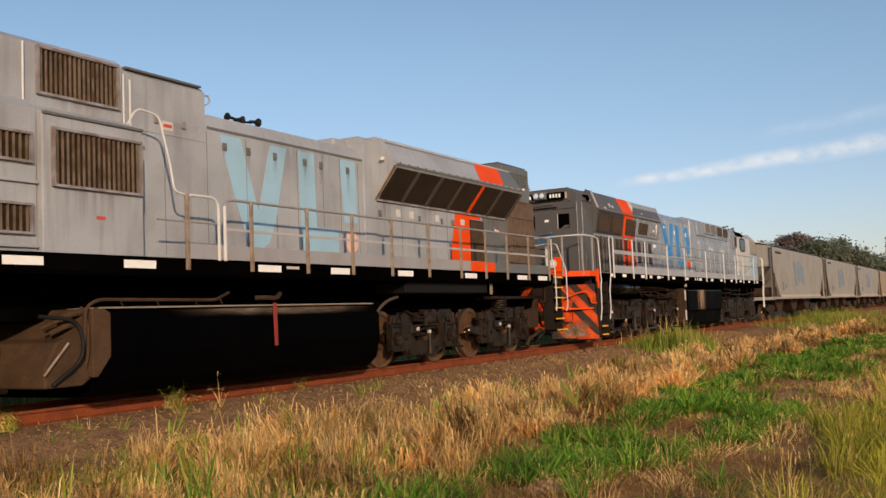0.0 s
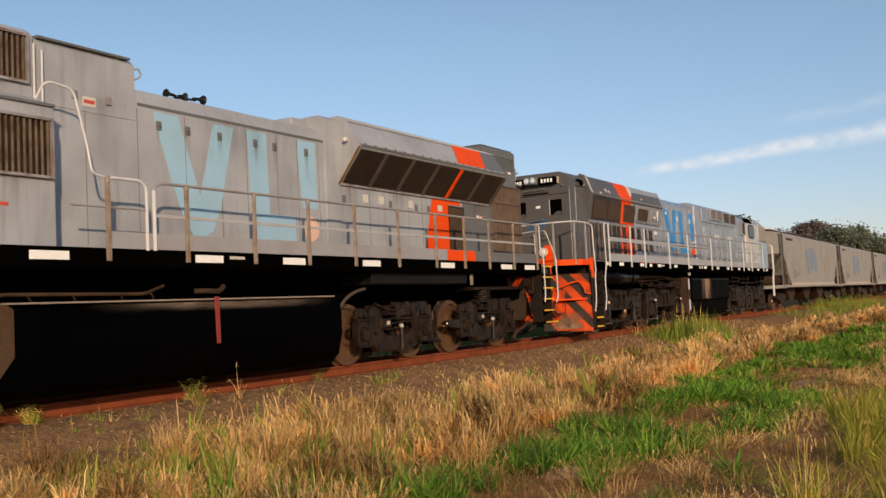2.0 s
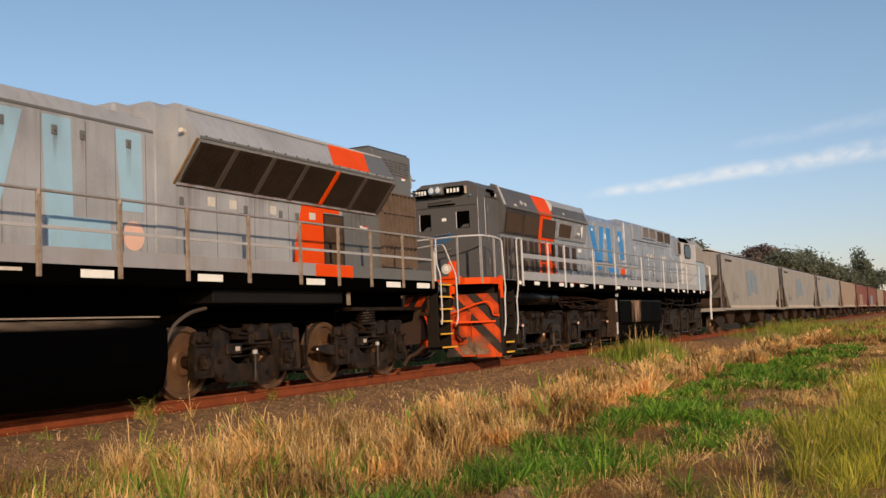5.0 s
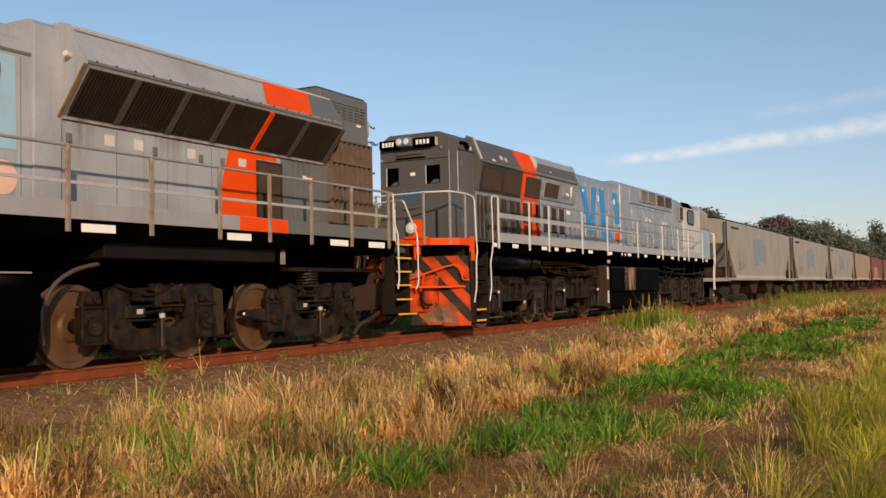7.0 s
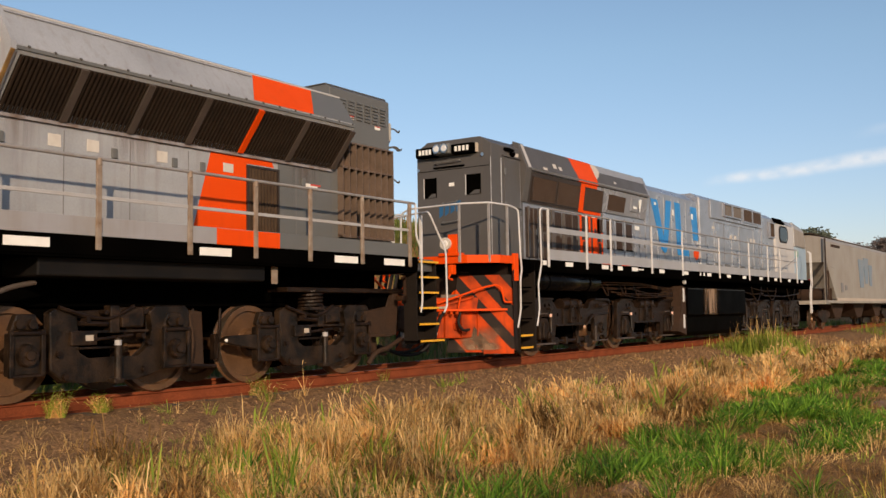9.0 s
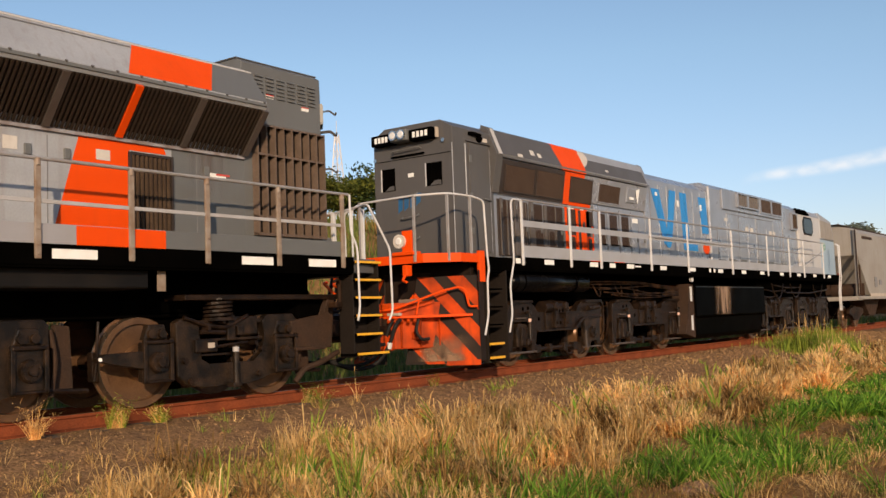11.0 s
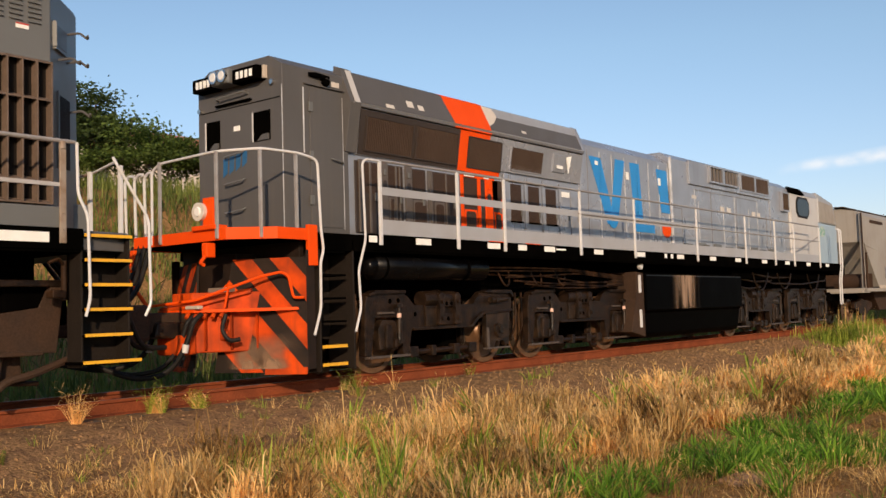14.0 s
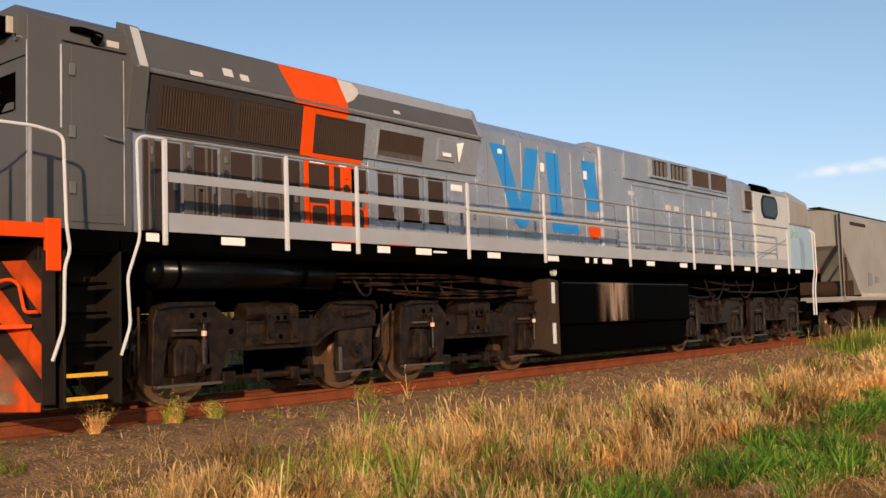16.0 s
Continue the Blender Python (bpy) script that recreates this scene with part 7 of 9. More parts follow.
    part("gusset", prism(B(), [(24.5, 1.22), (24.82, 1.27), (24.82, 1.46)], "x", XC + 0.24, XC + 0.27, 0.004), ORANGE, L)
    part("carrier_arm", prism(B(), [(23.55, 0.66), (24.2, 0.60), (24.2, 0.84), (23.6, 0.84)], "x", XC - 0.30, XC + 0.20, 0.03), CASTING, L)
    part("cut_lever", tube(B(), bend([(XC - 0.35, 23.82, 1.04), (XC + 0.30, 24.08, 1.10), (XC + 0.92, 24.62, 1.38), (XC + 1.12, 24.78, 1.43), (XC + 1.21, 24.82, 1.38), (XC + 1.25, 24.86, 1.10), (XC + 1.38, 24.92, 1.10)], 0.05), 0.018, 8), ORANGE, L)
    part("cut_lever", tube(B(), bend([(XC - 0.3, 23.8, 1.04), (XC - 0.8, 23.9, 1.36), (XC - 1.15, 23.95, 1.60), (XC - 1.3, 24.2, 1.62)], 0.08), 0.026, 8), ORANGE, L)
    part("lever_guide", tube(B(), [(XC + 0.55, 24.34, 1.0), (XC + 0.60, 24.36, 1.24)], 0.016, 6), ORANGE, L)
    for dx in (-0.9, 0.62):
        hk = B()
        box(hk, XC + dx - 0.05, XC + dx + 0.05, 23.98, 24.12, 1.62, 1.80, 0.015)
        tube(hk, bend([(XC + dx, 24.0, 1.64), (XC + dx, 23.92, 1.55), (XC + dx + 0.1, 23.9, 1.52)], 0.03), 0.022, 6)
        part("lifting_hook", hk, ORANGE, L)
    for k in range(5):
        part("hose_coupling", cyl(B(), (XC + 0.22 + 0.08 * k, 24.05 + 0.07 * k, 0.96), (XC + 0.24 + 0.08 * k, 23.99 + 0.07 * k, 0.88), 0.030, seg=8), ORANGE_DIRTY, L)
    cp2 = B()
    box(cp2, XC - 0.13, XC + 0.13, 23.3, 24.3, 0.70, 0.96, 0.03)
    box(cp2, XC - 0.22, XC + 0.22, 23.0, 23.5, 0.60, 1.06, 0.06)
    part("coupler", cp2, GRIME_RED, L)
    part("coupler_guard", box(B(), XC - 0.2, XC + 0.25, 23.85, 24.15, 0.42, 0.68, 0.04), ORANGE_DIRTY, L)
    for k, (dx, r) in enumerate(((0.40, 0.034), (0.28, 0.030), (-0.35, 0.034))):
        hs = part("hose", tube(B(), bend([(XC + dx, 24.10, 0.93), (XC + dx - 0.01, 23.98, 0.84), (XC + dx - 0.10, 23.92, 0.50), (XC + dx - 0.26, 23.78, 0.20 + 0.05 * k), (XC + dx - 0.50, 23.5, 0.14 + 0.05 * k), (XC + dx - 0.80, 23.1, 0.34)], 0.22, 6), r, 10), RUBBER, L, "black brake hose")
        part("hose_fitting", cyl(B(), (XC + dx - 0.085, 23.925, 0.56), (XC + dx - 0.105, 23.915, 0.46), r + 0.008, seg=12), POST_WHITE, hs, "bright hose fitting")
    part("hose", tube(B(), bend([(XC + 0.62, 24.30, 0.92), (XC + 0.60, 24.24, 0.72), (XC + 0.68, 24.30, 0.58), (XC + 0.74, 24.42, 0.60)], 0.08, 5), 0.028, 8), RUBBER, L, "short black brake hose")
    part("glad_hand", box(B(), XC + 0.20, XC + 0.46, 24.00, 24.08, 0.99, 1.035, 0.01), SILL, L)
    for dx in (-0.62, -0.74, -0.85, -1.0):
        part("hose", tube(B(), bend([(XC + dx, 24.08, 1.85), (XC + dx, 23.9, 1.3), (XC + dx + 0.12, 23.6, 1.05), (XC + dx + 0.1, 23.1, 1.2), (XC + dx, 22.75, 1.7)], 0.25), 0.032, 8), RUBBER, L)
    # railings
    ys = [26.35, 28.10, 29.34, 31.75, 33.87, 36.86, 39.75, 41.82, 43.32, 45.56]
    handrails(L, ys, 1.80, 2.97, 2.56, POST_WHITE, RAIL_TUBE, POST_WHITE, [(26.35, 45.6)], TOE_SILVER, False)
    for sx in (1, -1):
        Xr = XC + sx * 1.41
        part("top_rail", tube(B(), [(Xr, 26.3, 2.97), (Xr, 36.0, 2.99), (Xr, 45.6, 3.0)], 0.021, 8), RAIL_TUBE, L)
        part("middle_rail", box(B(), Xr - 0.02, Xr - 0.012, 26.35, 36.9, 2.50, 2.61), TOE_SILVER, L)
        part("middle_rail", tube(B(), [(Xr, 31.7, 2.56), (Xr, 45.6, 2.56)], 0.018, 8), RAIL_TUBE, L)
        part("cab_brace", tube(B(), [(Xr, 43.4, 2.2), (Xr, 45.5, 2.7)], 0.015, 6), RAIL_TUBE, L)
    # under the deck: air reservoir, pipework and tank
    for k, (ya, yb, za, zb) in enumerate(((39.9, 42.6, 1.48, 1.42), (40.6, 44.2, 1.60, 1.52), (42.2, 46.9, 1.34, 1.44), (43.6, 47.3, 1.58, 1.50), (39.6, 41.6, 1.30, 1.24))):
        xx = XC + 1.02 + 0.05 * (k % 3)
        part("pipe", tube(B(), bend([(xx - 0.3, ya - 0.1, za + 0.2), (xx, ya, za), (xx + 0.02, (ya + yb) / 2, (za + zb) / 2 - 0.07), (xx, yb, zb), (xx - 0.3, yb + 0.1, zb + 0.2)], 0.12), 0.022 + 0.006 * (k % 2), 8), CASTING, L)
    for ya, zd in ((40.9, 1.16), (42.7, 1.20), (45.2, 1.14)):
        part("hanging_hose", tube(B(), [(XC + 1.12, ya + 1.1 * q, 1.62 - (1.62 - zd) * math.sin(math.pi * q) ** 0.7) for q in (i / 12 for i in range(13))], 0.020, 6), OLD_STEEL, L)
    res = B()
    cyl(res, (XC + 1.10, 26.42, 1.53), (XC + 1.10, 29.05, 1.53), 0.19, seg=24)
    cyl(res, (XC + 1.10, 26.42, 1.53), (XC + 1.10, 26.30, 1.53), 0.19, 0.10, 24)
    part("air_reservoir", res, RESERVOIR, L, "black air reservoir", smooth=True)
    for y in (26.6, 28.5):
        part("reservoir_strap", cyl(B(), (XC + 1.10, y, 1.53), (XC + 1.10, y + 0.05, 1.53), 0.194, seg=24), BLACK, L)
    rng = random.Random(5)
    for k in range(7):
        z = 1.55 - 0.05 * k
        pts = [(XC + 1.05 + rng.uniform(-0.1, 0.1), 28.9 + k * 0.3, z), (XC + 1.1, 30.2 + k * 0.25, z + rng.uniform(-0.08, 0.05)), (XC + 1.08, 31.8 + k * 0.2, z + rng.uniform(-0.1, 0.05)), (XC + 1.1, 33.9, 1.45 - 0.03 * k)]
        part("brake_pipe", tube(B(), bend(pts, 0.2), 0.016, 6), SHADED_GRIME, L)
    for y in (29.6, 30.6, 31.4):
        part("hose", tube(B(), bend([(XC + 1.05, y, 1.5), (XC + 1.12, y + 0.1, 1.25), (XC + 1.05, y + 0.35, 1.28), (XC + 1.0, y + 0.4, 1.5)], 0.12), 0.016, 6), SHADED_GRIME, L)
    tk = B()
    tp = [(XC + 0.9, 0.17), (XC + 1.06, 0.20), (XC + 1.13, 0.28), (XC + 1.16, 0.72), (XC + 1.27, 0.75), (XC + 1.27, 1.48), (XC + 1.22, 1.53)]
    prism(tk, tp + [(mirrored(p[0]), p[1]) for p in tp[::-1]], "y", 34.55, 39.72, 0.02)
    part("fuel_tank", tk, BLACK_GLOSS, L, "black fuel tank with a dusty spill mark")
    # plate added to carry the blue sheen painted on the upper tank
    part("tank_side", box(B(), XC + 1.262, XC + 1.2685, 34.60, 39.68, 0.77, 1.49, 0.002), TANK_SIDE, L, "upper side of the tank, sky sheen in its blue")
    part("tank_spill", prism(B(), rect(35.70, 37.25, 0.77, 1.49), "x", XC + 1.270, XC + 1.273), SPILL, L, "dusty fuel spill run down the tank")
    part("tank_seam", box(B(), XC + 1.262, XC + 1.276, 34.58, 39.70, 1.490, 1.510), BLACK, L)
    ta = B()
    prism(ta, [(33.95, 0.34), (34.55, 0.22), (34.55, 1.52), (34.25, 1.55), (34.2, 1.0)], "x", XC - 1.2, XC + 1.22, 0.02)
    part("tank_end_plate", ta, GRIME_RED, L)
    for z0, z1 in ((1.12, 1.48), (0.42, 0.78)):
        part("sight_gauge", box(B(), XC + 1.22, XC + 1.25, 34.30, 34.38, z0, z1, 0.006), POST_WHITE, L)
    part("shutoff_valve", cyl(B(), (XC + 1.25, 34.3, 1.66), (XC + 1.31, 34.3, 1.66), 0.07, seg=14), POST_WHITE, L)
    part("duct_box", box(B(), XC - 1.2, XC + 1.1, 39.6, 47.0, 1.45, 1.70, 0.02), BLACK, L)
    bogie_cast(L, 26.98, 29.74, 1)
    bogie_cast(L, 31.15, 33.88, 2)
    bogie_cast(L, 40.45, 43.0, 2, True)
    bogie_cast(L, 44.5, 47.0, 2, True)
    return L


def clip_unit(poly):
    """Cuts a polygon of (u, v) to 0 <= v <= 1."""
    for keep, cut in ((lambda p: p[1] >= 0, 0.0), (lambda p: p[1] <= 1, 1.0)):
        out = []
        for a, b in zip(poly, poly[1:] + poly[:1]):
            if keep(a):
                out.append(a)
            if keep(a) != keep(b):
                t = (cut - a[1]) / (b[1] - a[1])
                out.append((a[0] + t * (b[0] - a[0]), cut))
        poly = out
        if not poly:
            break
    return poly


def hopper(y0, y1, body, label, mark=None, patch=None):
    """A covered hopper wagon: bulging sides, sloped ends in an open frame, roof walk, sill and two bogies."""
    W = thing("hopper_wagon", XC, (y0 + y1) / 2, label, "wagon", "train")
    w = 1.38
    sd = [(XC - w, 1.25), (XC + w, 1.25), (XC + w + 0.02, 2.5), (XC + w, 3.62), (XC + w - 0.22, 3.80), (XC + 0.5, 3.92), (XC - 0.5, 3.92), (XC - w + 0.22, 3.80), (XC - w, 3.62), (XC - w - 0.02, 2.5)]
    bm = B()
    # the body narrows at both ends along the slope sheets
    stations = [(y0 + 0.35, 2.75), (y0 + 0.55, 2.62), (y0 + 2.05, 1.25), (y1 - 2.05, 1.25), (y1 - 0.55, 2.62), (y1 - 0.35, 2.75)]
    rings = []
    for y, zmin in stations:
        rings.append([bm.verts.new((x, y, max(z, zmin) if z < 2.8 else z)) for x, z in sd])
    for a, b in zip(rings, rings[1:]):
        for i in range(len(sd)):
            j = (i + 1) % len(sd)
            bm.faces.new((a[i], a[j], b[j], b[i]))
    bm.faces.new(rings[0])
    bm.faces.new(rings[-1][::-1])
    part("body", bm, body, W)
    part("side_sill", box(B(), XC - w - 0.01, XC + w + 0.03, y0 + 0.15, y1 - 0.15, 1.08, 1.20, 0.01), body, W)
    part("sill_strip", box(B(), XC + w + 0.02, XC + w + 0.045, y0 + 2.0, y1 - 2.0, 1.18, 1.30, 0.006), SILL, W, "pale dusty sill")
    part("frame", box(B(), XC - 0.35, XC + 0.35, y0 - 0.1, y1 + 0.1, 0.80, 1.10, 0.02), BLACK, W)
    for s, ye in ((1, y0), (-1, y1)):
        for sx in (1, -1):
            X = XC + sx * (w - 0.02)
            part("corner_post", box(B(), X - 0.05, X + 0.05, ye + s * 0.30 - 0.06, ye + s * 0.30 + 0.06, 1.1, 3.72, 0.01), body, W)
            part("slope_brace", tube(B(), [(X, ye + s * 0.75, 1.2), (X, ye + s * 0.75, 2.40)], 0.035, 6), GRIME_RED, W)
            part("end_ladder", tube(B(), [(X + sx * 0.05, ye + s * 0.2, 1.2), (X + sx * 0.05, ye + s * 0.2, 3.7)], 0.02, 6), GRIME_RED, W)
        part("end_platform", box(B(), XC - w, XC + w, min(ye, ye + s * 0.9), max(ye, ye + s * 0.9), 1.04, 1.12, 0.01), body, W)
        # plate added as the shade in the open wagon end
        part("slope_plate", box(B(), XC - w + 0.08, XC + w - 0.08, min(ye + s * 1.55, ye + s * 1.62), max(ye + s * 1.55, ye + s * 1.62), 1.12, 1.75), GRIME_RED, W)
        part("coupler", box(B(), XC - 0.12, XC + 0.12, min(ye - s * 0.55, ye), max(ye - s * 0.55, ye), 0.72, 0.98, 0.03), SHADED_GRIME, W)
    part("brake_reservoir", cyl(B(), (XC + 0.35, y0 + 0.62, 1.42), (XC + 1.2, y0 + 0.62, 1.42), 0.25, seg=18), GRIME_RED, W)
    for k in range(5):
        y = y0 + 3.0 + k * (y1 - y0 - 6.0) / 4
        part("roof_hatch", box(B(), XC - 0.35, XC + 0.35, y - 0.5, y + 0.5, 3.90, 4.0, 0.03), body, W)
    part("running_board", box(B(), XC + 0.5, XC + 0.85, y0 + 0.2, y1 - 0.2, 3.93, 3.955), GRILLE, W)
    for k in range(3):
        y = y0 + 4.4 + k * (y1 - y0 - 8.8) / 2
        oc = prism(B(), [(y - 1.4, 1.1), (y + 1.4, 1.1), (y + 0.5, 0.42), (y - 0.5, 0.42)], "x", XC - 0.9, XC + 0.9, 0.02)
        part("outlet_chute", oc, GRIME_RED, W)
    if mark:
        X = XC + w + 0.022
        ym = (y0 + y1) / 2 - 0.5
        for dy, wd, z0, z1 in ((-1.9, 1.3, 1.8, 3.1), (-0.7, 1.1, 2.0, 3.2), (0.45, 0.9, 1.9, 2.9)):
            part("painted_patch", prism(B(), [(ym + dy, z1), (ym + dy + wd, z1), (ym + dy + wd * 0.85, z0), (ym + dy + wd * 0.25, z0)], "x", X - 0.004, X + 0.012), mark, W)
        part("lettering_bar", box(B(), X - 0.02, X + 0.006, y0 + 1.3, y0 + 2.9, 3.42, 3.52), GRIME_RED, W)
        for k in range(3):
            part("scribble", box(B(), X - 0.01, X + 0.008, y0 + 2.9 + k * 0.8, y0 + 3.3 + k * 0.8, 1.55 + 0.1 * k, 1.95 - 0.1 * k), SEAM, W)
        part("lettering_bar", box(B(), XC - 0.9, XC + 0.4, y0 + 0.335, y0 + 0.352, 3.36, 3.44), GRIME_RED, W)
    if patch:
        X = XC + w + 0.02
        part("pale_panel", box(B(), X - 0.004, X + 0.02, y0 + 4.5, y0 + 9.0, 1.35, 2.6), patch, W)
    for yc in (y0 + 1.9, y1 - 1.9):
        ya, yb = yc - 0.85, yc + 0.85
        for sx in (1, -1):
            X = XC + sx * 0.82
            part("side_frame", prism(B(), [(ya - 0.25, 0.55), (ya - 0.2, 0.72), (yc - 0.35, 0.80), (yc + 0.35, 0.80), (yb + 0.2, 0.72), (yb + 0.25, 0.55), (yb - 0.2, 0.45), (yc + 0.35, 0.28), (yc - 0.35, 0.28), (ya + 0.2, 0.45)], "x", X - 0.06, X + 0.06, 0.015), SHADED_GRIME, W)
        for y in (ya, yb):
            wheelset(W, y, 0.42)
    return W


# ---- ground, track, plants ----
def ease(a, b, v):
    t = np.clip((v - a) / (b - a), 0, 1)
    return t * t * (3 - 2 * t)


def ground_z(x, y):
    """Height of the land: a low bed under the track, a flat verge, a grassy bank on the far side."""
    x, y = np.asarray(x, float), np.asarray(y, float)
    d = x - XC
    z = -0.19 - 0.24 * ease(1.3, 2.9, np.abs(d))
    z = z + 5.4 * ease(-14.5, -27.0, x) + 3.8 * ease(-28.0, -52.0, x) + 2.0 * ease(-52.0, -90.0, x)
    z = z + (0.045 * np.sin(x * 1.7 + 0.6 * y) * np.cos(0.9 * y - 0.4 * x) + 0.03 * np.sin(2.9 * x - 1.3 * y)) * ease(2.0, 3.5, np.abs(d))
    return z


def sheet(name, xs, ys, mat):
    X, Y = np.meshgrid(xs, ys)
    Z = ground_z(X, Y)
    co = np.stack([X, Y, Z], -1).reshape(-1, 3)
    nx, ny = len(xs), len(ys)
    i = np.arange(nx * ny).reshape(ny, nx)
    f = np.stack([i[:-1, :-1], i[:-1, 1:], i[1:, 1:], i[1:, :-1]], -1).reshape(-1, 4)
    return raw(name, co, f, mat)


def raw(name, co, faces, mat, smooth=True):
    me = bpy.data.meshes.new(name)
    k = faces.shape[1]
    me.vertices.add(len(co))
    me.vertices.foreach_set("co", co.astype(np.float32).ravel())
    me.loops.add(faces.size)
    me.loops.foreach_set("vertex_index", faces.astype(np.int32).ravel())
    me.polygons.add(len(faces))
    me.polygons.foreach_set("loop_start", np.arange(0, faces.size, k, dtype=np.int32))
    me.polygons.foreach_set("loop_total", np.full(len(faces), k, dtype=np.int32))
    if smooth:
        me.polygons.foreach_set("use_smooth", np.ones(len(faces), dtype=bool))
    me.materials.append(mat)
    me.update(calc_edges=True)
    return new(name, me)


xs = np.concatenate([[-3000, -1500, -700, -300, -150, -90], np.arange(-60, -16, 2.0), np.arange(-16, 4, 0.25), np.arange(4, 30, 3.0), [50, 120, 300, 800, 2000, 3000]])
ys = np.concatenate([[-3000, -1000, -300, -100, -50], np.arange(-25, 0, 2.5), np.arange(0, 45, 0.35), np.arange(45, 120, 2.5), np.arange(120, 400, 14), [500, 800, 1500, 3000]])
tagged(sheet("ground", xs, ys, EARTH), "dry brown earth verge and bank beside the railway", "ground", kind="structure")


bx, by = np.arange(-13.0, -6.95, 0.12), np.concatenate([np.arange(-20, 2, 1.0), np.arange(2, 45, 0.2), np.arange(45, 121, 2.0), np.arange(130, 421, 15.0)])
bed = sheet("ballast_bed", bx, by, BED)
wob = np.empty(len(bed.data.vertices) * 3, dtype=np.float32)
bed.data.vertices.foreach_get("co", wob)
wob = wob.reshape(-1, 3)
wob[:, 2] += 0.014 + 0.006 * np.sin(17 * wob[:, 0] + 5 * wob[:, 1]) * np.sin(13 * wob[:, 1] - 4 * wob[:, 0])
wob[:, 2] -= 0.035 * ease(0.25, 0.0, -6.95 - 0.15 - wob[:, 0] + 0.12 * np.sin(2.3 * wob[:, 1]))
bed.data.vertices.foreach_set("co", wob.ravel())
tagged(bed, "dark brown bed of ballast and dirt under the track", "ballast", kind="structure")


def rail(x):
    """A rail of head, web and foot, each a part of its own."""
    R = thing("rail", x, 0, "rusty brown steel rail on ballast", "rail", "rails of the track")
    def bar(name, prof, mat, label=""):
        return part(name, prism(B(), [(x + a, z) for a, z in prof] + [(x - a, z) for a, z in prof[::-1]], "y", -60, 420), mat, R, label)
    head = bar("rail_head", [(0.031, 0.0), (0.035, -0.006), (0.035, -0.034), (0.012, -0.046)], [RAIL_RUST, RAIL_HEAD], "rail head with a worn bright top")
    for p in head.data.polygons:
        if p.normal.z > 0.9:
            p.material_index = 1
    bar("rail_web", [(0.012, -0.046), (0.009, -0.09), (0.011, -0.150)], RAIL_RUST)
    bar("rail_foot", [(0.011, -0.150), (0.066, -0.168), (0.068, -0.184)], RAIL_RUST)
    return R


for sx in (1, -1):
    rail(XC + sx * 0.535)

slp = box(B(), -1.0, 1.0, -0.11, 0.11, -0.30, -0.175, 0.012)
sl_me = bpy.data.meshes.new("sleeper")
slp.to_mesh(sl_me)
slp.free()
sl_me.materials.append(SLEEPER)
for i in range(150):
    s = new("sleeper", sl_me)
    s.matrix_basis = pose(XC + random.uniform(-0.03, 0.03), -6 + i * 0.62, 0, 0, 0, random.uniform(-1, 1))
    tagged(s, "old weathered timber sleeper under the rails", "sleeper", "sleepers of the track")

RNG = np.random.default_rng(7)


def stones(name, n, x0, x1, y0, y1, s0, s1):
    """Ballast: many small uneven stones in one mesh."""
    x, y = RNG.uniform(x0, x1, n), y0 + (y1 - y0) * RNG.uniform(0, 1, n) ** 1.5
    size = RNG.uniform(s0, s1, n) * (0.7 + 0.03 * np.clip(y, 0, 40))
    base = np.array([[1, 0, 0], [-1, 0, 0], [0, 1, 0], [0, -1, 0], [0, 0, 1], [0, 0, -1]], float)
    tri = np.array([[0, 2, 4], [2, 1, 4], [1, 3, 4], [3, 0, 4], [2, 0, 5], [1, 2, 5], [3, 1, 5], [0, 3, 5]])
    v = base[None] * size[:, None, None] * RNG.uniform(0.55, 1.2, (n, 6, 1)) + RNG.normal(0, 0.25, (n, 6, 3)) * size[:, None, None]
    an = RNG.uniform(0, 6.28, n)
    c, s = np.cos(an)[:, None], np.sin(an)[:, None]
    v = np.stack([v[..., 0] * c - v[..., 1] * s, v[..., 0] * s + v[..., 1] * c, v[..., 2] * 0.7], -1)
    v += np.stack([x, y, ground_z(x, y) + size * 0.2], -1)[:, None]
    f = tri[None] + (np.arange(n) * 6)[:, None, None]
    return tagged(raw(name, v.reshape(-1, 3), f.reshape(-1, 3), STONE, False), "loose brown ballast stones beside the rail", "ballast", kind="stuff")


stones("ballast", 30000, -9.75, -6.2, 2.5, 40, 0.010, 0.036)
stones("ballast", 9000, -12.6, -9.95, 2.5, 40, 0.016, 0.038)


def blades(name, x, y, h, wid, lean, mat, label, dz=0.0, curl=0.35, wind=(0.0, 0.0), z=None):
    """Blades of grass: each a narrow bent strip that ends in a point."""
    n = len(x)
    an = RNG.uniform(0, 2 * np.pi, n)
    ln = np.minimum(np.abs(RNG.normal(0, lean, n)) + 0.03, 2.5)
    dx, dy = np.cos(an) * ln + wind[0], np.sin(an) * ln + wind[1]
    fa = an + RNG.uniform(0.8, 2.2, n)
    wx, wy = np.cos(fa) * wid / 2, np.sin(fa) * wid / 2
    zb = (ground_z(x, y) if z is None else z) + dz
    def at(t, k):
        b = t * t * curl + t * (1 - curl)
        return np.stack([x + dx * h * b + wx * k, y + dy * h * b + wy * k, zb + h * t * (1 - 0.35 * ln * t)], -1)
    co = np.stack([at(0, -1), at(0, 1), at(0.45, 0.85), at(0.45, -0.85), at(0.8, 0.55), at(0.8, -0.55), at(1.0, 0)], 1)
    tri = np.array([[0, 1, 2], [0, 2, 3], [3, 2, 4], [3, 4, 5], [5, 4, 6]])
    f = tri[None] + (np.arange(n) * 7)[:, None, None]
    return tagged(raw(name, co.reshape(-1, 3), f.reshape(-1, 3), mat, False), label, "grass", kind="stuff")


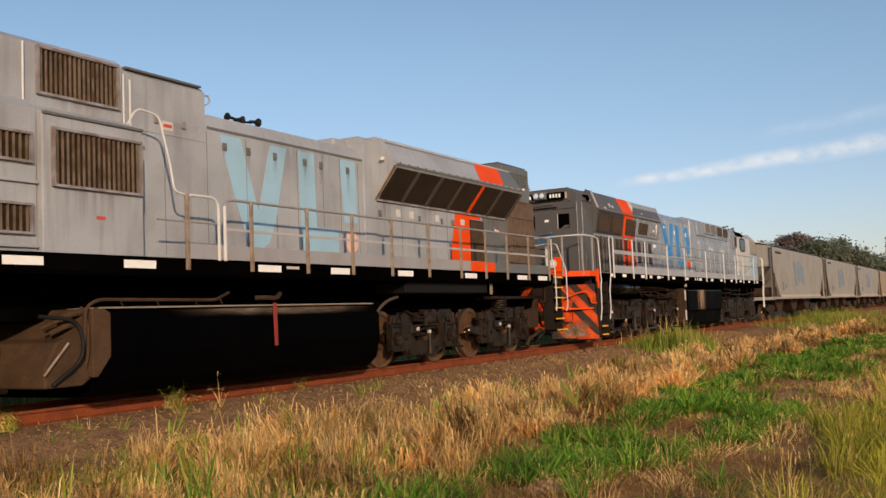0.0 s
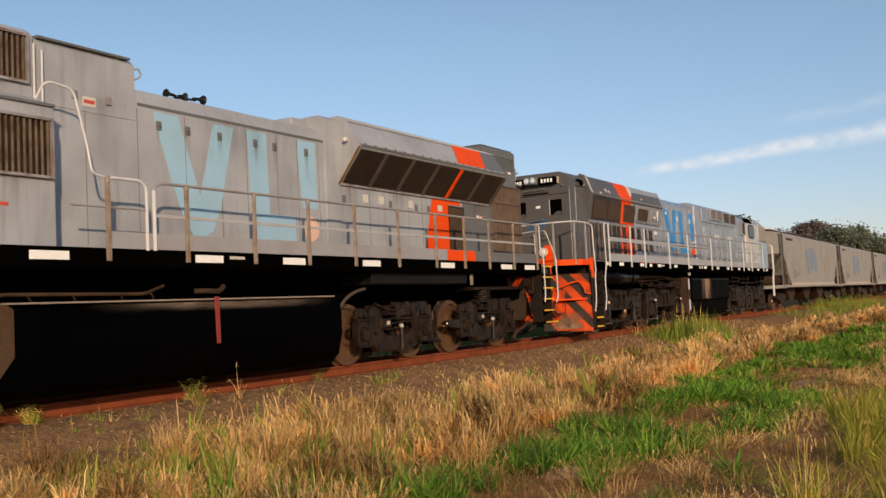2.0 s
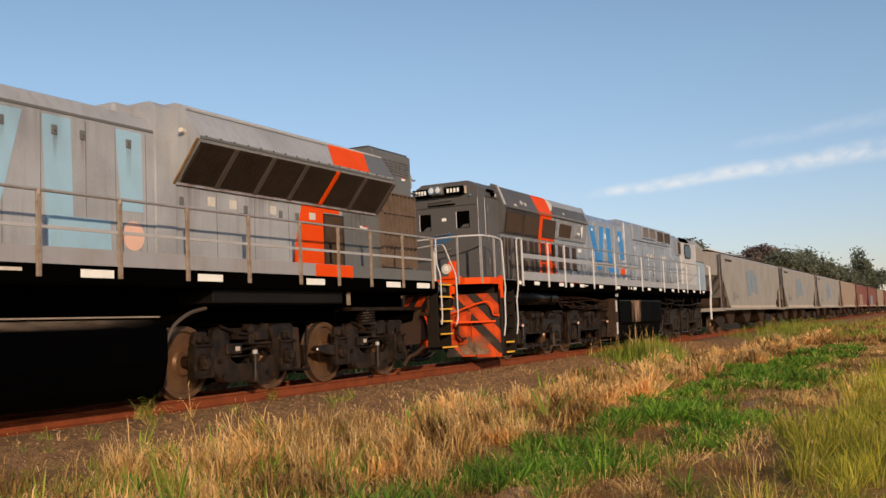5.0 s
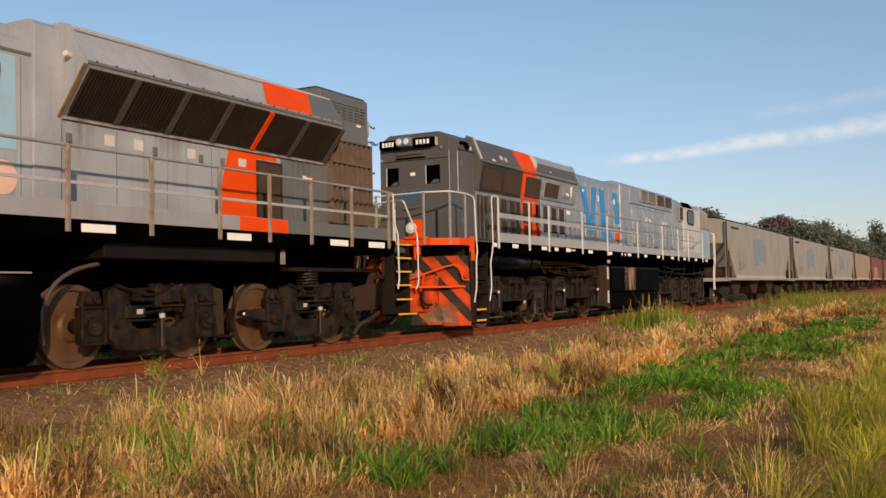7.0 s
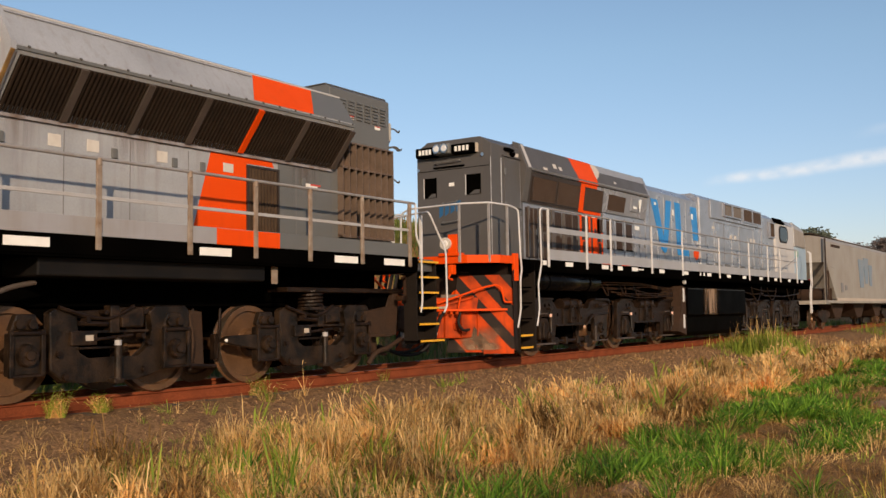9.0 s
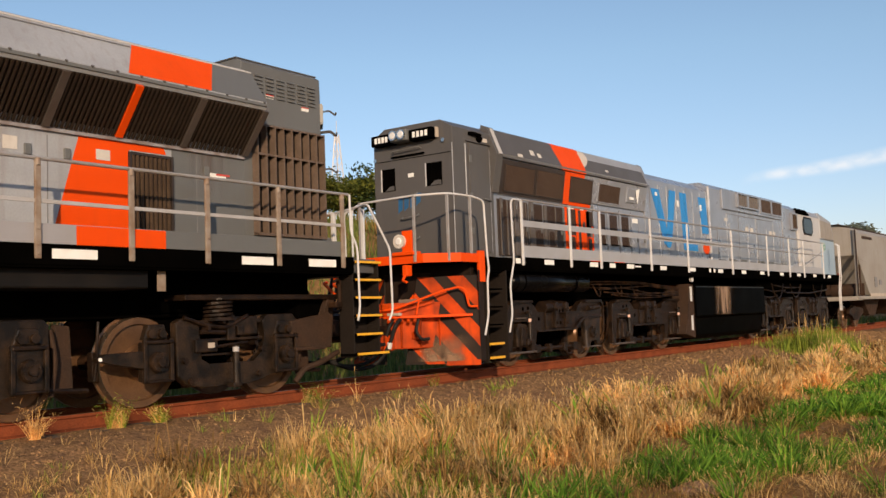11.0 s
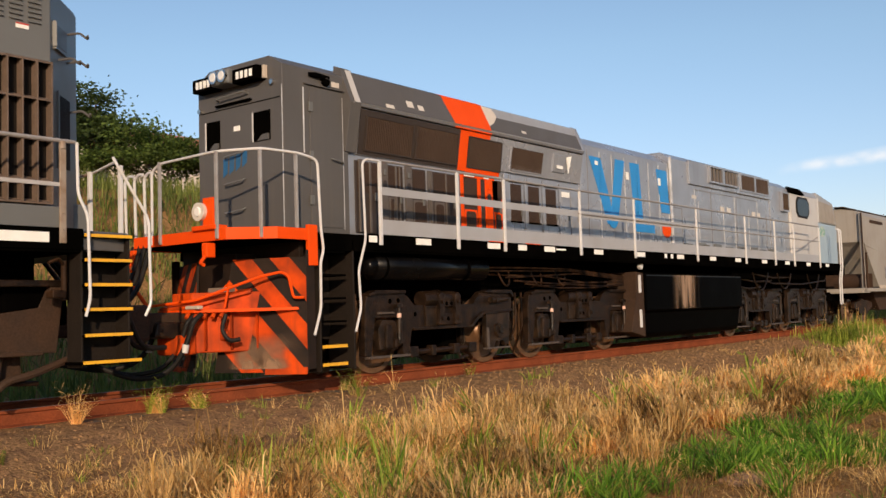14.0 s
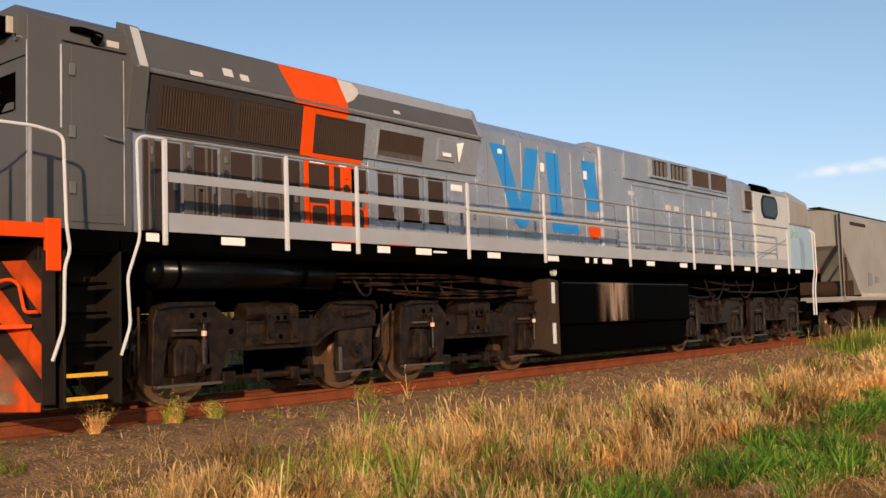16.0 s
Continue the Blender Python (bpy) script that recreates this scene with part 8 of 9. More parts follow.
def scatter(n, x0, x1, y0, y1, power=1.6, clump=0.0, size=0.12, each=14):
    """Places over a strip, thicker near y0; with clump, most stand in tufts."""
    if not clump:
        return RNG.uniform(x0, x1, n), y0 + (y1 - y0) * RNG.uniform(0, 1, n) ** power
    m = max(n // each, 1)
    cx, cy = RNG.uniform(x0, x1, m), y0 + (y1 - y0) * RNG.uniform(0, 1, m) ** power
    i = RNG.integers(0, m, n)
    s = size * (0.6 + 0.8 * RNG.uniform(0, 1, m))[i]
    return cx[i] + RNG.normal(0, 1, n) * s, cy[i] + RNG.normal(0, 1, n) * s


def patchy(x, y, f, seed, lo):
    """Keeps the places where slow waves run high, so that the cover is uneven."""
    v = np.sin(x * f + seed) * np.cos(y * f * 0.7 + 2 * seed) + 0.6 * np.sin(x * f * 2.3 - y * f * 1.7 + seed) + RNG.normal(0, 0.35, len(x))
    return v > lo


def width(y, w):
    return w * np.clip(y / 9.0, 0.8, 6)


def tufts(name, cx, cy, per, rad, h0, h1, wid, spread, mat, label, head=0.55, curl=0.5):
    """Tufts of grass: the blades of each stand close together and bend outwards."""
    m = len(cx)
    hs = RNG.uniform(h0, h1, m)
    i = np.repeat(np.arange(m), per)
    n = len(i)
    an, u = RNG.uniform(0, 2 * np.pi, n), np.sqrt(RNG.uniform(0, 1, n))
    r = rad * RNG.uniform(0.5, 1.4, m)[i]
    x, y = cx[i] + np.cos(an) * u * r, cy[i] + np.sin(an) * u * r
    ln = spread * (0.25 + u) * RNG.uniform(0.3, 1.3, n)
    tilt = RNG.normal(0, 0.18, (m, 2))[i]
    dx, dy = np.cos(an) * ln + RNG.normal(0, 0.12, n) + tilt[:, 0], np.sin(an) * ln + RNG.normal(0, 0.12, n) + tilt[:, 1]
    ln = np.hypot(dx, dy)
    h = hs[i] * RNG.uniform(0.45, 1.1, n)
    fa = RNG.uniform(0, 2 * np.pi, n)
    w = width(y, wid) * RNG.uniform(0.7, 1.3, n)
    wx, wy = np.cos(fa) * w / 2, np.sin(fa) * w / 2
    zb = ground_z(x, y) - 0.01
    def at(t, k):
        b = t * t * curl + t * (1 - curl)
        return np.stack([x + dx * h * b + wx * k, y + dy * h * b + wy * k, zb + h * t * (1 - 0.32 * np.minimum(ln, 1.6) * t)], -1)
    co = np.stack([at(0, -1), at(0, 1), at(0.45, 0.8), at(0.45, -0.8), at(0.82, head), at(0.82, -head), at(1.0, 0)], 1)
    tri = np.array([[0, 1, 2], [0, 2, 3], [3, 2, 4], [3, 4, 5], [5, 4, 6]])
    f = tri[None] + (np.arange(n) * 7)[:, None, None]
    return tagged(raw(name, co.reshape(-1, 3), f.reshape(-1, 3), mat, False), label, "grass", kind="stuff")


def spots(m, x0, x1, y0, y1, power=1.5):
    return RNG.uniform(x0, x1, m), y0 + (y1 - y0) * RNG.uniform(0, 1, m) ** power


def stalks(name, cx, cy, per, rad, h0, h1, wid, spread, leaves, leaf_len, mat, label, up=0.3):
    """Dry grass in bundles: thin bent stems, each with narrow leaves that stick out and droop."""
    m = len(cx)
    hs = RNG.uniform(h0, h1, m)
    i = np.repeat(np.arange(m), per)
    n = len(i)
    an, u = RNG.uniform(0, 2 * np.pi, n), np.sqrt(RNG.uniform(0, 1, n))
    r = rad * RNG.uniform(0.5, 1.5, m)[i]
    x, y = cx[i] + np.cos(an) * u * r, cy[i] + np.sin(an) * u * r
    tilt = RNG.normal(0, 0.22, (m, 2))[i]
    ln = spread * (0.2 + u) * RNG.uniform(0.2, 1.4, n)
    dx, dy = np.cos(an) * ln + tilt[:, 0] + RNG.normal(0, 0.15, n), np.sin(an) * ln + tilt[:, 1] + RNG.normal(0, 0.15, n)
    ll = np.minimum(np.hypot(dx, dy), 1.6)
    h = hs[i] * RNG.uniform(0.4, 1.15, n)
    w = width(y, wid) * RNG.uniform(0.7, 1.3, n)
    fa = RNG.uniform(0, 2 * np.pi, n)
    wx, wy = np.cos(fa) * w / 2, np.sin(fa) * w / 2
    zb = ground_z(x, y) - 0.01

    def at(t, k=0.0):
        b = 0.5 * t * t + 0.5 * t
        return np.stack([x + dx * h * b + wx * k, y + dy * h * b + wy * k, zb + h * t * (1 - 0.32 * ll * t)], -1)
    stem = np.stack([at(0, -1), at(0, 1), at(0.6, -0.8), at(0.6, 0.8), at(1.0)], 1)
    tri = np.array([[0, 1, 3], [0, 3, 2], [2, 3, 4]])
    co, fs, base = [stem.reshape(-1, 3)], [(tri[None] + (np.arange(n) * 5)[:, None, None]).reshape(-1, 3)], n * 5
    for k in range(leaves):
        t = RNG.uniform(up, 1.0, n)
        p = at(t)
        a = RNG.uniform(0, 2 * np.pi, n)
        e = leaf_len * RNG.uniform(0.4, 1.3, n) * h / max(h1, 0.2)
        rise = RNG.uniform(-0.5, 0.9, n)
        tip = p + np.stack([np.cos(a) * e, np.sin(a) * e, rise * e], -1)
        half = np.stack([-np.sin(a) * w * 0.55, np.cos(a) * w * 0.55, RNG.uniform(-0.5, 0.5, n) * w], -1)
        mid = p * 0.45 + tip * 0.55 + np.stack([np.zeros(n), np.zeros(n), 0.18 * e], -1)
        co.append(np.stack([p - half * 0.6, p + half * 0.6, mid - half, mid + half, tip], 1).reshape(-1, 3))
        fs.append((tri[None] + (np.arange(n) * 5)[:, None, None]).reshape(-1, 3) + base)
        base += n * 5
    return tagged(raw(name, np.concatenate(co), np.concatenate(fs), mat, False), label, "grass", kind="stuff")


def spaced(x0, x1, y0, y1, step, jitter=0.38):
    """Places about one step apart; the step grows with the distance along the track."""
    xs_, ys_, y = [], [], y0
    while y < y1:
        d = step * max(1.0, (y / 11.0) ** 0.62)
        n = max(int((x1 - x0) / d), 1)
        xs_.append(x0 + (np.arange(n) + 0.5) * (x1 - x0) / n + RNG.normal(0, jitter * d, n))
        ys_.append(y + RNG.normal(0, jitter * d, n))
        y += d
    return np.concatenate(xs_), np.concatenate(ys_)


def straw(name, cx, cy, per, rad, h0, h1, wid, mat, label, lean=0.10, heads=2, leaves=1, droop=0.12):
    """Bundles of ripe straw: stiff stems that stand close together and upright, narrow leaves that rise along them, slim heads at the tips."""
    m = len(cx)
    i = np.repeat(np.arange(m), per)
    n = len(i)
    hs, rs = RNG.uniform(h0, h1, m)[i], (rad * RNG.uniform(0.55, 1.35, m))[i]
    an, u = RNG.uniform(0, 2 * np.pi, n), np.sqrt(RNG.uniform(0, 1, n))
    x, y = cx[i] + np.cos(an) * u * rs, cy[i] + np.sin(an) * u * rs
    tilt = RNG.normal(0, 0.15, (m, 2))[i]
    far = RNG.uniform(0, 1, n) < droop
    ln = lean * (0.3 + u) * RNG.uniform(0.3, 1.5, n) + np.where(far, RNG.uniform(0.3, 0.9, n), 0)
    dx, dy = np.cos(an) * ln + tilt[:, 0] + RNG.normal(0, 0.13, n), np.sin(an) * ln + tilt[:, 1] + RNG.normal(0, 0.13, n)
    h = hs * (1.0 - 0.25 * u) * RNG.uniform(0.55, 1.1, n)
    w = width(y, wid) * RNG.uniform(0.7, 1.35, n)
    fa = RNG.uniform(0, 2 * np.pi, n)
    wx, wy = np.cos(fa) * w / 2, np.sin(fa) * w / 2
    zb = ground_z(x, y) - 0.015
    lz = np.minimum(np.hypot(dx, dy), 1.4)

    def at(t, k=0.0):
        b = 0.6 * t * t + 0.4 * t
        return np.stack([x + dx * h * b + wx * k, y + dy * h * b + wy * k, zb + h * t * (1 - 0.30 * lz * t)], -1)
    tri = np.array([[0, 1, 3], [0, 3, 2], [2, 3, 4]])
    idx = (tri[None] + (np.arange(n) * 5)[:, None, None]).reshape(-1, 3)
    co, fs, base = [np.stack([at(0, -1), at(0, 1), at(0.6, -0.75), at(0.6, 0.75), at(1.0)], 1).reshape(-1, 3)], [idx], n * 5
    for k in range(leaves + heads):
        head = k >= leaves
        t = RNG.uniform(0.84, 1.0, n) if head else RNG.uniform(0.25, 0.75, n)
        p = at(t)
        a = RNG.uniform(0, 2 * np.pi, n)
        e = h * (RNG.uniform(0.06, 0.15, n) if head else RNG.uniform(0.22, 0.58, n))
        out, rise = (RNG.uniform(0.05, 0.35, n), RNG.uniform(0.5, 1.0, n)) if head else (RNG.uniform(0.25, 1.0, n), RNG.uniform(-0.35, 1.0, n))
        tip = p + np.stack([np.cos(a) * e * out + dx * 0.25 * e, np.sin(a) * e * out + dy * 0.25 * e, rise * e], -1)
        g = w * (0.50 if head else 0.52)
        half = np.stack([-np.sin(a) * g, np.cos(a) * g, np.zeros(n)], -1)
        mid = p * 0.5 + tip * 0.5 + np.stack([np.zeros(n), np.zeros(n), (0.08 if head else 0.24) * e], -1)
        co.append(np.stack([p - half * 0.5, p + half * 0.5, mid - half, mid + half, tip], 1).reshape(-1, 3))
        fs.append(idx + base)
        base += n * 5
    return tagged(raw(name, np.concatenate(co), np.concatenate(fs), mat, False), label, "grass", kind="stuff")


# straw band beside the ballast: separate upright bundles over a low layer darkened as gap shade, green shoots in the
# gaps
def band(x, y, wide=0.0):
    """Inside the straw band: its ragged edge follows the ballast, its other side the green turf."""
    edge = -6.60 - wide - 0.55 * ease(4.2, 5.6, y) * ease(10.0, 7.5, y) + 0.7 * ease(5.0, 3.8, y) + 0.45 * ease(8.5, 13.0, y) + 0.28 * np.sin(1.3 * y) + 0.20 * np.sin(3.1 * y + 1)
    inner = -3.75 - 0.40 * ease(8.0, 11.0, y) + 0.22 * np.sin(2.7 * y) + 0.12 * np.sin(6.1 * y)
    return (x > edge) & (x < inner)


x, y = spaced(-7.4, -3.6, 3.9, 46, 0.38)
k = band(x, y) & patchy(x, y, 2.1, 0.7, -0.85)
bx_, by_ = x[k], y[k]
pick = RNG.uniform(0, 1, len(bx_)) - 0.18 * ease(8.0, 13.0, by_) + 0.26 * ease(7.4, 5.0, by_)
for lo, hi, mat, lab in ((-1.0, 0.56, DRY, "upright bundles of tall dry straw-coloured grass"), (0.56, 0.67, DRY_BROWN, "upright bundles of browned grass")):
    k = (pick >= lo) & (pick < hi)
    straw("dry_grass", bx_[k], by_[k], 64, 0.135, 0.24, 0.64, 0.0125, mat, lab, lean=0.22, heads=0, leaves=4, droop=0.30)
k = pick < 0.40
straw("dry_grass", bx_[k], by_[k], 12, 0.12, 0.42, 0.66, 0.0085, DRY_PALE, "tall pale stems with slim seed heads", lean=0.2, heads=2, leaves=3)
k = pick >= 0.5
straw("dry_grass", bx_[k], by_[k], 44, 0.17, 0.16, 0.38, 0.0115, DRY, "shorter broken straw between the bundles", lean=0.65, heads=0, leaves=4, droop=0.45)
x, y = spaced(-7.0, -3.7, 4.2, 40, 0.33)
k = band(x, y, 0.1)
x, y = x[k], y[k]
straw("dry_grass", x, y, 34, 0.19, 0.08, 0.24, 0.0100, DRY_BROWN, "low dead grass under the straw, darkened as gap shade", lean=0.9, heads=0, leaves=3, droop=0.3)
k = (RNG.uniform(0, 1, len(x)) < 0.10 + 0.42 * ease(8.5, 5.8, y)) & patchy(x, y, 1.5, 1.0, -0.5)
tufts("green_shoots", x[k], y[k], 40, 0.13, 0.20, 0.42, 0.0135, 0.42, GREEN_MIX, "green shoots growing in the gaps of the straw")
# single reed-like shoots with broad blades that stand clear of the straw
x, y = spaced(-7.3, -4.0, 4.2, 24, 0.62)
k = band(x, y, 0.25) & patchy(x, y, 3.3, 0.4, 0.35 - 0.45 * ease(9.0, 6.0, y))
tufts("green_shoots", x[k], y[k], 9, 0.035, 0.34, 0.62, 0.0215, 0.34, GREEN_MIX, "broad-bladed green shoots standing in the straw", head=0.9, curl=0.5)
tufts("green_shoots", x[k] + 0.06, y[k] + 0.05, 7, 0.05, 0.20, 0.42, 0.0200, 0.55, GREEN, "broad green blades at the foot of the shoots", head=0.9, curl=0.6)
x, y = spaced(-7.0, -3.7, 4.2, 40, 0.33)
k = band(x, y, 0.1)
x, y = x[k], y[k]
k = RNG.uniform(0, 1, len(x)) < 0.10 + 0.12 * ease(9.0, 6.0, y)
tufts("green_shoots", x[k] + 0.1, y[k] + 0.12, 26, 0.10, 0.16, 0.38, 0.0125, 0.55, GREEN, "fresh green blades at the foot of the straw")
# foot of the band where it runs out over the ballast shoulder
x, y = spaced(-8.2, -4.8, 3.2, 7.6, 0.46)
k = (x < -5.0) & (x > -6.4 - 0.9 * ease(4.0, 7.5, y)) & patchy(x, y, 2.6, 0.3, 0.0)
straw("dry_grass", x[k], y[k], 26, 0.16, 0.18, 0.44, 0.0110, DRY, "thin bent straw on the ballast shoulder", lean=0.7, leaves=3, droop=0.4)
k = k & (RNG.uniform(0, 1, len(x)) < 0.55)
straw("dry_grass", x[k] - 0.15, y[k] + 0.1, 26, 0.17, 0.10, 0.28, 0.0095, DRY_BROWN, "dead brown grass on the ballast shoulder", lean=1.0, heads=0, leaves=2, droop=0.4)
tufts("green_shoots", x[k] + 0.2, y[k] - 0.15, 22, 0.09, 0.14, 0.36, 0.0100, 0.5, GREEN_MIX, "green weeds among the thin straw")
x, y = spaced(-8.4, -5.6, 3.2, 5.6, 0.34)
k = patchy(x, y, 2.2, 1.7, -0.55)
straw("dry_grass", x[k], y[k], 9, 0.18, 0.10, 0.28, 0.0085, DRY, "thin broken straw strewn over the ballast", lean=1.3, heads=0, leaves=3, droop=0.6)
k = k & (RNG.uniform(0, 1, len(x)) < 0.4)
straw("dry_grass", x[k] + 0.1, y[k], 22, 0.16, 0.06, 0.20, 0.0065, DRY_BROWN, "dead brown grass strewn over the ballast", lean=1.3, heads=0, leaves=2, droop=0.6)
x, y = spots(44, -8.9, -6.9, 4.4, 30)
tufts("green_shoots", x, y, 16, 0.06, 0.08, 0.24, 0.0075, 0.6, GREEN_MIX, "small green weeds on the ballast shoulder")
x, y = spots(56, -8.9, -6.9, 4.4, 30)
straw("dry_grass", x, y, 8, 0.05, 0.12, 0.34, 0.0060, DRY, "thin dry weeds on the ballast shoulder", lean=0.6)
x, y = scatter(9000, -8.0, -3.8, 3.4, 42, 1.5)
k = band(x, y, 0.25) | (RNG.uniform(0, 1, len(x)) < 0.05)
blades("dry_litter", x[k], y[k], RNG.uniform(0.05, 0.18, k.sum()), width(y[k], 0.006), 2.0, DRY_BROWN, "matted dry grass on the earth", curl=0.7)
# green turf: separate arching tussocks in long uneven patches (centre x y, half widths)
GREENS = ((-3.45, 7.6, 0.30, 0.62), (-3.38, 9.1, 0.48, 0.62), (-2.55, 8.2, 0.36, 0.90), (-3.4, 11.8, 0.48, 1.3), (-2.95, 13.1, 0.42, 1.6), (-2.15, 11.6, 0.44, 1.4), (-2.2, 9.8, 0.34, 0.7),
          (-3.35, 6.5, 0.24, 0.36), (-2.62, 6.7, 0.26, 0.36), (-1.72, 7.1, 0.16, 0.26), (-3.4, 5.7, 0.34, 0.28), (-2.4, 18.6, 0.65, 1.7), (-3.5, 23.0, 1.0, 3.6), (-3.6, 16.2, 0.35, 1.2), (-2.9, 30.0, 0.9, 5.0), (-3.95, 14.6, 0.38, 1.0), (-3.0, 7.9, 0.36, 1.0), (-2.95, 9.2, 0.36, 0.6), (-2.95, 6.9, 0.42, 0.32), (-2.95, 12.4, 0.46, 1.0), (-3.3, 17.0, 0.5, 1.4))
gx, gy = [], []
for px, py, rx, ry in GREENS:
    x, y = spaced(px - rx, px + rx, py - ry, py + ry, 0.185, 0.36)
    k = ((x - px) / rx) ** 2 + ((y - py) / ry) ** 2 < 1.0 + RNG.normal(0, 0.22, len(x))
    gx.append(x[k])
    gy.append(y[k])
x, y = np.concatenate(gx), np.concatenate(gy)
k = patchy(x, y, 2.6, 2.1, -0.50) & patchy(x, y, 5.2, 0.9, -0.95)
x, y = x[k], y[k]
tufts("green_grass", x, y, 50, 0.080, 0.12, 0.32, 0.0145, 0.95, GREEN, "arching tussocks of fresh green grass", head=0.65, curl=0.65)
k = RNG.uniform(0, 1, len(x)) < 0.22
tufts("green_shoots", x[k], y[k], 26, 0.10, 0.14, 0.30, 0.0100, 0.9, GREEN_MIX, "yellowed blades among the tussocks")
k = RNG.uniform(0, 1, len(x)) < 0.25
tufts("dry_grass", x[k] + RNG.normal(0, 0.15, k.sum()), y[k] + RNG.normal(0, 0.2, k.sum()), 34, 0.16, 0.06, 0.18, 0.008, 1.6, DRY_BROWN, "dead brown blades between the green tussocks")
x, y = spots(110, -4.9, -1.6, 6.0, 48)
tufts("green_grass", x, y, 26, 0.08, 0.08, 0.20, 0.010, 1.0, GREEN, "scattered small green tufts")
# bare strip with flattened litter
x, y = scatter(24000, -4.8, -0.4, 4.0, 48, 1.5, 1, 0.26, 60)
blades("dry_litter", x, y, RNG.uniform(0.05, 0.20, len(x)), width(y, 0.0055), 2.6, DRY_BROWN, "flattened brown grass litter on bare earth", curl=0.7)
x, y = scatter(9000, -4.6, -0.6, 4.0, 48, 1.5, 1, 0.20, 40)
blades("dry_litter", x, y, RNG.uniform(0.05, 0.20, len(x)), width(y, 0.005), 2.2, DRY, "flattened straw on bare earth", curl=0.7)
x, y = spots(700, -3.9, -0.5, 4.6, 46)
k = patchy(x, y, 1.9, 1.2, -0.1)
straw("dry_grass", x[k], y[k], 26, 0.15, 0.10, 0.30, 0.0066, DRY, "small dry tufts on bare earth", lean=0.7, droop=0.3)
straw("dry_grass", x[~k], y[~k], 30, 0.18, 0.07, 0.20, 0.0066, DRY_BROWN, "short brown grass on the bare strip", lean=1.1, heads=0, leaves=2, droop=0.3)
x, y = spots(330, -4.2, -0.6, 4.6, 44)
k = patchy(x, y, 1.7, 2.2, -0.1)
tufts("green_shoots", x[k], y[k], 28, 0.12, 0.08, 0.22, 0.0085, 1.0, GREEN_MIX, "olive tufts on the bare strip")
# tall yellow-green grass on the camera's side
x, y = spaced(-1.7, 1.6, 5.6, 60, 0.25)
k = (x > -1.0 + 0.28 * np.sin(1.1 * y) + 0.15 * np.sin(2.9 * y)) & patchy(x, y, 1.2, 2.0, -0.9)
x, y = x[k], y[k]
tufts("tall_grass", x, y, 58, 0.12, 0.22, 0.46, 0.0072, 0.5, YELLOW_GREEN, "tall yellow-green grass", head=0.75, curl=0.6)
k = RNG.uniform(0, 1, len(x)) < 0.30
tufts("tall_grass", x[k], y[k], 30, 0.12, 0.14, 0.34, 0.0080, 0.6, GREEN_MIX, "greener blades low in the tall grass", head=0.75)
k = RNG.uniform(0, 1, len(x)) < 0.16
straw("dry_grass", x[k], y[k], 12, 0.12, 0.30, 0.55, 0.0058, DRY, "dry stalks in the tall grass", heads=4)
# low growth where the camera stands
x, y = scatter(5000, -6.0, 3.0, -5.0, 4.5, 1.0, 1, 0.22, 30)
blades("low_grass", x, y, RNG.uniform(0.04, 0.14, len(x)), np.full(len(x), 0.006), 1.0, YELLOW_GREEN, "low trodden grass on the verge")
x, y = scatter(6000, -6.0, 3.0, -5.0, 4.5, 1.0, 1, 0.25, 40)
blades("dry_litter", x, y, RNG.uniform(0.05, 0.16, len(x)), np.full(len(x), 0.006), 2.4, DRY_BROWN, "trodden dry litter on the verge", curl=0.7)
# far verge
x, y = spots(1600, -6.3, 3.0, 38, 230, 2.0)
k = patchy(x, y, 0.35, 2.2, -0.1)
tufts("dry_grass", x[k], y[k], 16, 0.5, 0.25, 0.55, 0.010, 0.5, DRY_BROWN, "far dry grass on the verge", head=0.9)
tufts("tall_grass", x[~k], y[~k], 16, 0.5, 0.20, 0.5, 0.010, 0.5, GREEN_MIX, "far olive grass on the verge")


def tuft(cx, cy, n, spread, h, mat, label, wide=0.010, name="grass_tuft", dz=0.0):
    x, y = cx + RNG.normal(0, spread, n), cy + RNG.normal(0, spread, n)
    dome = np.exp(-0.5 * ((x - cx) ** 2 + (y - cy) ** 2) / (1.1 * spread) ** 2)
    ob = blades(name, x, y, RNG.uniform(0.35, 1.1, n) * h * (0.35 + 0.65 * dome), np.full(n, wide), 0.45, mat, label, dz)
    ob["kind"] = "stuff"
    return ob


for cx, cy, n, sp, h, m in ((-7.7, 27.4, 1300, 0.62, 0.85, GREEN_MIX), (-7.6, 28.4, 700, 0.50, 1.0, GREEN_MIX), (-8.1, 29.2, 90, 0.6, 1.30, DRY), (-7.3, 26.9, 50, 0.5, 0.9, DRY), (-6.7, 26.4, 260, 0.5, 0.55, GREEN_MIX), (-7.6, 58.0, 800, 1.3, 1.1, GREEN_MIX), (-7.3, 68.0, 800, 1.6, 1.1, GREEN_MIX),
                             (-7.5, 47.0, 420, 0.9, 0.8, GREEN_MIX)):
    tuft(cx, cy, n, sp, h, m, "overgrown clump of tall weeds beside the track", 0.018)
for cx, cy, n, sp, h, m in TUFTS:
    a = RNG.uniform(0, 6.28, 5)
    stalks("rail_weed", cx + sp * np.cos(a), cy + sp * np.sin(a), n // 16, 0.02, h * 0.5, h * 1.15, 0.0065, 0.45, 4, 0.10, m, "weed tuft growing against the rail")
    stalks("rail_weed", cx + 0.7 * sp * np.cos(a), cy + 0.7 * sp * np.sin(a), n // 18, 0.02, h * 0.4, h * 0.8, 0.0065, 0.5, 3, 0.09, DRY, "dry blades at the foot of a weed tuft")

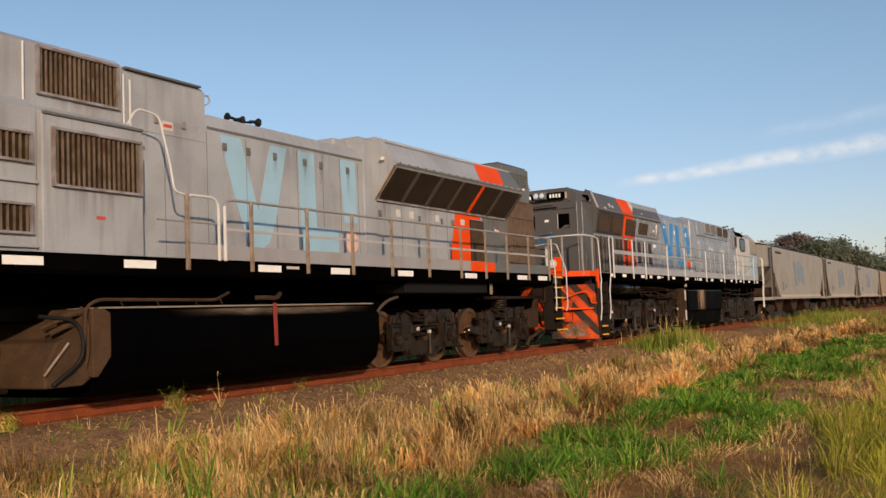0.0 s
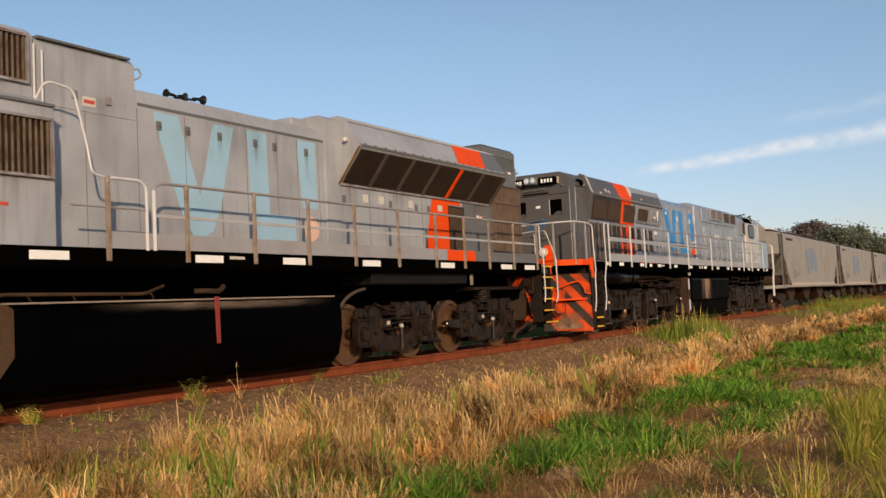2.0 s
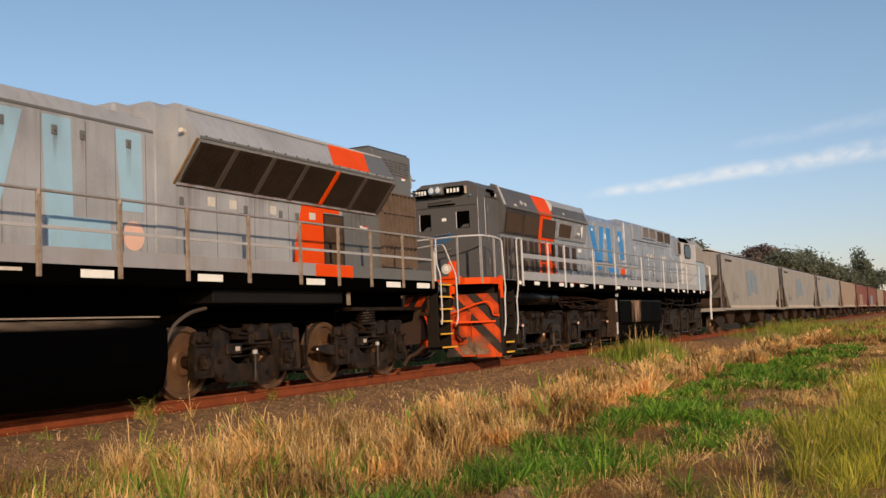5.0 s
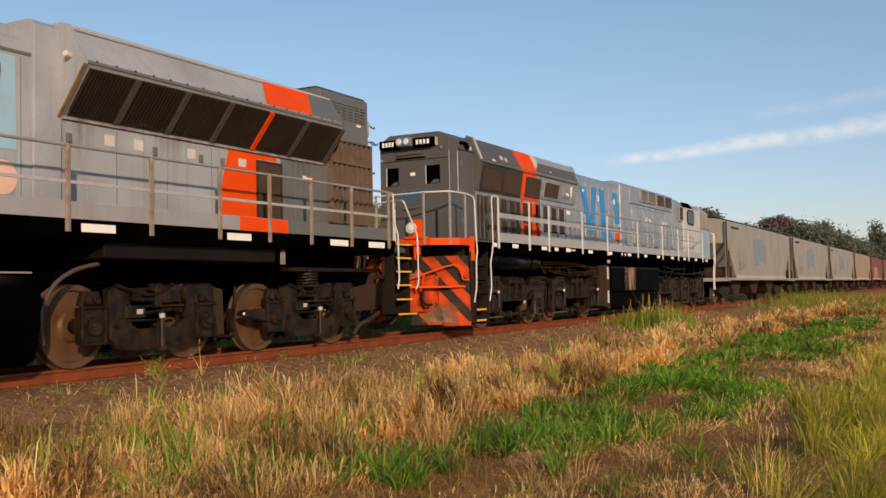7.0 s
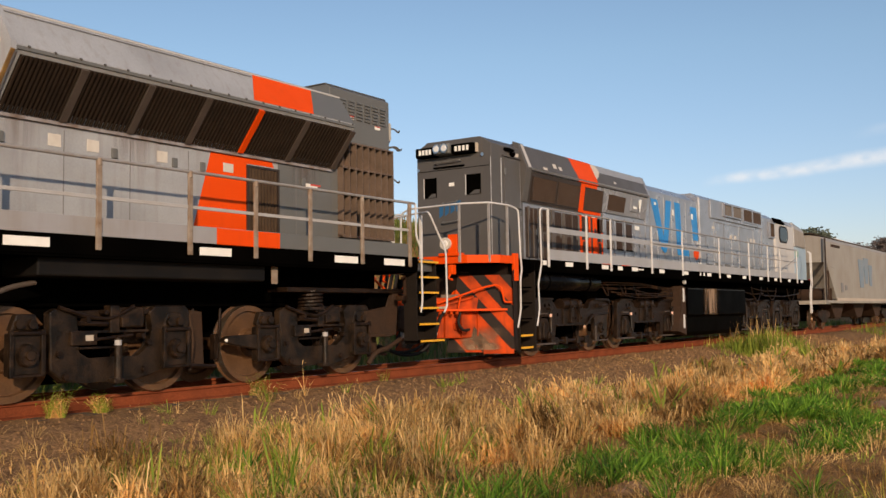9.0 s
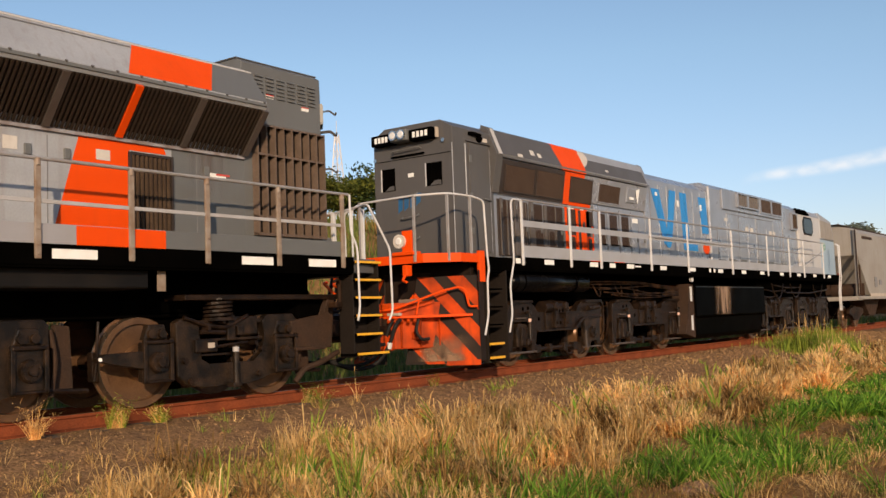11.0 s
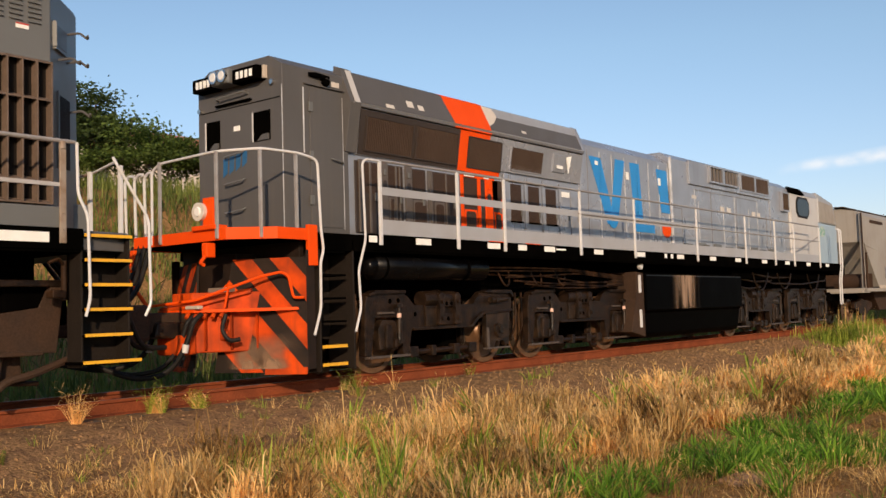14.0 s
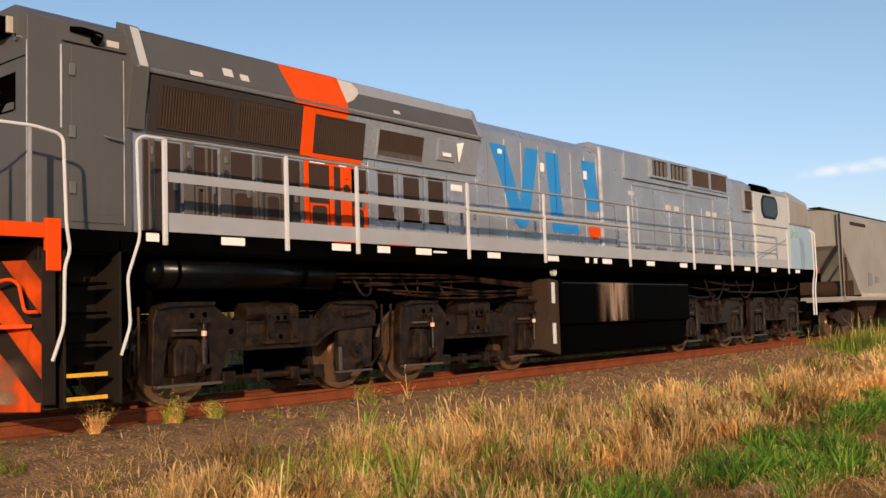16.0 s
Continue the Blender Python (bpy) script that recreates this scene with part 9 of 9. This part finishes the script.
# bank behind the track
x, y = scatter(58000, -33, -14.0, 4, 70, 1.3, 1, 0.5, 40)
blades("bank_grass", x, y, RNG.uniform(0.25, 0.75, len(x)), RNG.uniform(0.02, 0.045, len(x)), 0.5, BANK_GRASS, "tall grass on the bank behind the track")
x, y = scatter(7000, -34, -14.0, 2, 75, 1.2, 1, 0.6, 60)
blades("bank_grass", x, y, RNG.uniform(0.35, 0.8, len(x)), RNG.uniform(0.03, 0.05, len(x)), 0.4, DRY_BROWN, "dry grass on the bank behind the track")


def mound(x, y, r, h):
    bm = B()
    bmesh.ops.create_icosphere(bm, subdivisions=3, radius=1.0)
    g = float(ground_z(x, y))
    for v in bm.verts:
        k = 1 + 0.18 * noise.noise(v.co * 2.1 + Vector((x, y, 0)))
        v.co = (x + v.co.x * r * k, y + v.co.y * r * k, g - 0.03 + max(v.co.z, -0.3) * h * k)
    return tagged(finish(bm, "earth_mound", MOUND), "low mound of pale reddish earth in the grass", "mound")


mound(-3.05, 19.0, 0.33, 0.17)
mound(-2.85, 6.95, 0.26, 0.08)
mound(-2.7, 8.3, 0.22, 0.06)
mound(-2.4, 14.8, 0.4, 0.08)


# ---- trees ----
def tree(x, y, height, spread, leaf, n, seed, label, bare=0.0, flat=0.55, size=0.22, base=None):
    r = np.random.default_rng(seed)
    g = float(ground_z(x, y)) if base is None else base
    T = thing("tree", x, y, label, "tree")
    T.location.z = g
    tr = B()
    trunk_h = height * (0.22 if size < 0.15 else 0.42 if flat < 1 else 0.3)
    lean = r.uniform(-0.06, 0.06, 2)
    knots = [Vector((x + lean[0] * t * height + 0.04 * height * math.sin(3 * t + seed) * t, y + lean[1] * t * height, t * trunk_h)) for t in np.linspace(0, 1, 6)]
    rad = 0.022 * height
    for i in range(5):
        cyl(tr, knots[i], knots[i + 1] + (knots[i + 1] - knots[i]) * 0.03, rad * (1 - 0.12 * i), rad * (1 - 0.12 * (i + 1)), 8)
    tips = []
    for k in range(9):
        a = k * 2.4 + r.uniform(-0.4, 0.4)
        out = spread * r.uniform(0.45, 0.9)
        top = Vector((knots[-1].x + math.cos(a) * out, knots[-1].y + math.sin(a) * out, trunk_h + (height - trunk_h) * r.uniform(0.15, 0.85)))
        mid = knots[-1].lerp(top, 0.5) + Vector((0, 0, 0.06 * height))
        start = knots[r.integers(3, 6)]
        tube(tr, [start, mid, top], rad * 0.25, 6)
        tips.append(top)
        for j in range(3):
            b = a + r.uniform(-1.2, 1.2)
            e = mid + Vector((math.cos(b) * spread * 0.35, math.sin(b) * spread * 0.35, r.uniform(0.0, 0.16) * height))
            tube(tr, [mid, e], rad * 0.12, 5)
            tips.append(e)
    tr_ob = part("trunk", tr, BARK, T)
    # leaf clumps gather round the ends of the limbs
    tips = np.array([list(t) for t in tips])
    i = r.integers(0, len(tips), n)
    sc = spread * (0.27 if flat > 0.6 else 0.19)
    c = tips[i] + r.normal(0, 1, (n, 3)) * np.array([sc, sc, sc * flat * (1.0 if flat > 0.6 else 0.75)])
    u, w = r.normal(0, 1, (n, 3)), r.normal(0, 1, (n, 3))
    u[:, 2] *= 0.5
    u /= np.linalg.norm(u, axis=1)[:, None]
    w -= (w * u).sum(1)[:, None] * u
    w /= np.linalg.norm(w, axis=1)[:, None]
    s = size * r.uniform(0.6, 1.3, n)[:, None]
    q = np.stack([c - u * s, c + w * s * 0.45, c + u * s, c - w * s * 0.45], 1) - np.array([x, y, 0])
    cr = raw("crown", q.reshape(-1, 3), np.arange(4 * n).reshape(-1, 4), leaf, False)
    cr.parent = T
    return T


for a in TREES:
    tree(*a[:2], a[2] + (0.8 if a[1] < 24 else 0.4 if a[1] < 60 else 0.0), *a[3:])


# ---- houses, overpass, cloud ----
def house(x, y, z, w, d, h, roof_mat, label):
    H = thing("house", x, y, label, "house")
    H.location.z = z
    wl = B()
    box(wl, x - w / 2, x + w / 2, y - d / 2, y + d / 2, -1.0, h)
    wall = part("wall", wl, WALL_PLASTER, H)
    rf = prism(B(), [(x - w / 2 - 0.5, h), (x + w / 2 + 0.5, h), (x, h + w * 0.22)], "y", y - d / 2 - 0.4, y + d / 2 + 0.4, 0.03)
    part("roof", rf, roof_mat, H)
    for k in (-1, 1):
        for yy in (y - d * 0.25, y + d * 0.25):
            fr = box(B(), x + w / 2 - 0.02, x + w / 2 + 0.05, yy - 0.6, yy + 0.6, h * 0.4, h * 0.8) if k > 0 else box(B(), x + k * w * 0.25 - 0.6, x + k * w * 0.25 + 0.6, y - d / 2 - 0.05, y - d / 2 + 0.02, h * 0.4, h * 0.8)
            wi = part("window", fr, POST_WHITE, H)
            gl = box(B(), x + w / 2 + 0.04, x + w / 2 + 0.06, yy - 0.5, yy + 0.5, h * 0.44, h * 0.76) if k > 0 else box(B(), x + k * w * 0.25 - 0.5, x + k * w * 0.25 + 0.5, y - d / 2 - 0.06, y - d / 2 - 0.04, h * 0.44, h * 0.76)
            part("pane", gl, GLASS, wi)
            if k < 0:
                break
    return H


house(-50, 25.5, 8.4, 7, 6, 3.2, TILE, "cream house with an orange tiled roof behind the trees")
house(-50, 34.5, 8.4, 6, 6, 2.6, TILE, "cream house with an orange tiled roof on the bank")
house(-27, 131, 4.6, 5, 6, 3.9, ROOF_WHITE, "pale building with a white metal roof behind the wagons")

def mast(x, y, top, w):
    """A slender lattice mast: four legs that lean together, with rungs and crossed braces."""
    g = float(ground_z(x, y))
    M = thing("lattice_mast", x, y, "distant pale steel lattice radio mast behind the trees", "mast")
    n = 9
    def leg(k, i):
        t = i / n
        r = w * (1 - 0.85 * t)
        return Vector((x + (r if k in (0, 1) else -r), y + (r if k in (1, 2) else -r), g + (top - g) * t))
    for k in range(4):
        part("leg", tube(B(), [leg(k, 0), leg(k, n)], 0.09, 5), POST_WHITE, M)
        for i in range(n):
            part("brace", tube(B(), [leg(k, i), leg((k + 1) % 4, i + 1)], 0.05, 4), POST_WHITE, M)
    part("antenna", tube(B(), [(x, y, top), (x, y, top + 2.0)], 0.05, 5), POST_WHITE, M)
    return M


mast(-94.6, 103.3, 28.5, 1.3)

ov = thing("overpass", -10, 215, "dark concrete road bridge over the railway", "bridge")
part("bridge_deck", box(B(), -60, 60, 210, 219, 6.2, 7.2, 0.05), CONCRETE, ov)
for yy in (210.2, 218.6):
    part("parapet", box(B(), -60, 60, yy, yy + 0.25, 7.2, 8.0, 0.03), CONCRETE, ov)
for xx in (-40, -22, -3.5, 15):
    part("pier", box(B(), xx - 0.6, xx + 0.6, 211, 218, -0.6, 6.2, 0.05), CONCRETE, ov)

cm = bpy.data.materials.new("thin_white_cloud")
cm.use_nodes = True
cn, cl = cm.node_tree.nodes, cm.node_tree.links
for nd in list(cn):
    if nd.name != "Material Output":
        cn.remove(nd)
em, tp_, mx = cn.new("ShaderNodeEmission"), cn.new("ShaderNodeBsdfTransparent"), cn.new("ShaderNodeMixShader")
# the cloud glows; its sunlit white is put into the emission
em.inputs["Color"].default_value, em.inputs["Strength"].default_value = (1.0, 0.95, 0.91, 1), 0.95
tc, mp, nz = cn.new("ShaderNodeTexCoord"), cn.new("ShaderNodeMapping"), cn.new("ShaderNodeTexNoise")
mp.inputs["Scale"].default_value = (0.02, 0.02, 0.03)
nz.inputs["Scale"].default_value, nz.inputs["Detail"].default_value = 1.0, 8
uvn, sep, ml, rg = cn.new("ShaderNodeUVMap"), cn.new("ShaderNodeSeparateXYZ"), cn.new("ShaderNodeMath"), cn.new("ShaderNodeMapRange")
cl.new(tc.outputs["Object"], mp.inputs["Vector"])
cl.new(mp.outputs["Vector"], nz.inputs["Vector"])
cl.new(uvn.outputs["UV"], sep.inputs["Vector"])
rg.inputs["From Min"].default_value, rg.inputs["From Max"].default_value, rg.inputs["To Max"].default_value = 0.22, 0.66, 1.0
cl.new(nz.outputs["Fac"], rg.inputs["Value"])
ml.operation = "MULTIPLY"
cl.new(rg.outputs["Result"], ml.inputs[0])
cl.new(sep.outputs["X"], ml.inputs[1])
cl.new(ml.outputs["Value"], mx.inputs["Fac"])
cl.new(tp_.outputs["BSDF"], mx.inputs[1])
cl.new(em.outputs["Emission"], mx.inputs[2])
cl.new(mx.outputs["Shader"], cn["Material Output"].inputs["Surface"])


def cloud(yaw0, el0, yaw1, el1, thick, dense, dist=2500.0):
    """A thin streak of cloud far off, between two directions, thicker towards its far end; U holds its density."""
    bm = B()
    uv = bm.loops.layers.uv.new("UVMap")
    n, m = 30, 8
    cols, dens = [], {}
    for i in range(n + 1):
        t = i / n
        a, e = radians(yaw0 + (yaw1 - yaw0) * t), radians(el0 + (el1 - el0) * t + 0.10 * math.sin(4.5 * t))
        th = radians(thick) * (0.4 + 0.6 * t)
        d = dist + 60 * math.sin(5 * t)
        col = []
        for j in range(m + 1):
            v = bm.verts.new((-d * math.sin(a), d * math.cos(a), d * math.tan(e + th * (j / m - 0.5) + radians(0.05) * math.sin(23 * t))))
            dens[v] = dense * (math.sin(math.pi * j / m) ** 1.5) * min(1.0, 12.0 * t) * min(1.0, 6.0 * (1 - t))
            col.append(v)
        cols.append(col)
    for p, q in zip(cols, cols[1:]):
        for j in range(m):
            f = bm.faces.new((p[j], q[j], q[j + 1], p[j + 1]))
            for lp in f.loops:
                lp[uv].uv = (dens[lp.vert], 0.0)
    ob = finish(bm, "cloud", cm, smooth=True)
    ob.visible_shadow = False
    return tagged(ob, "thin white streak of cloud in the blue sky", "cloud", kind="structure")


cloud(19.0, 7.25, -6.0, 9.2, 1.9, 0.62)
cloud(11.0, 9.4, -10.0, 11.2, 1.9, 0.16)

# ---- the train ----
TRAIN = [loco_one(), loco_two()]
for y0, y1, mat, lab, mark, patch in WAGONS:
    TRAIN.append(hopper(y0, y1, mat, lab, mark, patch))


def motions():
    """The train rolls towards the camera and past it; every wheelset turns with it."""
    for k, ob in enumerate(TRAIN):
        x, y, z = ob.location
        y -= 0.04 if k else 0.0
        walk(ob, [(0.5 * i, pose(x, y - run(0.5 * i), z)) for i in range(33)])
    for ob, x, y, r in SPIN:
        walk(ob, [(0.25 * i, pose(x, y, r, math.degrees(run(0.25 * i) / r))) for i in range(65)])


motions()
